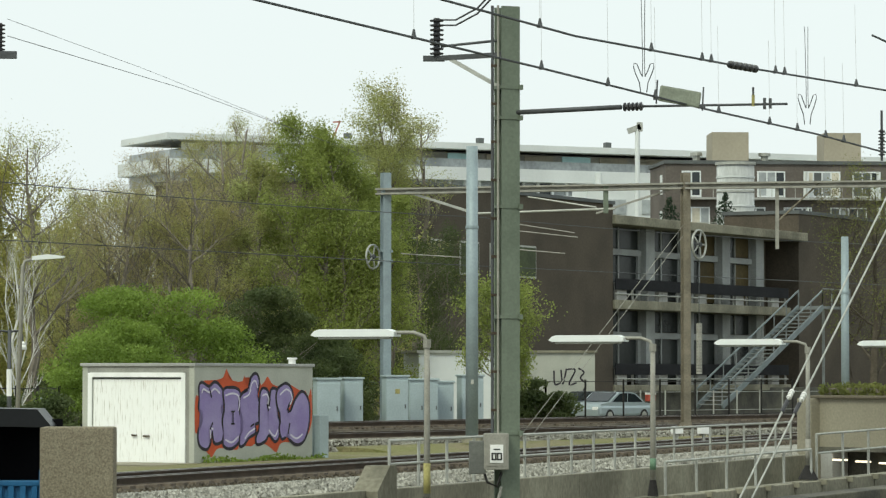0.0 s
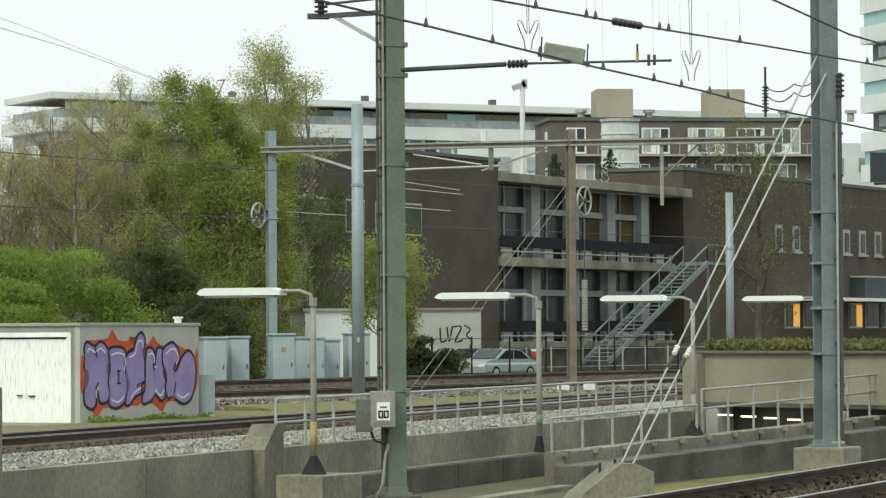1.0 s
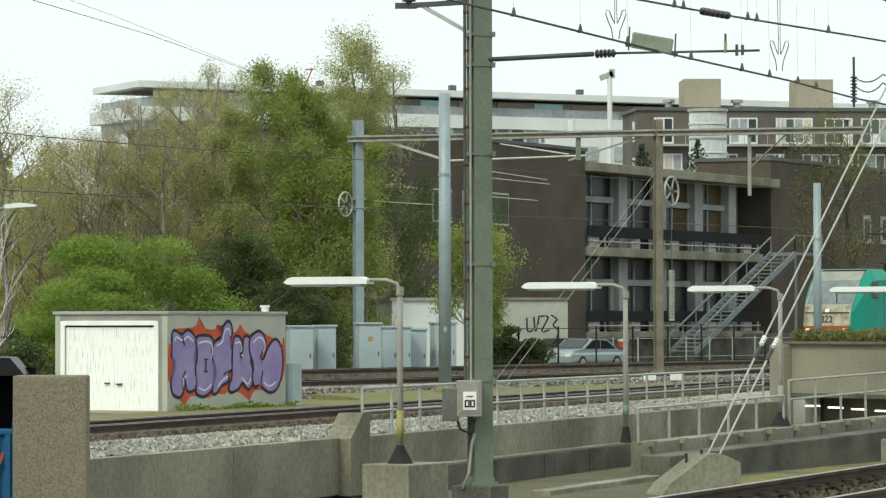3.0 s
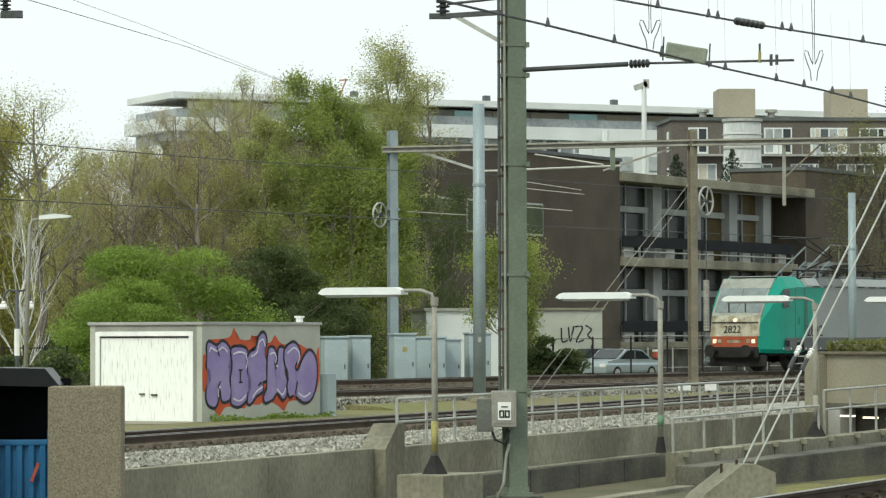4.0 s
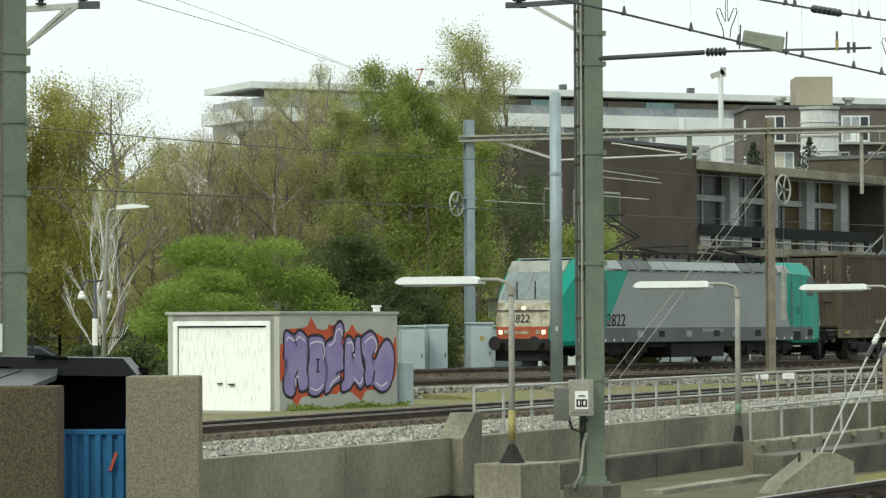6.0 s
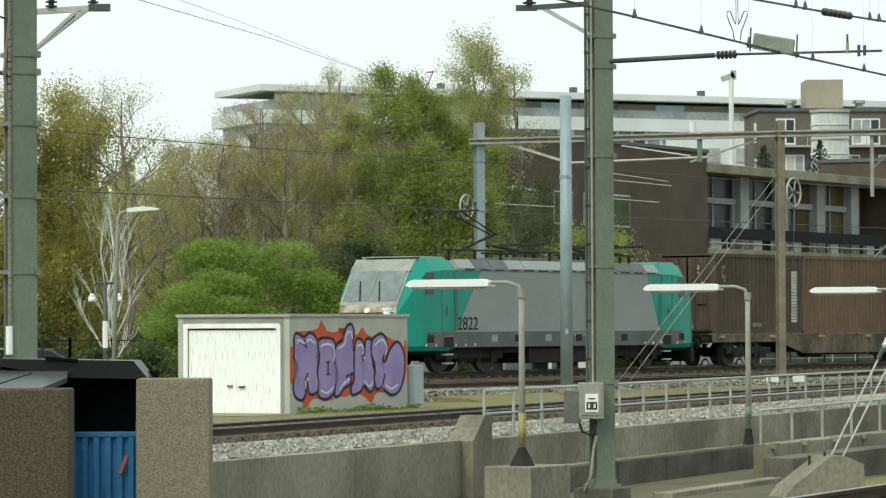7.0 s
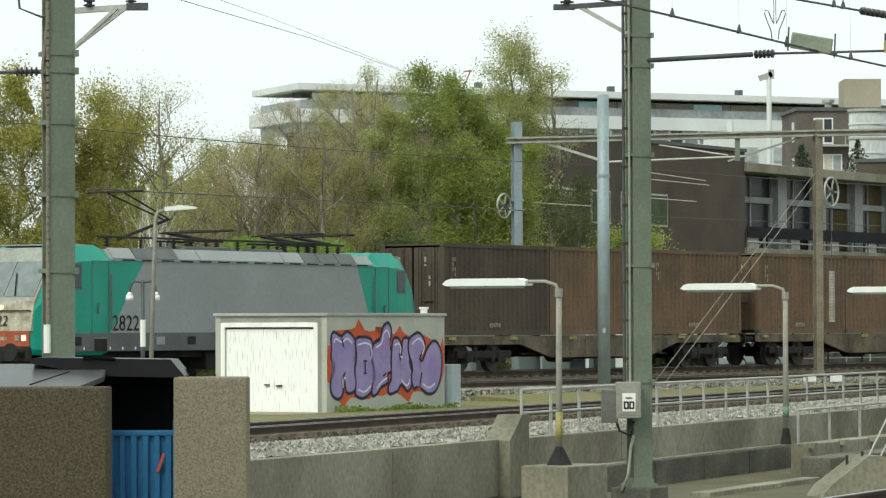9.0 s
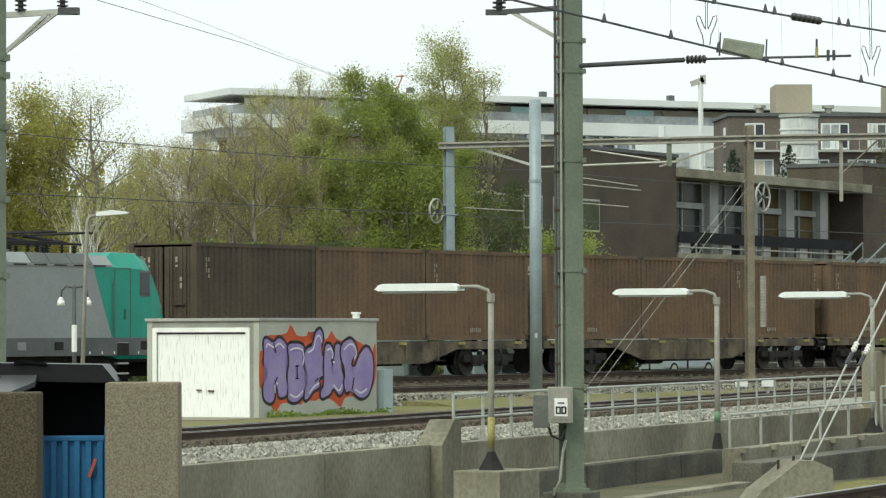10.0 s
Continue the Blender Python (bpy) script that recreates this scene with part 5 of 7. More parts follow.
# ---- left street furniture ----
def street_lamps():
    x, y = -6.79, 80.00
    t = thing("street_lamp", pose(x, y, 0.97), "slim grey street lamp with one flat white head", "street lamp")
    h = 5.97 - 0.97
    one("pole", lambda bm: tube(bm, [(-0.15, 0, 0), (0, 0, h - 0.2), (0.05, 0, h - 0.05), (0.25, 0, h)], 0.055, 8, 0.03), M_LAMPPOLE, t, "", True)
    one("head", lambda bm: prism(bm, [(0.22, h - 0.03), (0.95, h + 0.02), (1.0, h + 0.06), (0.6, h + 0.11), (0.22, h + 0.06)], -0.12, 0.12, "y"), M_LAMPHEAD, t, "flat white head")
    x, y = -7.27, 82.00
    t = thing("globe_lamp", pose(x, y, 0.97), "dark two-armed lamp post with white bell shades", "street lamp")
    h = 4.33 - 0.97
    one("pole", lambda bm: tube(bm, [(0, 0, 0), (0, 0, h)], 0.06, 8, 0.045), M_WIRE, t, "", True)
    one("white_band", lambda bm: rod(bm, (0, 0, h - 1.6), (0, 0, h - 0.95), 0.066), M_WHITE, t)
    for k in (-1, 1):
        one("arm", lambda bm: tube(bm, [(0, 0, h - 0.05), (k * 0.2, 0, h - 0.02), (k * 0.3, 0, h - 0.12), (k * 0.32, 0, h - 0.32)], 0.03, 6), M_WIRE, t)
        one("shade", lambda bm: (rod(bm, (k * 0.32, 0, h - 0.48), (k * 0.32, 0, h - 0.36), 0.10, 0.085, 12), rod(bm, (k * 0.32, 0, h - 0.36), (k * 0.32, 0, h - 0.28), 0.085, 0.03, 12)), M_WHITE, t, "white bell shade", True)


street_lamps()


# ---- freight train: locomotive, wagons, containers (local x runs back along the train, z from the rail) ----
def loft(bm, sections):
    rings = [[bm.verts.new(p) for p in s] for s in sections]
    n = len(rings[0])
    fs = [bm.faces.new(rings[0]), bm.faces.new(rings[-1][::-1])]
    for a, b in zip(rings, rings[1:]):
        fs += [bm.faces.new((a[i], b[i], b[(i + 1) % n], a[(i + 1) % n])) for i in range(n)]
    bmesh.ops.recalc_face_normals(bm, faces=fs)


def section(x, w, zt, zb=0.80, shoulder=0.55, inset=0.34):
    zs = max(zb + 0.2, zt - shoulder)
    return [(x, -w + 0.08, zb), (x, -w, zb + 0.15), (x, -w, zs), (x, -w + inset, zt), (x, w - inset, zt), (x, w, zs), (x, w, zb + 0.15), (x, w - 0.08, zb)]


def text_part(s, size, material, parent, m, label=""):
    cu = bpy.data.curves.new("lettering", "FONT")
    cu.body, cu.size, cu.extrude, cu.align_x = s, size, 0.002, "CENTER"
    ob = new("lettering", cu)
    ob.data.materials.append(material)
    ob.parent = parent
    ob.matrix_basis = m
    if label:
        ob["label"] = label
    return ob


LOCO_L = 18.25


def make_loco():
    t = thing("electric_locomotive", pose(0, 0, 0), "teal and grey electric locomotive with a dirty cream front", "locomotive")
    one("body", lambda bm: loft(bm, [section(2.85, 1.47, 3.58, 0.80, 0.28, 0.24), section(LOCO_L - 2.85, 1.47, 3.58, 0.80, 0.28, 0.24)]), M_LOCOGREY, t, "light grey machine room side")
    for end in (0, 1):
        f = (lambda x: x) if not end else (lambda x: LOCO_L - x)
        cab = one("cab", lambda bm: loft(bm, [section(f(0.0), 1.04, 1.35, 0.75, 0.1, 0.05), section(f(0.1), 1.14, 2.0, 0.72, 0.1, 0.05), section(f(0.55), 1.34, 2.85, 0.7, 0.35, 0.2), section(f(1.02), 1.44, 3.46, 0.7, 0.42, 0.26),
            section(f(1.5), 1.48, 3.66, 0.7, 0.44, 0.30), section(f(2.5), 1.48, 3.68, 0.7, 0.44, 0.32), section(f(2.85), 1.475, 3.52, 0.78, 0.26, 0.26)]), M_TEAL, t, "teal driver's cab")
        # front mask laid on the sloping nose

        def front_panel(name, x0, z0, x1, z1, y0, y1, mt, lab="", lift=0.03):
            def fill(bm):
                for dx in (0,):
                    vs = []
                    for (xx, zz) in ((x0 - lift, z0), (x1 - lift, z1), (x1 + 0.08, z1), (x0 + 0.08, z0)):
                        vs.append((f(xx), zz))
                    prism(bm, vs, y0, y1, "y")
            return one(name, fill, mt, cab, lab)
        front_panel("red_band", -0.02, 0.95, -0.02, 1.36, -1.05, 1.05, M_LOCORED, "rust-red bumper band")
        front_panel("skirt", -0.02, 0.55, -0.02, 0.95, -1.06, 1.06, M_BLACK, "black skirt", 0.05)
        front_panel("nose_panel", -0.01, 1.36, 0.14, 2.16, -1.10, 1.10, M_LOCOCREAM, "dirty cream nose panel")
        front_panel("windscreen_frame", 0.14, 2.16, 0.95, 3.44, -1.12, 1.12, M_LOCOGRIME, "grimy pale windscreen surround")
        # grey base colour of both panes carries the reflected sky
        front_panel("windscreen", 0.22, 2.28, 0.80, 3.22, -1.04, -0.03, M_CAPGLASS, "windscreen with grey sky light in its colour", 0.05)
        front_panel("windscreen", 0.22, 2.28, 0.80, 3.22, 0.03, 1.04, M_CAPGLASS, "windscreen with grey sky light in its colour", 0.05)
        front_panel("roof_visor", 0.80, 3.22, 1.12, 3.60, -1.16, 1.16, M_LOCOGRIME, "grimy grey roof edge", 0.05)
        one("roof_cap", lambda bm: box(bm, (1.25, 2.1, 0.04), (f(1.85), 0, 3.67), bevel=0.015), M_LOCOGREY, cab)
        for yy in (-0.4, 0.35):
            one("wiper", lambda bm: rod(bm, (f(0.14), yy, 2.3), (f(0.52), yy + 0.25, 2.9), 0.02, None, 5), M_BLACK, cab)
        one("headlamp", lambda bm: rod(bm, (f(0.0), 0, 1.98), (f(0.12), 0, 1.98), 0.07), M_LAMPLIT if not end else M_PANE, cab, "lit round headlamp" if not end else "")
        for yy in (-0.88, 0.88):
            one("tail_lamp", lambda bm: box(bm, (0.05, 0.16, 0.14), (f(-0.05), yy * 0.74, 1.17), bevel=0.01), M_LOCOCREAM, cab)
            one("headlamp", lambda bm: box(bm, (0.06, 0.15, 0.15), (f(-0.05), yy, 1.17), bevel=0.015), M_LAMPLIT if not end else M_REDSIGN, cab)
            one("buffer", lambda bm: (rod(bm, (f(-0.5), yy * 0.92, 0.80), (f(0.1), yy * 0.92, 0.80), 0.12), rod(bm, (f(-0.54), yy * 0.92, 0.80), (f(-0.48), yy * 0.92, 0.80), 0.24, None, 12)), M_BLACK, cab)
        one("plough", lambda bm: box(bm, (0.2, 2.5, 0.45), (f(0.25), 0, 0.42), bevel=0.03), M_BLACK, cab)
        if not end:
            text_part("2822", 0.40, M_BLACK, cab, pose(-0.045, 0.1, 1.5, 79, 0, -90))
            one("nose_seam", lambda bm: box(bm, (0.03, 2.1, 0.03), (0.02, 0, 1.90)), M_BLACK, cab)
            one("lettering_bar", lambda bm: box(bm, (0.012, 0.6, 0.09), (-0.054, 0, 1.16)), M_LOCOCREAM, cab)
            text_part("2822", 0.60, M_BLACK, t, pose(3.5, -1.482, 1.36, 90, 0, 0), "black running number")
        else:
            text_part("2822", 0.60, M_BLACK, t, pose(LOCO_L - 3.95, 1.482, 1.36, 90, 0, 180), "black running number")
        for side in (-1, 1):
            # slanting end of the teal paint
            one("teal_panel", lambda bm: prism(bm, [(f(2.8), 1.32), (f(2.86 if not end else 2.88), 1.32), (f(4.3 if not end else 3.7), 3.26), (f(2.8), 3.26)], side * 1.466, side * 1.478, "y"), M_TEAL, t, "teal paint ending in a slant")
            one("side_window", lambda bm: box(bm, (0.40, 0.02, 0.62), (f(1.38), side * 1.489, 2.82), bevel=0.009), M_PANE, cab, "dark cab side window")
            one("door", lambda bm: (box(bm, (0.02, 0.012, 2.0), (f(2.05), side * 1.486, 2.25)), box(bm, (0.02, 0.012, 2.0), (f(2.75), side * 1.486, 2.25)), box(bm, (0.7, 0.012, 0.02), (f(2.4), side * 1.486, 3.24))), M_LOCODARK, cab, "cab door seams")
            one("grab_rail", lambda bm: (rod(bm, (f(2.83), side * 1.53, 1.4), (f(2.83), side * 1.53, 2.9), 0.022), rod(bm, (f(2.3), side * 1.5, 1.8), (f(2.3), side * 1.52, 2.1), 0.02)), M_LOCODARK, cab)
            one("steps", lambda bm: [box(bm, (0.5, 0.12, 0.05), (f(2.4), side * 1.44, 0.3 + 0.28 * k)) for k in range(4)], M_GALV, cab)
            one("step_recess", lambda bm: box(bm, (0.52, 0.02, 0.34), (f(2.4), side * 1.492, 0.98)), M_BLACK, cab)
            one("mirror_hatch", lambda bm: box(bm, (0.34, 0.02, 0.24), (f(1.42), side * 1.492, 1.08), bevel=0.006), M_BLACK, cab)
            one("window_frame", lambda bm: box(bm, (0.48, 0.012, 0.72), (f(1.38), side * 1.482, 2.82), bevel=0.005), M_LOCODARK, cab)
            one("marking", lambda bm: [box(bm, (0.05, 0.008, 0.08), (f(1.15 + 0.55 * k), side * 1.496, 0.88)) for k in range(6)], M_WHITE, cab, "small white sill marks")
    for side in (-1, 1):
        one("sill_band", lambda bm: box(bm, (LOCO_L - 2.6, 0.03, 0.50), (LOCO_L / 2, side * 1.478, 1.05), bevel=0.008), M_LOCODARK, t, "dark grey sill band")
        for k, xx in enumerate((5.0, 6.4, 8.2, 10.1, 11.4, 13.0)):
            one("sill_hatch", lambda bm: box(bm, (0.36, 0.02, 0.22), (xx, side * 1.500, 1.08)), M_BLACK if k % 2 else M_LOCOGREY, t)
        for k in range(9):
            one("lettering_bar", lambda bm: box(bm, (0.10, 0.01, 0.12), (9.2 + k * 0.16, side * 1.494, 1.2)), M_LOCOGREY, t)
        # sloping roof-edge panels with grilles
        x = 2.95
        for k, w in enumerate((1.0, 0.95, 0.95, 1.0, 4.0, 1.0, 0.8, 0.95, 0.95)):
            mt = M_LOCODARK if k in (1, 2, 6, 7, 8) else M_LOCOGREY
            one("roof_panel", lambda bm: prism(bm, [(side * 1.482, 3.33), (side * 1.25, 3.62), (side * 1.18, 3.62), (side * 1.40, 3.31)], x + 0.03, x + w - 0.03, "x"), mt, t)
            x += w
        one("gutter", lambda bm: box(bm, (LOCO_L - 5.8, 0.05, 0.06), (LOCO_L / 2, side * 1.475, 3.29)), M_LOCOGREY, t)
        for k in range(14):
            one("gutter_slot", lambda bm: box(bm, (0.55, 0.02, 0.035), (3.6 + k * 0.86, side * 1.503, 3.285)), M_BLACK, t)
    # roof gear: two folded pantographs, insulators and bus bar
    for k, xc in enumerate((8.2, LOCO_L - 5.6, LOCO_L - 4.0)):
        p = one("pantograph", lambda bm: (
            [insulator(bm, (xc + a, b, 3.6), (xc + a, b, 3.86), 0.09, 4) for a in (-0.6, 0.6) for b in (-0.55, 0.55)],
            beam(bm, (xc - 0.9, -0.55, 3.9), (xc + 0.9, -0.55, 3.9), 0.06, 0.06), beam(bm, (xc - 0.9, 0.55, 3.9), (xc + 0.9, 0.55, 3.9), 0.06, 0.06),
            rod(bm, (xc + 0.9, 0, 3.95), (xc - 1.0, 0, 4.12), 0.05), rod(bm, (xc - 1.0, -0.3, 4.12), (xc + 0.8, -0.5, 4.2), 0.025), rod(bm, (xc - 1.0, 0.3, 4.12), (xc + 0.8, 0.5, 4.2), 0.025),
            rod(bm, (xc + 0.8, -0.95, 4.22), (xc + 0.8, 0.95, 4.22), 0.035), rod(bm, (xc + 1.05, -0.85, 4.22), (xc + 1.05, 0.85, 4.22), 0.03)), M_BLACK, t, "folded black pantograph")
    one("pantograph", lambda bm: (rod(bm, (5.0, 0, 3.9), (7.2, 0, 4.5), 0.045), rod(bm, (7.2, -0.1, 4.5), (4.9, -0.3, 5.2), 0.026), rod(bm, (7.2, 0.1, 4.5), (4.9, 0.3, 5.2), 0.026),
        rod(bm, (4.9, -0.95, 5.23), (4.9, 0.95, 5.23), 0.032), rod(bm, (4.65, -0.8, 5.21), (4.65, 0.8, 5.21), 0.026)), M_BLACK, t, "raised black pantograph")
    one("bus_bar", lambda bm: (rod(bm, (3.6, -0.4, 3.95), (LOCO_L - 3.6, -0.4, 3.95), 0.03), [insulator(bm, (4 + i * 1.5, -0.4, 3.6), (4 + i * 1.5, -0.4, 3.93), 0.07, 4) for i in range(8)]), M_BLACK, t)
    one("roof_box", lambda bm: (box(bm, (2.2, 1.4, 0.24), (8.2, 0, 3.62), bevel=0.03), box(bm, (1.6, 1.2, 0.2), (11.2, 0, 3.62), bevel=0.03)), M_LOCODARK, t)
    one("underframe", lambda bm: (box(bm, (LOCO_L - 1.2, 2.3, 0.3), (LOCO_L / 2, 0, 0.76)), box(bm, (3.6, 2.6, 0.5), (LOCO_L / 2, 0, 0.5), bevel=0.04)), M_BLACK, t)
    for xb in (4.1, LOCO_L - 4.1):
        bogie(t, xb, 2.6, 0.60, M_BLACK)
    return t


def bogie(t, xb, base, r, material):
    bg = one("bogie_frame", lambda bm: ([box(bm, (base + 1.2, 0.14, 0.24), (xb, s * 1.08, 0.55), bevel=0.03) for s in (-1, 1)], box(bm, (0.7, 2.1, 0.3), (xb, 0, 0.5)),
        [box(bm, (0.35, 0.2, 0.36), (xb + d * base / 2, s * 1.12, 0.48), bevel=0.03) for d in (-1, 1) for s in (-1, 1)], [rod(bm, (xb + d * 0.5, s * 1.1, 0.3), (xb + d * 0.5, s * 1.1, 0.8), 0.09) for d in (-1, 1) for s in (-1, 1)]), material, t)
    for d in (-1, 1):
        for s in (-1, 1):
            one("wheel", lambda bm: (rod(bm, (xb + d * base / 2, s * 0.70, r), (xb + d * base / 2, s * 0.84, r), r, None, 22), rod(bm, (xb + d * base / 2, s * 0.66, r), (xb + d * base / 2, s * 0.71, r), r + 0.03, None, 22)), M_WHEEL, bg)


WAGON_L = 18.85


def make_wagon():
    t = thing("container_wagon", pose(0, 0, 0), "rusty container flat wagon with fish-belly frame", "wagon", "container wagons")
    for s in (-1, 1):
        one("side_frame", lambda bm: prism(bm, [(0.3, 1.12), (WAGON_L - 0.3, 1.12), (WAGON_L - 0.3, 0.86), (WAGON_L - 4.6, 0.86), (WAGON_L - 6.4, 0.42), (6.4, 0.42), (4.6, 0.86), (0.3, 0.86)], s * 1.12 - 0.06, s * 1.12 + 0.06, "y"), M_WAGON, t, "pale rusty fish-belly frame")
        for k in range(8):
            one("rib", lambda bm: box(bm, (0.10, 0.06, 0.5), (6.6 + k * 0.93, s * 1.2, 0.76)), M_WAGON, t)
        for k in range(6):
            one("container_lock", lambda bm: box(bm, (0.28, 0.12, 0.09), (0.7 + k * 3.45, s * 1.22, 1.06)), M_YELLOW, t, "yellow-painted container lock")
        for xe in (-0.02, WAGON_L + 0.02):
            one("buffer", lambda bm: (rod(bm, (xe - 0.35, s * 0.87, 0.95), (xe + 0.35, s * 0.87, 0.95), 0.11), rod(bm, (xe - 0.38, s * 0.87, 0.95), (xe - 0.32, s * 0.87, 0.95), 0.22, None, 12)), M_BLACK, t)
    one("cross_frame", lambda bm: ([box(bm, (0.2, 2.2, 0.2), (0.5 + k * 1.78, 0, 0.98)) for k in range(11)], box(bm, (WAGON_L - 0.6, 0.5, 0.24), (WAGON_L / 2, 0, 0.95)), box(bm, (2.4, 1.6, 0.4), (WAGON_L / 2 + 1, 0, 0.55))), M_BLACK, t)
    one("brake_gear", lambda bm: (rod(bm, (WAGON_L / 2 - 2.4, -0.7, 0.5), (WAGON_L / 2 - 1.2, -0.7, 0.5), 0.24, None, 14), rod(bm, (5, -0.9, 0.55), (14, -0.9, 0.5), 0.03)), M_BLACK, t)
    for xb in (2.6, WAGON_L - 2.6):
        bogie(t, xb, 1.8, 0.46, M_BLACK)
    return t


def make_container(mt, label, marks):
    L, W, H = 6.06, 2.44, 2.90
    t = thing("shipping_container", pose(0, 0, 0), label, "container", "brown containers")
    for s in (-1, 1):
        n = 21
        step = (L - 0.3) / n
        pts = []
        for i in range(n):
            x = 0.15 + i * step
            pts += [(x, s * 1.205), (x + step * 0.32, s * 1.205), (x + step * 0.5, s * 1.165), (x + step * 0.82, s * 1.165)]
        pts += [(L - 0.15, s * 1.205), (L - 0.15, s * 1.14), (0.15, s * 1.14)]
        one("side_wall", lambda bm: prism(bm, pts, 0.16, H - 0.12, "z"), mt, t, "corrugated side wall")
        one("top_rail", lambda bm: box(bm, (L, 0.08, 0.12), (L / 2, s * 1.18, H - 0.06)), mt, t)
        one("bottom_rail", lambda bm: box(bm, (L, 0.08, 0.16), (L / 2, s * 1.18, 0.08)), mt, t)
        for x in (0.08, L - 0.08):
            one("corner_post", lambda bm: box(bm, (0.16, 0.16, H), (x, s * 1.14, H / 2)), mt, t)
            for z in (0.06, H - 0.06):
                one("corner_casting", lambda bm: box(bm, (0.18, 0.17, 0.12), (x, s * 1.142, z), bevel=0.01), M_CONT2, t)
        if marks:
            one("marking", lambda bm: [box(bm, (0.05, 0.008, 0.12), (0.5 + (k % 2) * 0.12, s * 1.212, H - 0.5 - 0.16 * (k // 2))) for k in (0, 1, 2, 4, 5, 7)], M_MARK, t, "faded white lettering bars")
            one("marking", lambda bm: [box(bm, (0.05, 0.008, 0.14), (2.6 + k * 0.11, s * 1.212, 0.32)) for k in range(6)], M_MARK, t)
    one("roof", lambda bm: box(bm, (L - 0.1, W - 0.12, 0.05), (L / 2, 0, H - 0.04)), mt, t)
    one("floor", lambda bm: box(bm, (L - 0.1, W - 0.12, 0.1), (L / 2, 0, 0.12)), M_BLACK, t)
    one("end_wall", lambda bm: box(bm, (0.05, W - 0.3, H - 0.2), (L - 0.06, 0, H / 2)), mt, t)
    for s in (-1, 1):
        d = one("door", lambda bm: (box(bm, (0.05, W / 2 - 0.16, H - 0.26), (0.06, s * 0.57, H / 2)), [box(bm, (0.03, 0.05, H - 0.3), (0.03, s * (0.2 + 0.24 * k), H / 2)) for k in range(4)]), mt, t, "ribbed door leaf")
        one("lock_rod", lambda bm: (rod(bm, (0.0, s * 0.34, 0.12), (0.0, s * 0.34, H - 0.12), 0.02), rod(bm, (0.0, s * 0.84, 0.12), (0.0, s * 0.84, H - 0.12), 0.02), box(bm, (0.04, 0.4, 0.05), (-0.01, s * 0.6, 1.1))), M_CONT2, d)
        one("marking", lambda bm: [box(bm, (0.01, 0.07, 0.16 - 0.05 * (k % 3)), (0.002, s * (0.5 + 0.16 * (k % 2)), H - 0.5 - 0.19 * (k // 2))) for k in ((0, 1, 2, 3, 5, 8, 9, 10) if s > 0 else (0, 2, 7, 9))], M_MARK, d, "faded white lettering bars")
    return t


loco = make_loco()
TRAIN = [(loco, 0.0, 0.0, LOCO_L)]
wagon = make_wagon()
brown = make_container(M_CONT, "rust-brown corrugated shipping container", True)
dark = make_container(M_CONT2, "dark brown corrugated shipping container", True)
plain = make_container(M_CONT, "plain rust-brown corrugated shipping container", False)
first_use = {}


def take(ob):
    if ob.name in first_use:
        return copy_thing(ob, pose(0, 0, 0))
    first_use[ob.name] = True
    return ob


for w in range(4):
    x0 = 19.4 + 19.55 * w
    TRAIN.append((take(wagon), x0, 0.0, WAGON_L))
    for c in range(3):
        kind = dark if (w, c) in ((0, 0), (2, 1)) else (plain if c == 1 else brown)
        TRAIN.append((take(kind), x0 + 0.27 + 6.14 * c, 1.16, 6.06))


def motions():
    for ob, back, up, long in TRAIN:
        rows = []
        for k in range(21):
            t = k * 0.5
            front = 70.32 - 9.824 * t + 0.0043 * t * t + 0.043 * max(t - 6, 0) ** 2 + back
            x, y, _ = freight(front)
            x1, y1, _ = freight(front + long)
            rows.append((t, pose(x, y, 1.75 + up, 0, 0, math.degrees(math.atan2(y1 - y, x1 - x)))))
        walk(ob, rows)


# ---- brick building with the recessed concrete front ----
BO, BDEG = (16.5, 185.0), 58.9


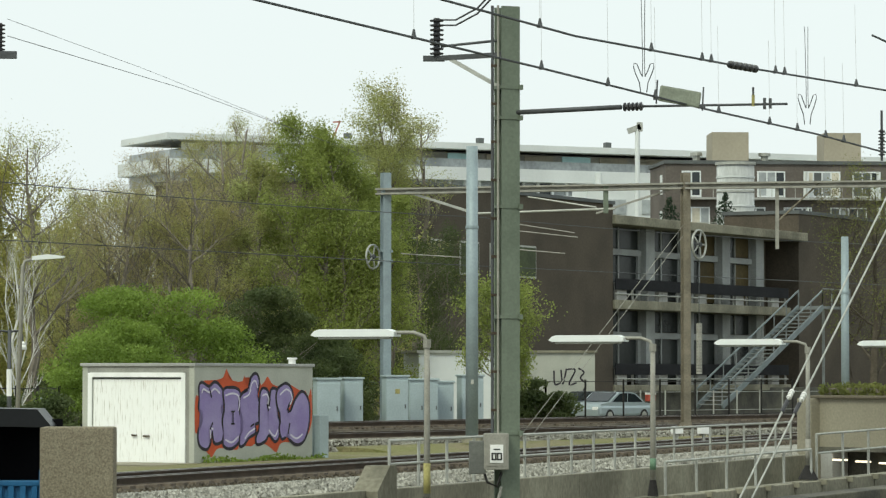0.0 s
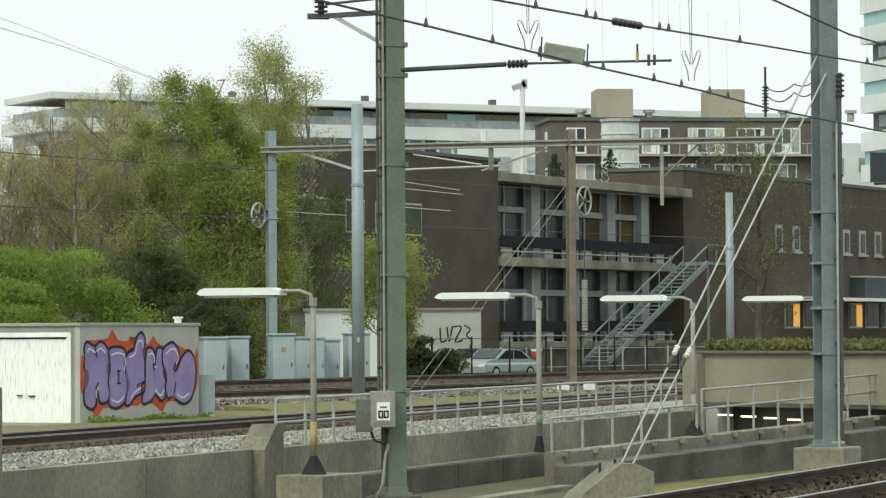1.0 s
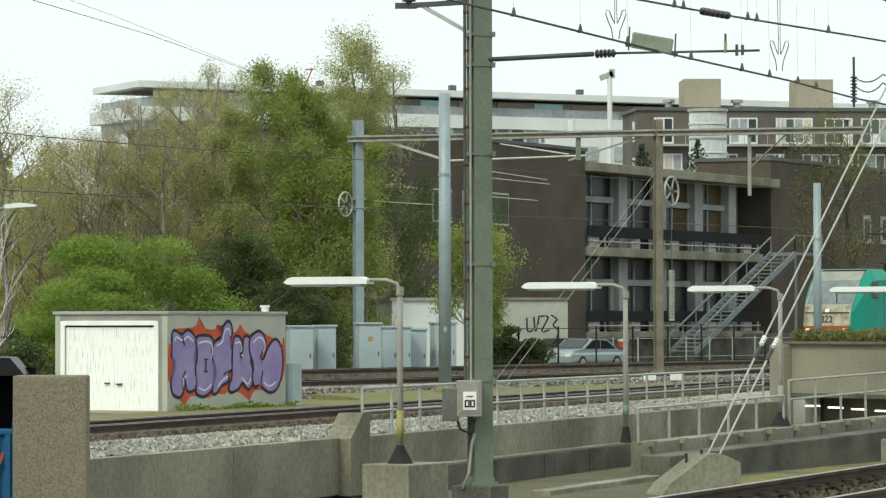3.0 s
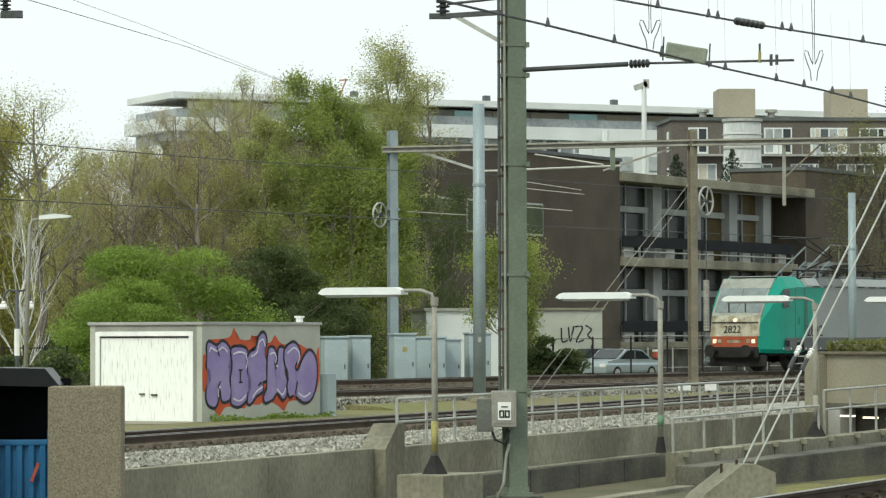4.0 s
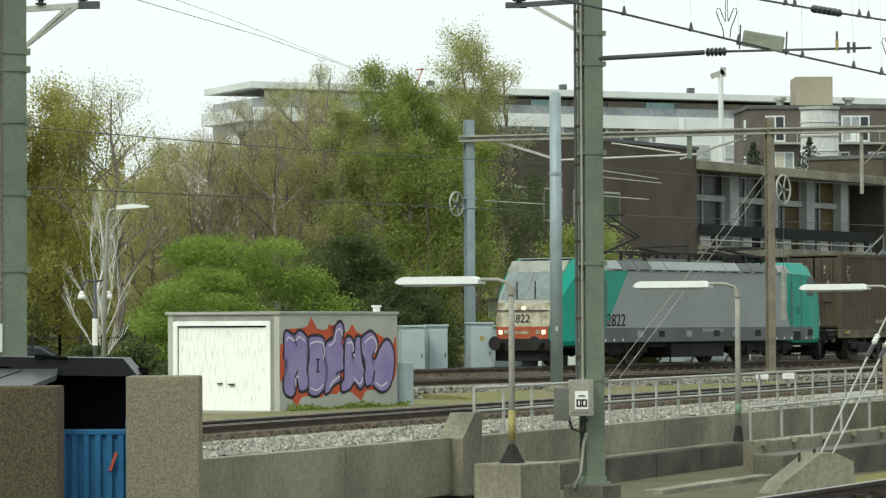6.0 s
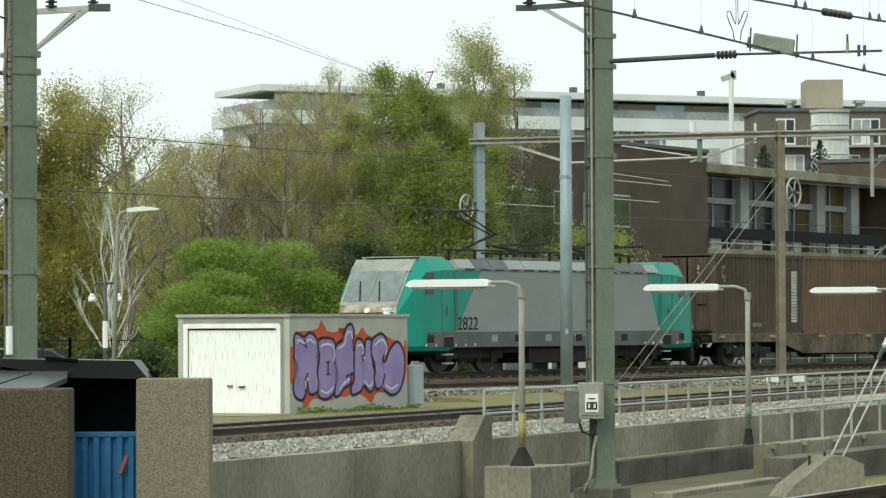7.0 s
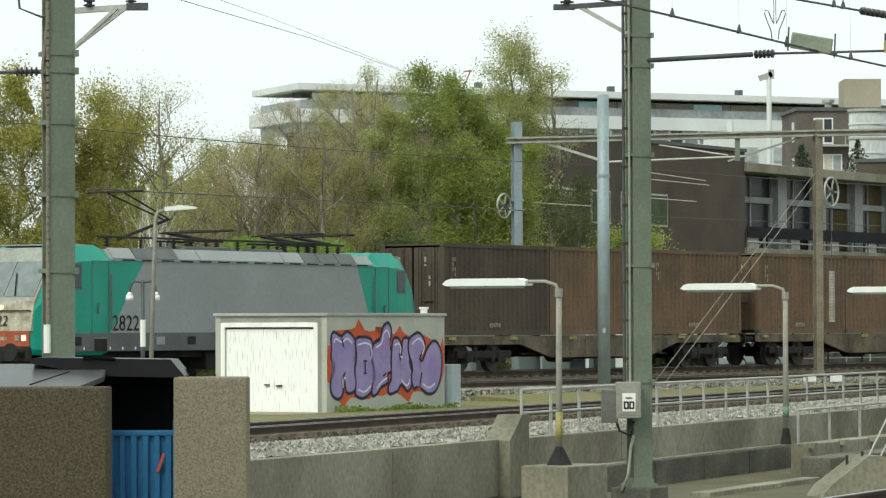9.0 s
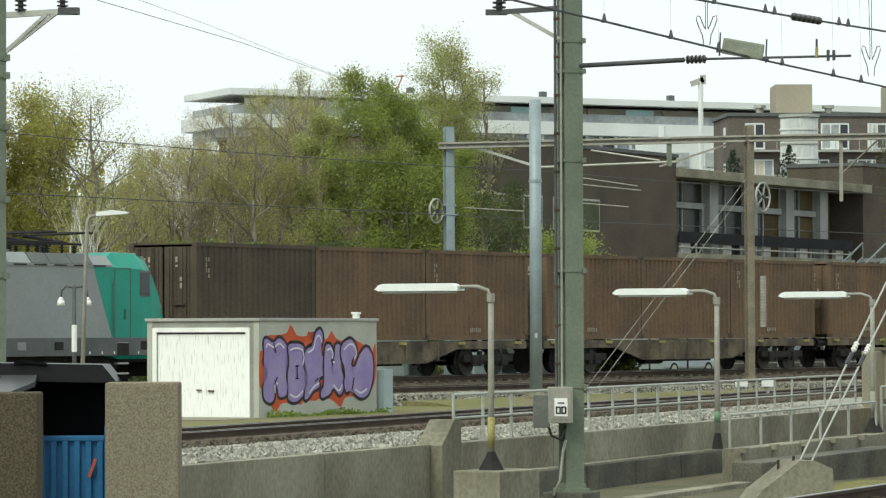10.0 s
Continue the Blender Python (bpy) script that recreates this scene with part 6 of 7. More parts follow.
def make_building():
    t = thing("brick_building", pose(*BO, 0, 0, 0, BDEG), "dark brown brick building with a concrete-framed glazed front", "building")
    g = 0.9
    one("brick_wing", lambda bm: box(bm, (27, 12, 11.8), (-13.5, 6, g + 5.9)), M_BRICK, t, "dark brown brick wing")
    one("wing_coping", lambda bm: box(bm, (27.2, 12.2, 0.18), (-13.5, 6, 12.75)), M_FARDARK, t)
    for i, x in enumerate((-23.0, -19.6, -16.6, -13.4, -10.3)):
        w = one("window", lambda bm: box(bm, (2.0, 0.10, 1.7), (x, -0.02, 9.2)), M_GALV, t, "square window with a pale frame")
        one("pane", lambda bm: box(bm, (1.8, 0.06, 1.5), (x, -0.07, 9.2)), M_GREENPANE, w)
    # recessed front
    yb = 1.6
    one("back_wall", lambda bm: box(bm, (26, 8, 10.6), (13, yb + 4.6, g + 5.3)), M_BRICK, t)
    one("roof_slab", lambda bm: box(bm, (27, 4.0, 0.5), (13.4, 1.75, 11.85), bevel=0.04), M_CONC, t, "thick concrete roof slab")
    one("balcony_slab", lambda bm: box(bm, (24.5, 2.0, 0.5), (12.2, 0.85, 7.2), bevel=0.04), M_CONC, t)
    one("ground_slab", lambda bm: box(bm, (24.5, 2.0, 0.35), (12.2, 0.85, 2.6), bevel=0.04), M_CONC, t)
    one("plinth", lambda bm: box(bm, (24.5, 1.5, 1.6), (12.2, 0.95, 1.6)), M_CONC_DARK, t)
    for x in (1.0, 6.8, 12.1, 17.3, 22.3):
        for z0, z1 in ((2.77, 6.95), (7.45, 11.6)):
            one("column", lambda bm: box(bm, (1.15, 0.6, z1 - z0), (x, yb - 0.35, (z0 + z1) / 2), bevel=0.03), M_CONC_GREY, t)
    for z0, z1 in ((2.85, 6.95), (7.45, 11.6)):
        zm = z0 + (z1 - z0) * 0.66
        one("transom", lambda bm: box(bm, (23.5, 0.3, 0.34), (11.8, yb - 0.2, zm)), M_CONC_GREY, t)
        for a, b in ((1.6, 6.2), (7.4, 11.5), (12.7, 16.7), (17.9, 21.7)):
            for lo, hi in ((z0 + 0.1, zm - 0.17), (zm + 0.17, z1)):
                n = 2
                for k in range(n):
                    xa = a + (b - a) * (k * 0.42)
                    xb = a + (b - a) * (0.42 if k == 0 else 1.0)
                    w = one("window", lambda bm: box(bm, (xb - xa - 0.12, 0.06, hi - lo - 0.1), ((xa + xb) / 2, yb - 0.12, (lo + hi) / 2)), M_PANEDARK if not (k and a > 12 and lo > 7) else M_AMBER, t)
                    one("mullion", lambda bm: box(bm, (0.13, 0.14, hi - lo), (xb, yb - 0.16, (lo + hi) / 2)), M_CONC_GREY, w)
        # panel between windows
        one("panel", lambda bm: box(bm, (2.0, 0.2, zm - z0), (6.9, yb - 0.2, (zm + z0) / 2)), M_CONC_GREY, t)
    # balcony rails
    for z in (2.78, 7.45):
        one("parapet_band", lambda bm: box(bm, (24, 0.08, 0.62), (12, -0.14, z + 0.86)), M_PARAPET, t, "dark balcony panel")
        for k in range(13):
            one("rail_post", lambda bm: box(bm, (0.10, 0.10, 1.0), (0.4 + k * 1.95, -0.04, z + 0.5)), M_CONC_PALE, t)
        for k in range(5):
            one("parapet_block", lambda bm: box(bm, (1.15, 0.26, 1.0), (1.0 + k * 5.3, 0.05, z + 0.45), bevel=0.03), M_CONC_PALE, t)
        one("rail", lambda bm: rod(bm, (0, -0.12, z + 0.32), (24, -0.12, z + 0.32), 0.04), M_GALV, t)
    # long brick wing beyond
    one("far_wing", lambda bm: box(bm, (62, 5, 12.4), (57.5, 2.7, g + 6.2)), M_BRICK, t, "long brown brick wing")
    one("far_coping", lambda bm: box(bm, (62.2, 5.2, 0.22), (57.5, 2.7, 13.4)), M_FARDARK, t)
    for k in range(10):
        x = 42.5 + 3.22 * k
        w = one("window", lambda bm: box(bm, (1.25, 0.16, 1.75), (x, 0.18, 9.45)), M_CONC_PALE, t, "narrow window with pale surround")
        one("pane", lambda bm: box(bm, (0.72, 0.06, 1.3), (x - 0.06, 0.09, 9.42)), M_PANEDARK, w)
        one("sill", lambda bm: box(bm, (1.45, 0.3, 0.16), (x, 0.1, 8.56)), M_CONC_PALE, w)
    one("canopy", lambda bm: box(bm, (34, 2.4, 0.22), (60, -1.0, 5.42)), M_LAMPHEAD, t, "thin white canopy")
    one("oriel", lambda bm: box(bm, (20, 1.2, 1.45), (66.2, -0.3, 6.28)), M_BLUEBAY, t, "dark glazed upper bay")
    one("oriel_edge", lambda bm: box(bm, (20.2, 1.3, 0.12), (66.2, -0.3, 7.06)), M_CONC_PALE, t)
    for x in (44.8, 48.2, 57.0, 60.4, 63.8, 67.2, 70.6):
        lit = x in (44.8, 57.0)
        w = one("window", lambda bm: box(bm, (2.6, 0.1, 1.75), (x, 0.14, 4.35)), M_GALV, t)
        one("pane", lambda bm: box(bm, (1.15, 0.06, 1.5), (x - 0.6, 0.07, 4.35)), M_PANEDARK, w)
        one("pane", lambda bm: box(bm, (1.15, 0.06, 1.5), (x + 0.6, 0.07, 4.35)), M_ORANGE if lit else M_PANEDARK, w, "orange lit window" if lit else "")


make_building()


def steel_stair():
    a, b = Vector((21.79, 191.00, 1.56)), Vector((29.01, 201.00, 7.37))
    t = thing("steel_stair", pose(0, 0, 0), "grey steel outside stair with railings", "stair")
    side = Vector((0.86, -0.5, 0)) * 1.55
    for o in (Vector((0, 0, 0)), side):
        one("stringer", lambda bm: beam(bm, a + o, b + o, 0.12, 0.30), M_MASTGREY, t)
        one("handrail", lambda bm: beam(bm, a + o + Vector((0, 0, 1.0)), b + o + Vector((0, 0, 1.0)), 0.08, 0.08), M_MASTGREY, t)
        for k in range(9):
            p = a.lerp(b, k / 8) + o
            one("baluster", lambda bm: beam(bm, p, p + Vector((0, 0, 1.0)), 0.07, 0.07, (1, 0, 0)), M_STEEL, t)
    for k in range(26):
        p = a.lerp(b, (k + 0.5) / 26) + side / 2
        one("tread", lambda bm: box(bm, (1.5, 0.3, 0.06), p, rz=-30), M_STEEL, t)
    e = b + Vector((2.2, 3.6, 0))
    one("landing", lambda bm: beam(bm, b + side / 2, e + side / 2, 1.4, 0.16), M_STEEL, t)
    for k in range(4):
        p = b.lerp(e, k / 3) + side
        one("landing_post", lambda bm: beam(bm, p, p + Vector((0, 0, 1.1)), 0.07, 0.07, (1, 0, 0)), M_STEEL, t)
    one("landing_rail", lambda bm: beam(bm, b + side + Vector((0, 0, 1.1)), e + side + Vector((0, 0, 1.1)), 0.07, 0.07), M_STEEL, t)
    for p in (b.lerp(e, 0.9) + side, b.lerp(e, 0.9)):
        one("support", lambda bm: beam(bm, (p.x, p.y, 1.0), p, 0.16, 0.16, (1, 0, 0)), M_STEEL, t)


steel_stair()


# ---- far buildings ----
def banded_block():
    x, y = -17.97, 420.00
    t = thing("office_block", pose(x, y, 0, 0, 0, 24), "long white office block with dark window bands", "building")
    L, top = 112, 33.49
    one("core", lambda bm: box(bm, (L - 2, 14, top - 2), (L / 2, 8.5, (top - 2) / 2)), M_FARGLASS, t, "ribbon windows")
    one("roof_fascia", lambda bm: (box(bm, (L, 16, 0.8), (L / 2, 8, top - 0.4)),), M_PLASTER, t, "pale overhanging roof edge")
    z = top - 4.0
    k = 0
    while z > 2:
        one("white_band", lambda bm: box(bm, (L + 0.8 - 0.2 * k, 16, 1.65), (L / 2, 8, z)), M_PLASTER, t)
        z -= 3.35
        k += 1
    for i in range(52):
        one("mullion", lambda bm: box(bm, (0.3, 0.4, top - 4), (1 + i * 2.15, 1.2, (top - 4) / 2)), M_PLASTER, t)
    one("service_floor", lambda bm: box(bm, (L - 8, 12, 1.7), (L / 2 + 2, 8.2, top - 2.0)), M_SERVICE, t)
    for i in range(12):
        one("service_panel", lambda bm: box(bm, (4.2, 0.2, 1.5), (42 + i * 5.6, 2.1, top - 2.0)), M_BAYBROWN if i % 3 else M_TURQ, t, "brown cladding panel")
    rng = random.Random(12)
    for r in range(5):
        zr = top - 5.68 - r * 3.35
        for i in range(50):
            if rng.random() < 0.42:
                one("window_panel", lambda bm: box(bm, (1.7, 0.1, 1.5), (2.1 + i * 2.15, 1.42, zr)), rng.choice((M_PLASTER, M_PANE, M_CURTAIN)), t)
    for i in range(6):
        one("window_panel", lambda bm: box(bm, (2.6, 0.2, 1.3), (4 + i * 3.4, 1.9, top - 1.75)), M_PLASTER, t)
    for i in range(4):
        one("roof_vent", lambda bm: box(bm, (0.8, 0.8, 1.0), (26 + i * 19, 3, top + 0.4)), M_FARDARK, t)
    one("stair_tower", lambda bm: rod(bm, (60.5, -1, 10), (60.5, -1, top - 3.5), 0.5), M_PLASTER, t)
    # antenna pole with cameras
    px, py = 28.95, 300.00
    a = thing("camera_pole", pose(px, py, 1), "white pole with floodlight heads", "pole")
    zt = 25.27 - 1
    one("pole", lambda bm: rod(bm, (0, 0, 0), (0, 0, zt), 0.26, 0.22), M_PLASTER, a)
    one("heads", lambda bm: (box(bm, (1.2, 0.4, 0.5), (-0.3, 0, zt), ry=-20), box(bm, (0.5, 0.4, 0.8), (0.2, 0, zt + 0.2))), M_GALV, a)
    sgn = one("red_sign", lambda bm: (beam(bm, (0, 0, 0), (0.9, 0, 2.2), 0.14, 0.2), beam(bm, (0.0, 0, 2.1), (1.1, 0, 2.2), 0.14, 0.2)), M_SIGNRUST)
    sgn.parent = t
    sgn.matrix_basis = pose(x, y, 0, 0, 0, 24).inverted() @ pose(2.67, 432.00, 33.61)
    sgn["label"] = "angular red sign frame"


banded_block()


def apartments():
    x, y = 28.30, 270.00
    t = thing("apartment_block", pose(x, y, 0, 0, 0, 3), "brown apartment block with pale balconies", "building")
    top = 20.44
    L = 22.5
    one("body", lambda bm: box(bm, (L, 8, top), (L / 2, 4, top / 2)), M_APART, t)
    one("roof_edge", lambda bm: box(bm, (L + 0.3, 8.3, 0.28), (L / 2, 4, top)), M_FARDARK, t)
    rng = random.Random(31)
    panes = (M_FARGLASS, M_PANE, M_FARDARK, M_CURTAIN, M_FARDARK)
    for f in range(4):
        z = top - 1.75 - f * 2.9
        x = 1.3
        while x < L - 2.0:
            n = rng.choice((2, 3, 3, 4))
            wd = 0.72 * n + 0.12
            w = one("window", lambda bm: box(bm, (wd, 0.16, 2.1), (x + wd / 2, -0.05, z)), M_PLASTER, t, "white-framed window row")
            for i in range(n):
                low = rng.choice((-0.9, -0.9, -0.2))
                one("pane", lambda bm: box(bm, (0.60, 0.04, 0.94 - low), (x + 0.42 + i * 0.72, -0.13, z + (0.94 + low) / 2)), rng.choice(panes), w)
            x += wd + rng.choice((0.7, 1.0, 1.5))
        one("balcony_band", lambda bm: box(bm, (L - 2.2, 1.1, 0.16), (L / 2 + 0.4, -0.45, z - 1.2)), M_CONC_PALE, t)
        one("balcony_rail", lambda bm: box(bm, (L - 2.2, 0.05, 0.06), (L / 2 + 0.4, -0.97, z - 0.25)), M_GALV, t)
        for k in range(22):
            one("balcony_post", lambda bm: box(bm, (0.05, 0.05, 0.9), (1.8 + k * 0.95, -0.97, z - 0.68)), M_GALV, t)
        for k in (5.2, 11.4, 17.2):
            one("partition", lambda bm: box(bm, (0.12, 1.0, 2.2), (k, -0.5, z - 0.1)), M_PLASTER, t)
    for k in range(3):
        one("end_window", lambda bm: box(bm, (0.1, 0.9, 1.6), (-0.02, 2.0, top - 1.75 - k * 2.9)), M_PLASTER, t)
    for u0, u1, v in ((1484, 1549, 137), (1685, 1751, 142)):
        r = one("plant_room", lambda bm: box(bm, ((u1 - u0) / 6000 * 272, 4, 2.6), (0, 0, 1.3)), M_TAN, t, "tan rooftop plant room")
        r.matrix_basis = pose((u0 + u1 - 2 * 1412) / 2 / 6000 * 273 + 0.8, 3, top - 0.1, 0, 0, -3)
    for k in range(5):
        one("roof_vent", lambda bm: (rod(bm, (3 + k * 5.6, 3, top), (3 + k * 5.6, 3, top + 0.7), 0.3), rod(bm, (3 + k * 5.6, 3, top + 0.7), (3 + k * 5.6, 3, top + 0.95), 0.5)), M_GALV, t)
    # white ribbed tank in front
    tx, ty = 29.53, 235.00
    c = thing("storage_tank", pose(tx, ty, 8), "white ribbed cylindrical tank above the brick roof", "tank")
    zt = 18.07 - 8
    one("shell", lambda bm: rod(bm, (0, 0, 0), (0, 0, zt), 1.32, None, 28), M_TANK, c, "", True)
    for k in range(9):
        one("hoop", lambda bm: rod(bm, (0, 0, 1.0 + k * (zt - 1) / 9), (0, 0, 1.12 + k * (zt - 1) / 9), 1.37, None, 28), M_GALV if k % 2 else M_PLASTER, c)
    one("rim", lambda bm: rod(bm, (0, 0, zt - 0.1), (0, 0, zt + 0.1), 1.42, None, 28), M_GALV, c)
    # white tower far off
    x, y = 64.9, 330.00
    w = thing("white_tower", pose(x, y, 0, 0, 0, -77), "tall white tower with turquoise window bands", "building")
    one("core", lambda bm: box(bm, (40, 14, 46), (20.6, 8.6, 23)), M_FARDARK, w, "dark recessed floors")
    for k in range(7):
        z = 5.2 + k * 6.8
        one("band", lambda bm: (box(bm, (41, 15, 1.7), (20.5, 8, z)), box(bm, (41, 15, 1.9), (20.5, 8, z + 3.1))), M_PLASTER, w, "white cladding band")
        one("window_band", lambda bm: box(bm, (40.6, 14.6, 1.3), (20.6, 8.1, z + 1.5)), M_TURQ, w, "turquoise glass band")
        for i in range(9):
            one("window", lambda bm: box(bm, (2.6, 0.1, 1.1), (3.4 + i * 4.4, 1.58, z + 5.1)), M_FARGLASS, w)
    lx, ly = 58.13, 290.00
    q = thing("glass_annex", pose(lx, ly, 0, 0, 0, 10), "low annex with dark glazing under the tower", "building")
    one("wall", lambda bm: box(bm, (24, 8, 16), (12, 5, 8)), M_PLASTER, q)
    for k in range(3):
        one("pane", lambda bm: box(bm, (2.6, 0.2, 2.6), (1.8 + k * 4.5, 0.92, 17.53)), M_PANE, q)
    lx, ly = 47.33, 330.00
    q = thing("pale_hall", pose(lx, ly, 0, 0, 0, 6), "pale flat-roofed hall in the distance", "building")
    zt = 22.17
    one("wall", lambda bm: box(bm, (44, 8, zt), (2, 8, zt / 2)), M_PLASTER, q)
    for k in range(12):
        one("window", lambda bm: box(bm, (1.8, 0.2, 1.4), (-17 + k * 3.4, 3.95, zt - 2.2)), M_FARGLASS, q)
        one("window", lambda bm: box(bm, (1.8, 0.2, 1.4), (-17 + k * 3.4, 3.95, zt - 5.2)), M_FARGLASS, q)


apartments()


# ---- trees and shrubs ----
MANY, FINE = 2.6, 0.56      # leaves are many and small

def branch(bm, a, d, length, r, depth, rng, tips, spread, droop, forks):
    pts = [a]
    p, v = Vector(a), Vector(d).normalized()
    n = 4
    for i in range(n):
        v = (v + Vector((rng.uniform(-1, 1), rng.uniform(-1, 1), rng.uniform(-0.6, 1) + droop)) * 0.16).normalized()
        p = p + v * length / n
        pts.append(p.copy())
    tube(bm, pts, r, 5 if depth > 1 else 3, r * 0.45)
    tips += [(q, depth) for q in (pts[2:] if depth < 2 else pts[3:])]
    if depth:
        for k in range(forks):
            q = pts[1 + k % n] if k else pts[-1]
            ax = Vector((rng.uniform(-1, 1), rng.uniform(-1, 1), rng.uniform(-0.2, 0.6))).normalized()
            w = (v + ax * spread).normalized()
            branch(bm, q, w, length * rng.uniform(0.55, 0.8), r * 0.5, depth - 1, rng, tips, spread, droop, forks)


def tree(name, x, y, h, wide, seed, leaves, count, size, label, bark=None, depth=3, forks=4, spread=0.8, trunk=0.3, low=0.15, dense=0.5, zb=1.0, fill=0.0, rise=(0.35, 1.1)):
    """A tapered trunk with forking limbs; leaves cluster round the twigs."""
    rng = random.Random(seed)
    t = thing(name, pose(x, y, zb), label, "tree")
    bm, tips = B(), []
    k = 0.62
    pts = [(0, 0, 0)]
    for i in range(1, 8):
        pts.append((rng.uniform(-0.02, 0.02) * h, rng.uniform(-0.02, 0.02) * h, h * 0.95 * i / 7))
    r0 = (h * 0.018 + 0.04) * trunk / 0.3
    tube(bm, pts, r0, 7, 0.025)
    n = 15
    for i in range(n):
        u = low + (0.92 - low) * (i + rng.random()) / n
        j = min(int(u * 7 / 0.95), 6)
        q = Vector(pts[j]).lerp(Vector(pts[min(j + 1, 7)]), min(1, u * 7 / 0.95 - j))
        a = i * 2.4 + rng.uniform(-0.4, 0.4)
        shape = math.sin(math.pi * min(1, (u - low) / (1 - low) * 0.82 + 0.18)) ** 0.7
        ln = wide * shape * rng.uniform(0.5, 0.85) * 0.62
        d = (math.cos(a), math.sin(a), rng.uniform(*rise))
        branch(bm, q, d, ln, r0 * 0.42 * (1.1 - u), depth - 1, rng, tips, spread, 0.15, forks)
    part("trunk", bm, bark or M_BARK, t, "trunk and forking limbs")
    off = Vector((seed * 1.7, 0, 0))
    ends = [p for p, dd in tips if dd <= 1 and noise.noise(p * 1.1 + off) > -0.2] or [p for p, dd in tips]
    cloud, g = [], dense * wide * 0.085
    for _ in range(round(count * MANY)):
        r = size * FINE * rng.uniform(0.6, 1.4)
        if rng.random() < fill:
            u, a, k = rng.random(), rng.uniform(0, 6.3), rng.random() ** 0.5
            shape = math.sin(math.pi * (0.16 + 0.80 * u)) ** 0.7
            q = Vector((math.cos(a) * k * shape * wide * 0.4, math.sin(a) * k * shape * wide * 0.4, h * (0.06 + 0.88 * u)))
            if noise.noise(Vector((q.x * 1.6, q.y * 1.6, q.z * 0.8)) + off) > -0.05:
                cloud.append((*q, r))
            continue
        p = rng.choice(ends)
        cloud.append((p.x + rng.gauss(0, g), p.y + rng.gauss(0, g), p.z + rng.gauss(0, g), r))
    leaves_mesh("crown", cloud, seed, leaves, t, "loose clumps of young leaves")
    return t


def shrub(name, x, y, w, d, h, seed, leaves, count, size, label, zb=1.0):
    """A bush of many overlapping leafy lobes on forked stems."""
    rng = random.Random(seed)
    t = thing(name, pose(x, y, zb), label, "bush")
    bm, tips = B(), []
    for i in range(9):
        a = i * 2.4
        branch(bm, Vector((math.cos(a) * 0.2, math.sin(a) * 0.2, 0)), (math.cos(a) * w / h * 0.5, math.sin(a) * d / h * 0.5, 1), h * 0.3, 0.05, 2, rng, tips, 0.7, 0.1, 3)
    part("woody_base", bm, M_BARK, t)
    lobes = []
    for i in range(64):
        a, r = rng.uniform(0, 6.3), rng.uniform(0, 1) ** 0.5
        zz = rng.uniform(0.12, 0.88) * (1 - 0.45 * r * r)
        lobes.append((Vector((math.cos(a) * r * w * 0.42, math.sin(a) * r * d * 0.42, zz * h)), rng.uniform(0.09, 0.19) * min(w, h)))
    cloud = []
    for _ in range(round(count * MANY)):
        c, r = rng.choice(lobes)
        v = Vector((rng.gauss(0, 1), rng.gauss(0, 1), rng.gauss(0.25, 0.8))).normalized() * r * rng.uniform(0.55, 1.15)
        cloud.append((c.x + v.x * 1.25, c.y + v.y * 1.25, max(0.05, c.z + v.z * 0.62), size * FINE * rng.uniform(0.6, 1.4)))
    leaves_mesh("foliage", cloud, seed, leaves, t)
    return t



# bare birch with white stem
tree("birch_tree", -10.54, 128.00, 12.38 - 1, 4.6, 11, L_PALE, 2600, 0.055, "tall sparse tree with few pale young leaves", None, 3, 4, 0.8, low=0.3, dense=0.7)
tree("white_birch", -10.62, 122.00, 7.37 - 1, 4.4, 5, L_PALE, 60, 0.06, "bare white-barked birch with thin branches", M_BIRCH, 3, 4, 0.35, trunk=0.17, low=0.05, rise=(1.6, 2.8))
# golden trees beside the mast
tree("poplar_tree", -12.9, 130.00, 12.1 - 1, 4.4, 21, L_GOLD, 36000, 0.085, "dense golden-green spring tree", low=0.02, dense=1.0, fill=0.6)
tree("poplar_tree", -16.09, 128.00, 12.93 - 1, 3.8, 22, L_GOLD, 26000, 0.085, "dense golden-green tree beside the mast", low=0.02, dense=0.8, fill=0.6)
tree("poplar_tree", -18.94, 130.00, 12.76 - 1, 3.8, 23, L_GOLD, 20000, 0.085, "dense golden-green spring tree", low=0.02, dense=0.8, fill=0.6)
# olive woodland
for i, (u, v, dd, wd, lf, cnt, sz) in enumerate(((395, 250, 142, 5.0, L_OLIVE, 5200, 0.11), (470, 215, 148, 5.0, L_BROWN, 4200, 0.10), (540, 150, 150, 5.4, L_BROWN, 3600, 0.10), (600, 150, 142, 5.0, L_OLIVE, 5200, 0.11),
        (650, 92, 152, 5.2, L_PALE, 5200, 0.11), (690, 160, 140, 4.6, L_OLIVE, 6500, 0.12), (500, 270, 136, 5.5, L_OLIVE, 6500, 0.12), (430, 290, 134, 5.0, L_BROWN, 5200, 0.11), (350, 300, 140, 5.0, L_OLIVE, 5200, 0.12),
        (590, 260, 134, 5.0, L_OLIVE, 7000, 0.12), (1010, 330, 150, 4.5, L_DARK, 5000, 0.12), (970, 300, 146, 4.5, L_DARK, 6000, 0.12))):
    x, y = (u - 784) / 6000 * dd, dd
    tree("woodland_tree", x, y, (EYE + (578 - v) / 6000 * dd - 1) * 0.97, wd * 0.85, 40 + i, lf, round(cnt * 2.1), sz * 0.48, "slender spring tree with small olive and brown leaves", low=0.1, dense=0.55, fill=0.25)
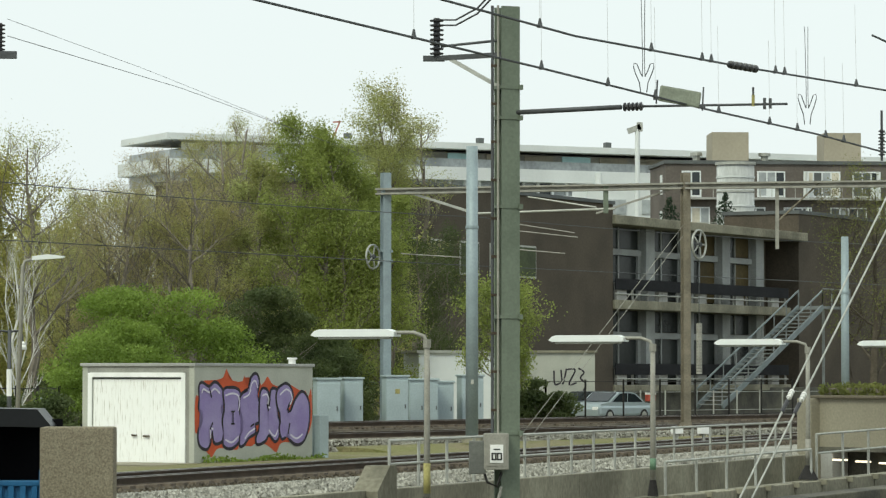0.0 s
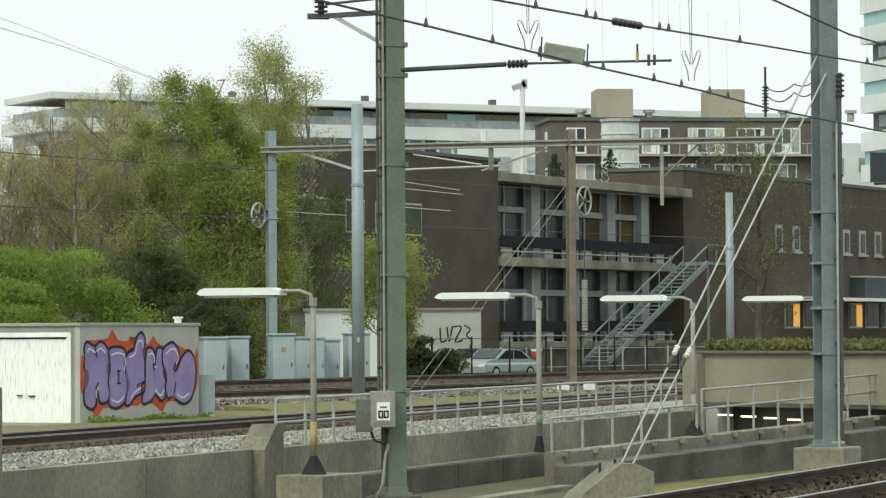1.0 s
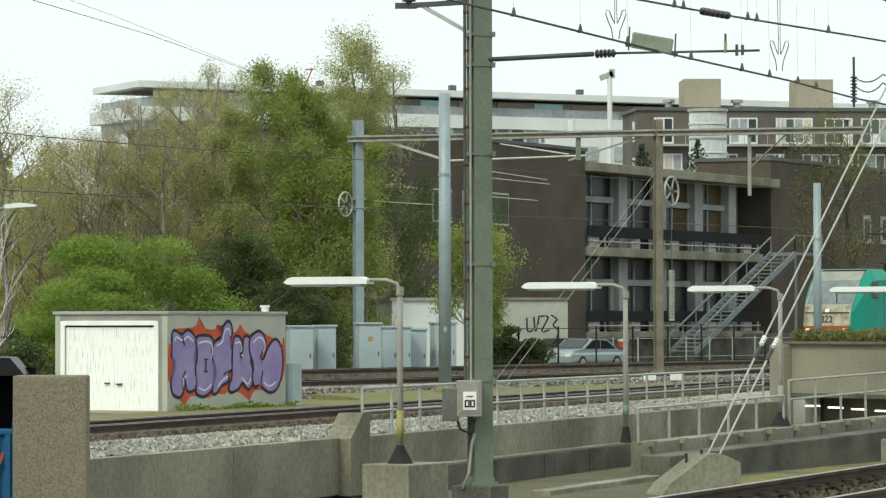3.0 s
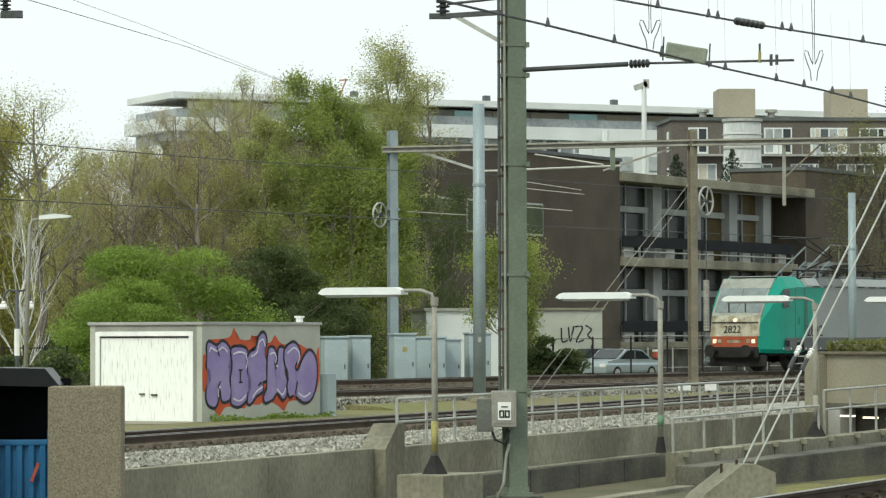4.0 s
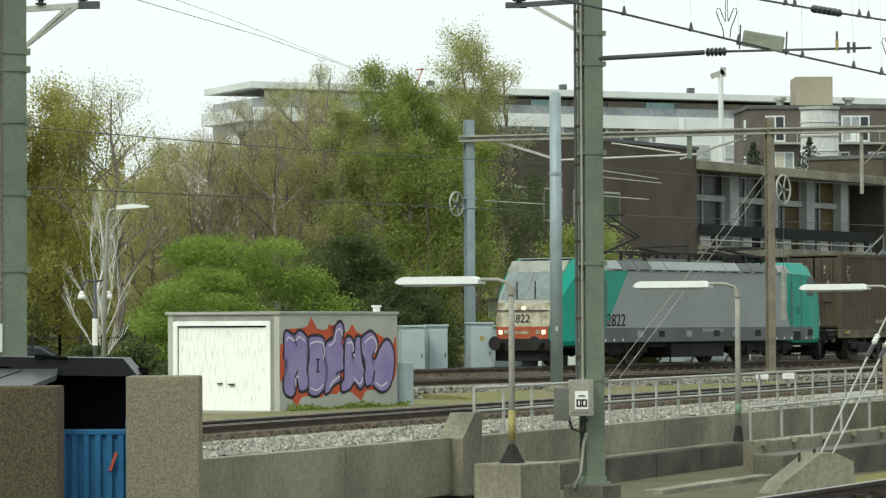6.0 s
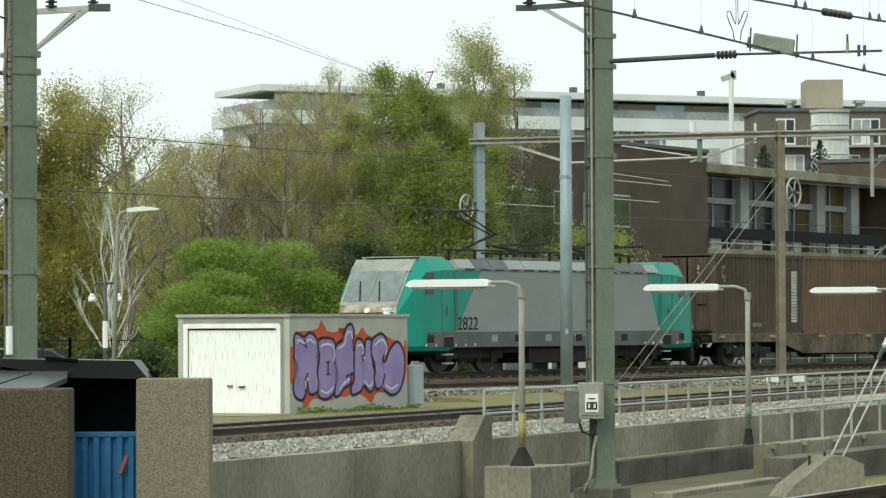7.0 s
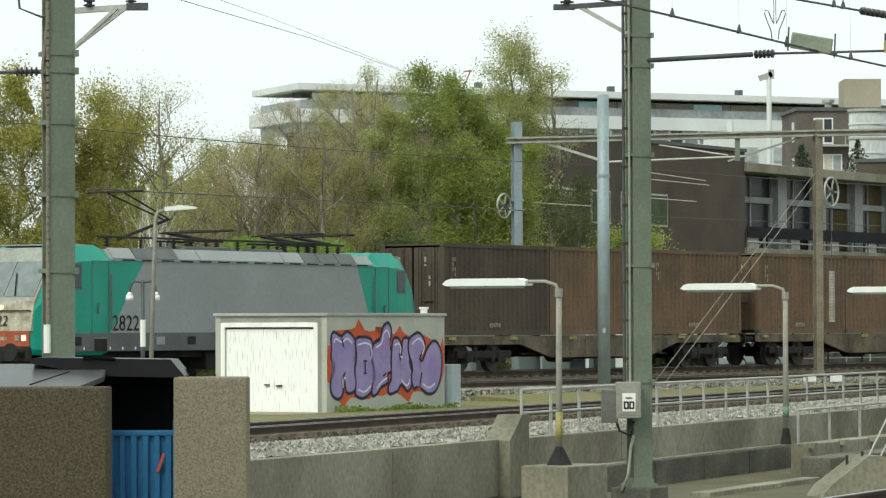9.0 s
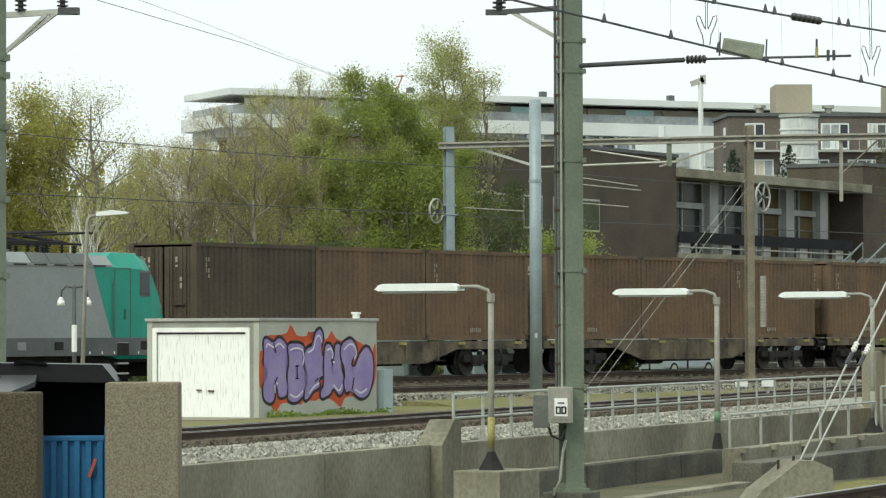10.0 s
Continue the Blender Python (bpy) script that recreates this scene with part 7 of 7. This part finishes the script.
# bright green pair
for i, (x, top, wd, cnt) in enumerate(((-2.05, 12.0, 2.6, 9000), (-0.42, 13.5, 2.9, 13000), (0.75, 12.7, 2.8, 12000), (1.75, 11.9, 3.0, 12000), (3.0, 10.4, 2.8, 9000), (1.2, 9.4, 3.6, 10000))):
    tree("maple_tree", x, 134.0 - 0.7 * (i % 3), top - 1, wd, 61 + i, L_BRIGHT if i else L_PALE, cnt, 0.075, "bright green leafy tree", low=0.1, dense=1.0, fill=0.08, rise=(0.7, 1.7))
# tall open crowns
tree("ash_tree", 2.95, 146.00, 15.2 - 1, 3.5, 74, L_PALE, 13500, 0.066, "tall tree with an open pale green crown", low=0.48, dense=0.9, rise=(0.8, 1.8))
tree("ash_tree", 4.95, 150.00, 15.3 - 1, 2.6, 75, L_PALE, 2600, 0.06, "slim tree with sparse pale leaves", low=0.4, dense=0.9)
# round bushes behind the garage
shrub("broad_bush", -5.50, 116.00, 8.0, 5, 6.95 - 1, 81, L_BUSH, 42000, 0.078, "broad rounded bright green bush")
shrub("broad_bush", -6.67, 113.00, 4.6, 3.5, 6.20 - 1, 82, L_BUSH, 20000, 0.078, "rounded bright green bush")
shrub("dark_bush", -1.7, 120.00, 4.6, 3, 7.0 - 1, 83, L_DARK, 26000, 0.08, "dark olive evergreen bush")
shrub("dark_bush", 0.2, 123.00, 4.6, 3, 5.60 - 1, 84, L_DARK, 22000, 0.08, "dark shrub at the foot of the trees")
shrub("dark_bush", 8.64, 128.00, 2.9, 2.2, 3.45 - 1, 85, L_DARK, 8000, 0.10, "dark spreading shrub beside the cabinets")
shrub("dark_bush", -8.18, 108.00, 1.8, 2, 3.01 - 1, 86, L_DARK, 4500, 0.09, "low dark hedge plant")
shrub("dark_bush", -9.80, 110.00, 3.2, 2, 2.74 - 1, 87, L_DARK, 5500, 0.09, "low dark hedge plant")
tree("small_tree", 6.99, 125.00, 6.26 - 1, 2.5, 91, L_BRIGHT, 4200, 0.085, "small light green tree before the brick wall", low=0.3, dense=0.9)
tree("bare_tree", 29.73, 178.00, 14.09 - 1, 5.0, 92, L_HEDGE, 3600, 0.075, "half-bare tree before the brick wing", M_BARKDARK, low=0.15, dense=0.9)
tree("bare_tree", 34.08, 215.00, 15.26 - 1, 6.0, 93, L_BARETWIG, 900, 0.12, "bare winter tree beside the brick wing", M_BARKDARK, low=0.25)
def conifer(x, y, zb, h, seed):
    rng = random.Random(seed)
    t = thing("conifer", pose(x, y, zb), "small dark conifer on the roof terrace", "tree")
    one("trunk", lambda bm: tube(bm, [(0, 0, 0), (0, 0, h * 0.97)], 0.08, 6, 0.02), M_BARK, t)
    bm = B()
    for i in range(26):
        u = 0.1 + 0.9 * i / 26
        r = h * 0.55 * (1.02 - u) * (1 + 0.25 * math.sin(i * 2.1))
        for k in range(round(30 + 160 * (1 - u))):
            a, q = rng.uniform(0, 6.3), rng.random() ** 0.6
            leaf(bm, (math.cos(a) * r * q, math.sin(a) * r * q, h * u - 0.25 * r * q + rng.gauss(0, 0.06)), rng.uniform(0.05, 0.1), rng)
    part("crown", bm, L_CONIFER, t)


conifer(27.23, 222.00, 11.0, 15.44 - 11.0, 94)
conifer(23.74, 224.00, 11.0, 15.22 - 11.0, 95)
terrace = one("roof_terrace", lambda bm: box(bm, (9, 9, 0.3), (0, 0, 0)), M_CONC)
terrace.matrix_world = pose(25.4, 223.5, 10.86, 0, 0, BDEG)
tagged(terrace, "flat concrete roof terrace behind the brick front", "roof", kind="structure")
# bare twiggy trees before the olive wood
for i, (u, v, dd) in enumerate(((455, 235, 133), (530, 165, 135), (575, 200, 132), (620, 130, 137), (660, 110, 139))):
    tree("twiggy_tree", (u - 784) / 6000 * dd, dd, (EYE + (578 - v) / 6000 * dd - 1), 3.6, 140 + i, L_BROWN, 700, 0.05, "nearly bare twiggy tree with a grey stem", low=0.2, forks=5, dense=0.6)


def wood_mass():
    """The closed, bumpy mass of foliage at the back of the woodland."""
    bm = B()
    cols = []
    for i in range(130):
        u = -0.21 + 0.25 * i / 129
        d = 188
        top = 6.6 + 1.6 * math.sin(u * 60) + 1.1 * math.sin(u * 171 + 1) + (2.0 if u < -0.08 else 0)
        col = []
        for j in range(14):
            q = Vector((u * d, d, 0.8 + top * j / 13))
            q += Vector((noise.noise(q * 0.9), noise.noise(q * 0.8 + Vector((9, 0, 0))) * 2.5 + 3.0 * (j / 13) ** 2, noise.noise(q * 0.9 + Vector((0, 7, 0))) * 0.7))
            col.append(bm.verts.new(q))
        cols.append(col)
    for a, b in zip(cols, cols[1:]):
        for j in range(13):
            bm.faces.new((a[j], b[j], b[j + 1], a[j + 1]))
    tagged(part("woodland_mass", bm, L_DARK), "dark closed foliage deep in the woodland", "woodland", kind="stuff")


wood_mass()


def far_woods():
    """Distant undergrowth and woodland edge behind the single trees."""
    rng = random.Random(77)
    cloud = []
    for _ in range(90000):
        u = rng.uniform(-0.20, 0.035)
        d = rng.uniform(158, 185)
        top = 7.2 + 1.6 * math.sin(u * 60) + 1.1 * math.sin(u * 171 + 1) + (2.0 if u < -0.08 else 0)
        cloud.append((u * d, d, 1.0 + top * rng.random() ** 0.8 + rng.gauss(0, 0.25), rng.uniform(0.08, 0.2)))
    tagged(leaves_mesh("woodland_edge", cloud, 77, L_OLIVE), "dense olive-green woodland edge in the distance", "woodland", kind="stuff")
    cloud = []
    for _ in range(34000):
        u = rng.uniform(-0.2, -0.02)
        d = rng.uniform(126, 136)
        top = 2.3 + 0.8 * math.sin(u * 90) + 0.5 * math.sin(u * 217)
        cloud.append((u * d, d, 1.0 + top * rng.random() + rng.gauss(0, 0.12), rng.uniform(0.05, 0.1)))
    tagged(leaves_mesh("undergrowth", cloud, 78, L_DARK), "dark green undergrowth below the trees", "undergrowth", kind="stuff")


far_woods()


# ---- cabinets, sheds, fence and cars behind the line ----
def cabinet(x, y, w, h, label):
    t = thing("relay_cabinet", pose(x, y, 1.0, 0, 0, 12), label, "cabinet", "trackside cabinets")
    one("body", lambda bm: box(bm, (w, 0.7, h), (0, 0, h / 2), bevel=0.015), M_CABINET, t)
    one("lid", lambda bm: box(bm, (w + 0.08, 0.8, 0.07), (0, 0, h + 0.035), bevel=0.015), M_CABINET, t)
    one("plinth", lambda bm: box(bm, (w + 0.04, 0.72, 0.12), (0, 0, 0.05)), M_CONC, t)
    n = max(1, round(w / 0.6))
    for k in range(n):
        d = one("door", lambda bm: box(bm, (w / n - 0.05, 0.03, h - 0.25), (-w / 2 + (k + 0.5) * w / n, -0.36, h / 2), bevel=0.008), M_CABINET, t)
        if k == 0 and "sticker" in label:
            one("sticker", lambda bm: box(bm, (0.16, 0.01, 0.16), (0, -0.38, h * 0.78)), M_YELLOW, d, "yellow warning sticker")
        one("handle", lambda bm: box(bm, (0.04, 0.03, 0.14), (-w / 2 + (k + 0.85) * w / n, -0.385, h * 0.55)), M_LOCODARK, d)


for u0, u1, v, dd, lab in ((790, 832, 583, 113, "pale blue-grey relay cabinet"), (838, 872, 582, 114, "pale blue-grey relay cabinet"), (912, 952, 578, 115, "pale blue-grey relay cabinet with a yellow sticker"),
        (953, 1005, 584, 117, "wide pale blue-grey relay cabinet"), (1000, 1032, 588, 118, "pale blue-grey relay cabinet"), (1045, 1085, 577, 119, "pale blue-grey relay cabinet with a yellow sticker")):
    cabinet(((u0 + u1) / 2 - 784) / 6000 * dd, dd, (u1 - u0) / 6000 * dd, EYE + (578 - v) / 6000 * dd - 1.0, lab)


def scooter():
    x, y = 16.16, 168.00
    t = thing("parked_scooter", pose(x, y, 1.05, 0, 0, 200), "black parked scooter with a red and white top box", "scooter")
    one("body", lambda bm: prism(bm, [(-0.85, 0.45), (-0.8, 0.85), (0.1, 0.8), (0.2, 0.4), (0.55, 0.4), (0.7, 1.0), (0.8, 1.0), (0.7, 0.3), (-0.3, 0.25)], -0.16, 0.16, "y"), M_BLACK, t)
    one("handlebar", lambda bm: rod(bm, (0.72, -0.34, 1.08), (0.72, 0.34, 1.08), 0.03), M_BLACK, t)
    one("top_box", lambda bm: box(bm, (0.42, 0.4, 0.34), (-0.75, 0, 1.12), bevel=0.05), M_REDSIGN, t)
    one("top_box_lid", lambda bm: box(bm, (0.43, 0.41, 0.1), (-0.75, 0, 1.33), bevel=0.03), M_WHITE, t)
    for xx in (-0.65, 0.8):
        one("wheel", lambda bm: rod(bm, (xx, -0.06, 0.24), (xx, 0.06, 0.24), 0.24, None, 16), M_TYRE, t)


scooter()


def shed():
    x, y = 4.25, 134.00
    t = thing("white_shed", pose(x, y, 1.0, 0, 0, 10), "low white flat-roofed shed", "shed")
    h = 4.14 - 1
    one("wall", lambda bm: box(bm, (3.2, 3, h), (1.6, 1.5, h / 2)), M_PLASTER, t)
    one("roof", lambda bm: box(bm, (3.4, 3.2, 0.12), (1.6, 1.5, h + 0.06)), M_GALV, t)
    x, y = 10.99, 172.00
    t = thing("grey_container_shed", pose(x, y, 1.0, 0, 0, 8), "grey-brown shed with a scrawled tag", "shed")
    h = 4.44 - 1
    one("wall", lambda bm: box(bm, (3.5, 2.4, h), (1.75, 1.2, h / 2)), M_RENDER, t)
    one("roof", lambda bm: box(bm, (3.7, 2.6, 0.12), (1.75, 1.2, h + 0.06)), M_CONC, t)
    bm = B()
    for k, s in enumerate(([(0.5, 1.75), (0.55, 1.1), (0.85, 1.15)], [(0.9, 1.8), (1.0, 1.1), (1.2, 1.85)], [(1.3, 1.85), (1.7, 1.8), (1.35, 1.1), (1.75, 1.15)], [(1.9, 1.9), (2.2, 1.7), (2.0, 1.4), (2.3, 1.1), (2.1, 0.6)])):
        ribbon(bm, [(a * 0.92 + 0.9, b + 0.75) for a, b in s], 0.085, -0.006 - 0.001 * k)
    part("scrawl", bm, M_BLACKSPRAY, t, "black spray tag")


shed()


def car(x, y, deg, paint, label):
    t = thing("parked_car", pose(x, y, 1.05, 0, 0, deg), label, "car")
    prof = [(-2.2, 0.35), (-2.25, 0.62), (-2.1, 0.86), (-1.55, 0.93), (-0.75, 1.38), (-0.2, 1.45), (0.55, 1.42), (1.25, 0.98), (2.0, 0.86), (2.2, 0.62), (2.18, 0.32)]
    one("body", lambda bm: prism(bm, prof, -0.82, 0.82, "y"), paint, t)
    one("lower_body", lambda bm: box(bm, (4.3, 1.74, 0.5), (-0.02, 0, 0.55), bevel=0.12), paint, t)
    for s in (-1, 1):
        one("side_window", lambda bm: prism(bm, [(-1.35, 0.96), (-0.7, 1.33), (-0.15, 1.39), (-0.15, 0.96)], s * 0.822, s * 0.832, "y"), M_PANE, t)
        one("side_window", lambda bm: prism(bm, [(-0.08, 0.96), (-0.08, 1.39), (0.5, 1.36), (1.1, 0.97)], s * 0.822, s * 0.832, "y"), M_PANE, t)
        for xx in (-1.4, 1.35):
            w = one("wheel", lambda bm: rod(bm, (xx, s * 0.66, 0.31), (xx, s * 0.88, 0.31), 0.31, None, 18), M_TYRE, t)
            one("rim", lambda bm: rod(bm, (xx, s * 0.87, 0.31), (xx, s * 0.89, 0.31), 0.2, None, 14), M_GALV, w)
    one("windscreen", lambda bm: prism(bm, [(0.62, 1.40), (1.27, 1.0), (1.29, 1.02), (0.64, 1.43)], -0.7, 0.7, "y"), M_PANE, t)
    one("rear_window", lambda bm: prism(bm, [(-1.5, 0.97), (-0.8, 1.37), (-0.82, 1.40), (-1.53, 0.99)], -0.7, 0.7, "y"), M_PANE, t)
    for s in (-0.6, 0.6):
        one("headlight", lambda bm: box(bm, (0.06, 0.34, 0.16), (2.17, s, 0.66), bevel=0.02), M_WHITE, t)
        one("tail_light", lambda bm: box(bm, (0.06, 0.3, 0.16), (-2.2, s, 0.72), bevel=0.02), M_REDSIGN, t)


car(14.5, 163.00, 228, M_CARSILVER, "silver-blue parked saloon car")
car(14.1, 171.00, 226, M_CARGREY, "dark grey parked car")
car(-13.63, 125.00, 175, M_CARGREY, "dark grey parked car behind the fence")
car(-15.45, 128.00, 175, M_CARSILVER, "silver parked car behind the fence")
car(-9.04, 122.00, 10, M_CARSILVER, "pale parked car behind shrubs")


def fence(pts, h, step, material, label):
    t = thing("fence", pose(0, 0, 0), label, "fence")
    for (x0, y0), (x1, y1) in zip(pts, pts[1:]):
        n = max(1, int(math.dist((x0, y0), (x1, y1)) / step))
        for k in range(n + 1):
            u = k / n
            x, y = x0 + (x1 - x0) * u, y0 + (y1 - y0) * u
            one("post", lambda bm: box(bm, (0.08, 0.08, h), (x, y, 1.0 + h / 2)), material, t)
        for z in (0.4, h - 0.1):
            one("rail", lambda bm: rod(bm, (x0, y0, 1.0 + z), (x1, y1, 1.0 + z), 0.02, None, 5), material, t)


fence([(0.11, 122.00), (10.38, 150.00), (24.51, 172.00)], 2.1, 3.6, M_BLACK, "black wire fence on slim posts")
fence([(-15.76, 112.00), (-11.49, 116.00), (-7.55, 112.00)], 1.9, 1.1, M_BLACK, "black bar fence behind the mast")
fence([(13.06, 176.00), (29.89, 196.00)], 1.5, 2.2, M_GALV, "galvanised rail fence before the building")
b = one("garden_wall", lambda bm: box(bm, (34, 0.4, 1.6), (17, 0, 0.8), bevel=0.04), M_CONC_DARK)
b.matrix_world = pose(13.99, 186.00, 1.0, 0, 0, 52)
tagged(b, "low dark concrete wall before the building", "wall", kind="structure")

motions()
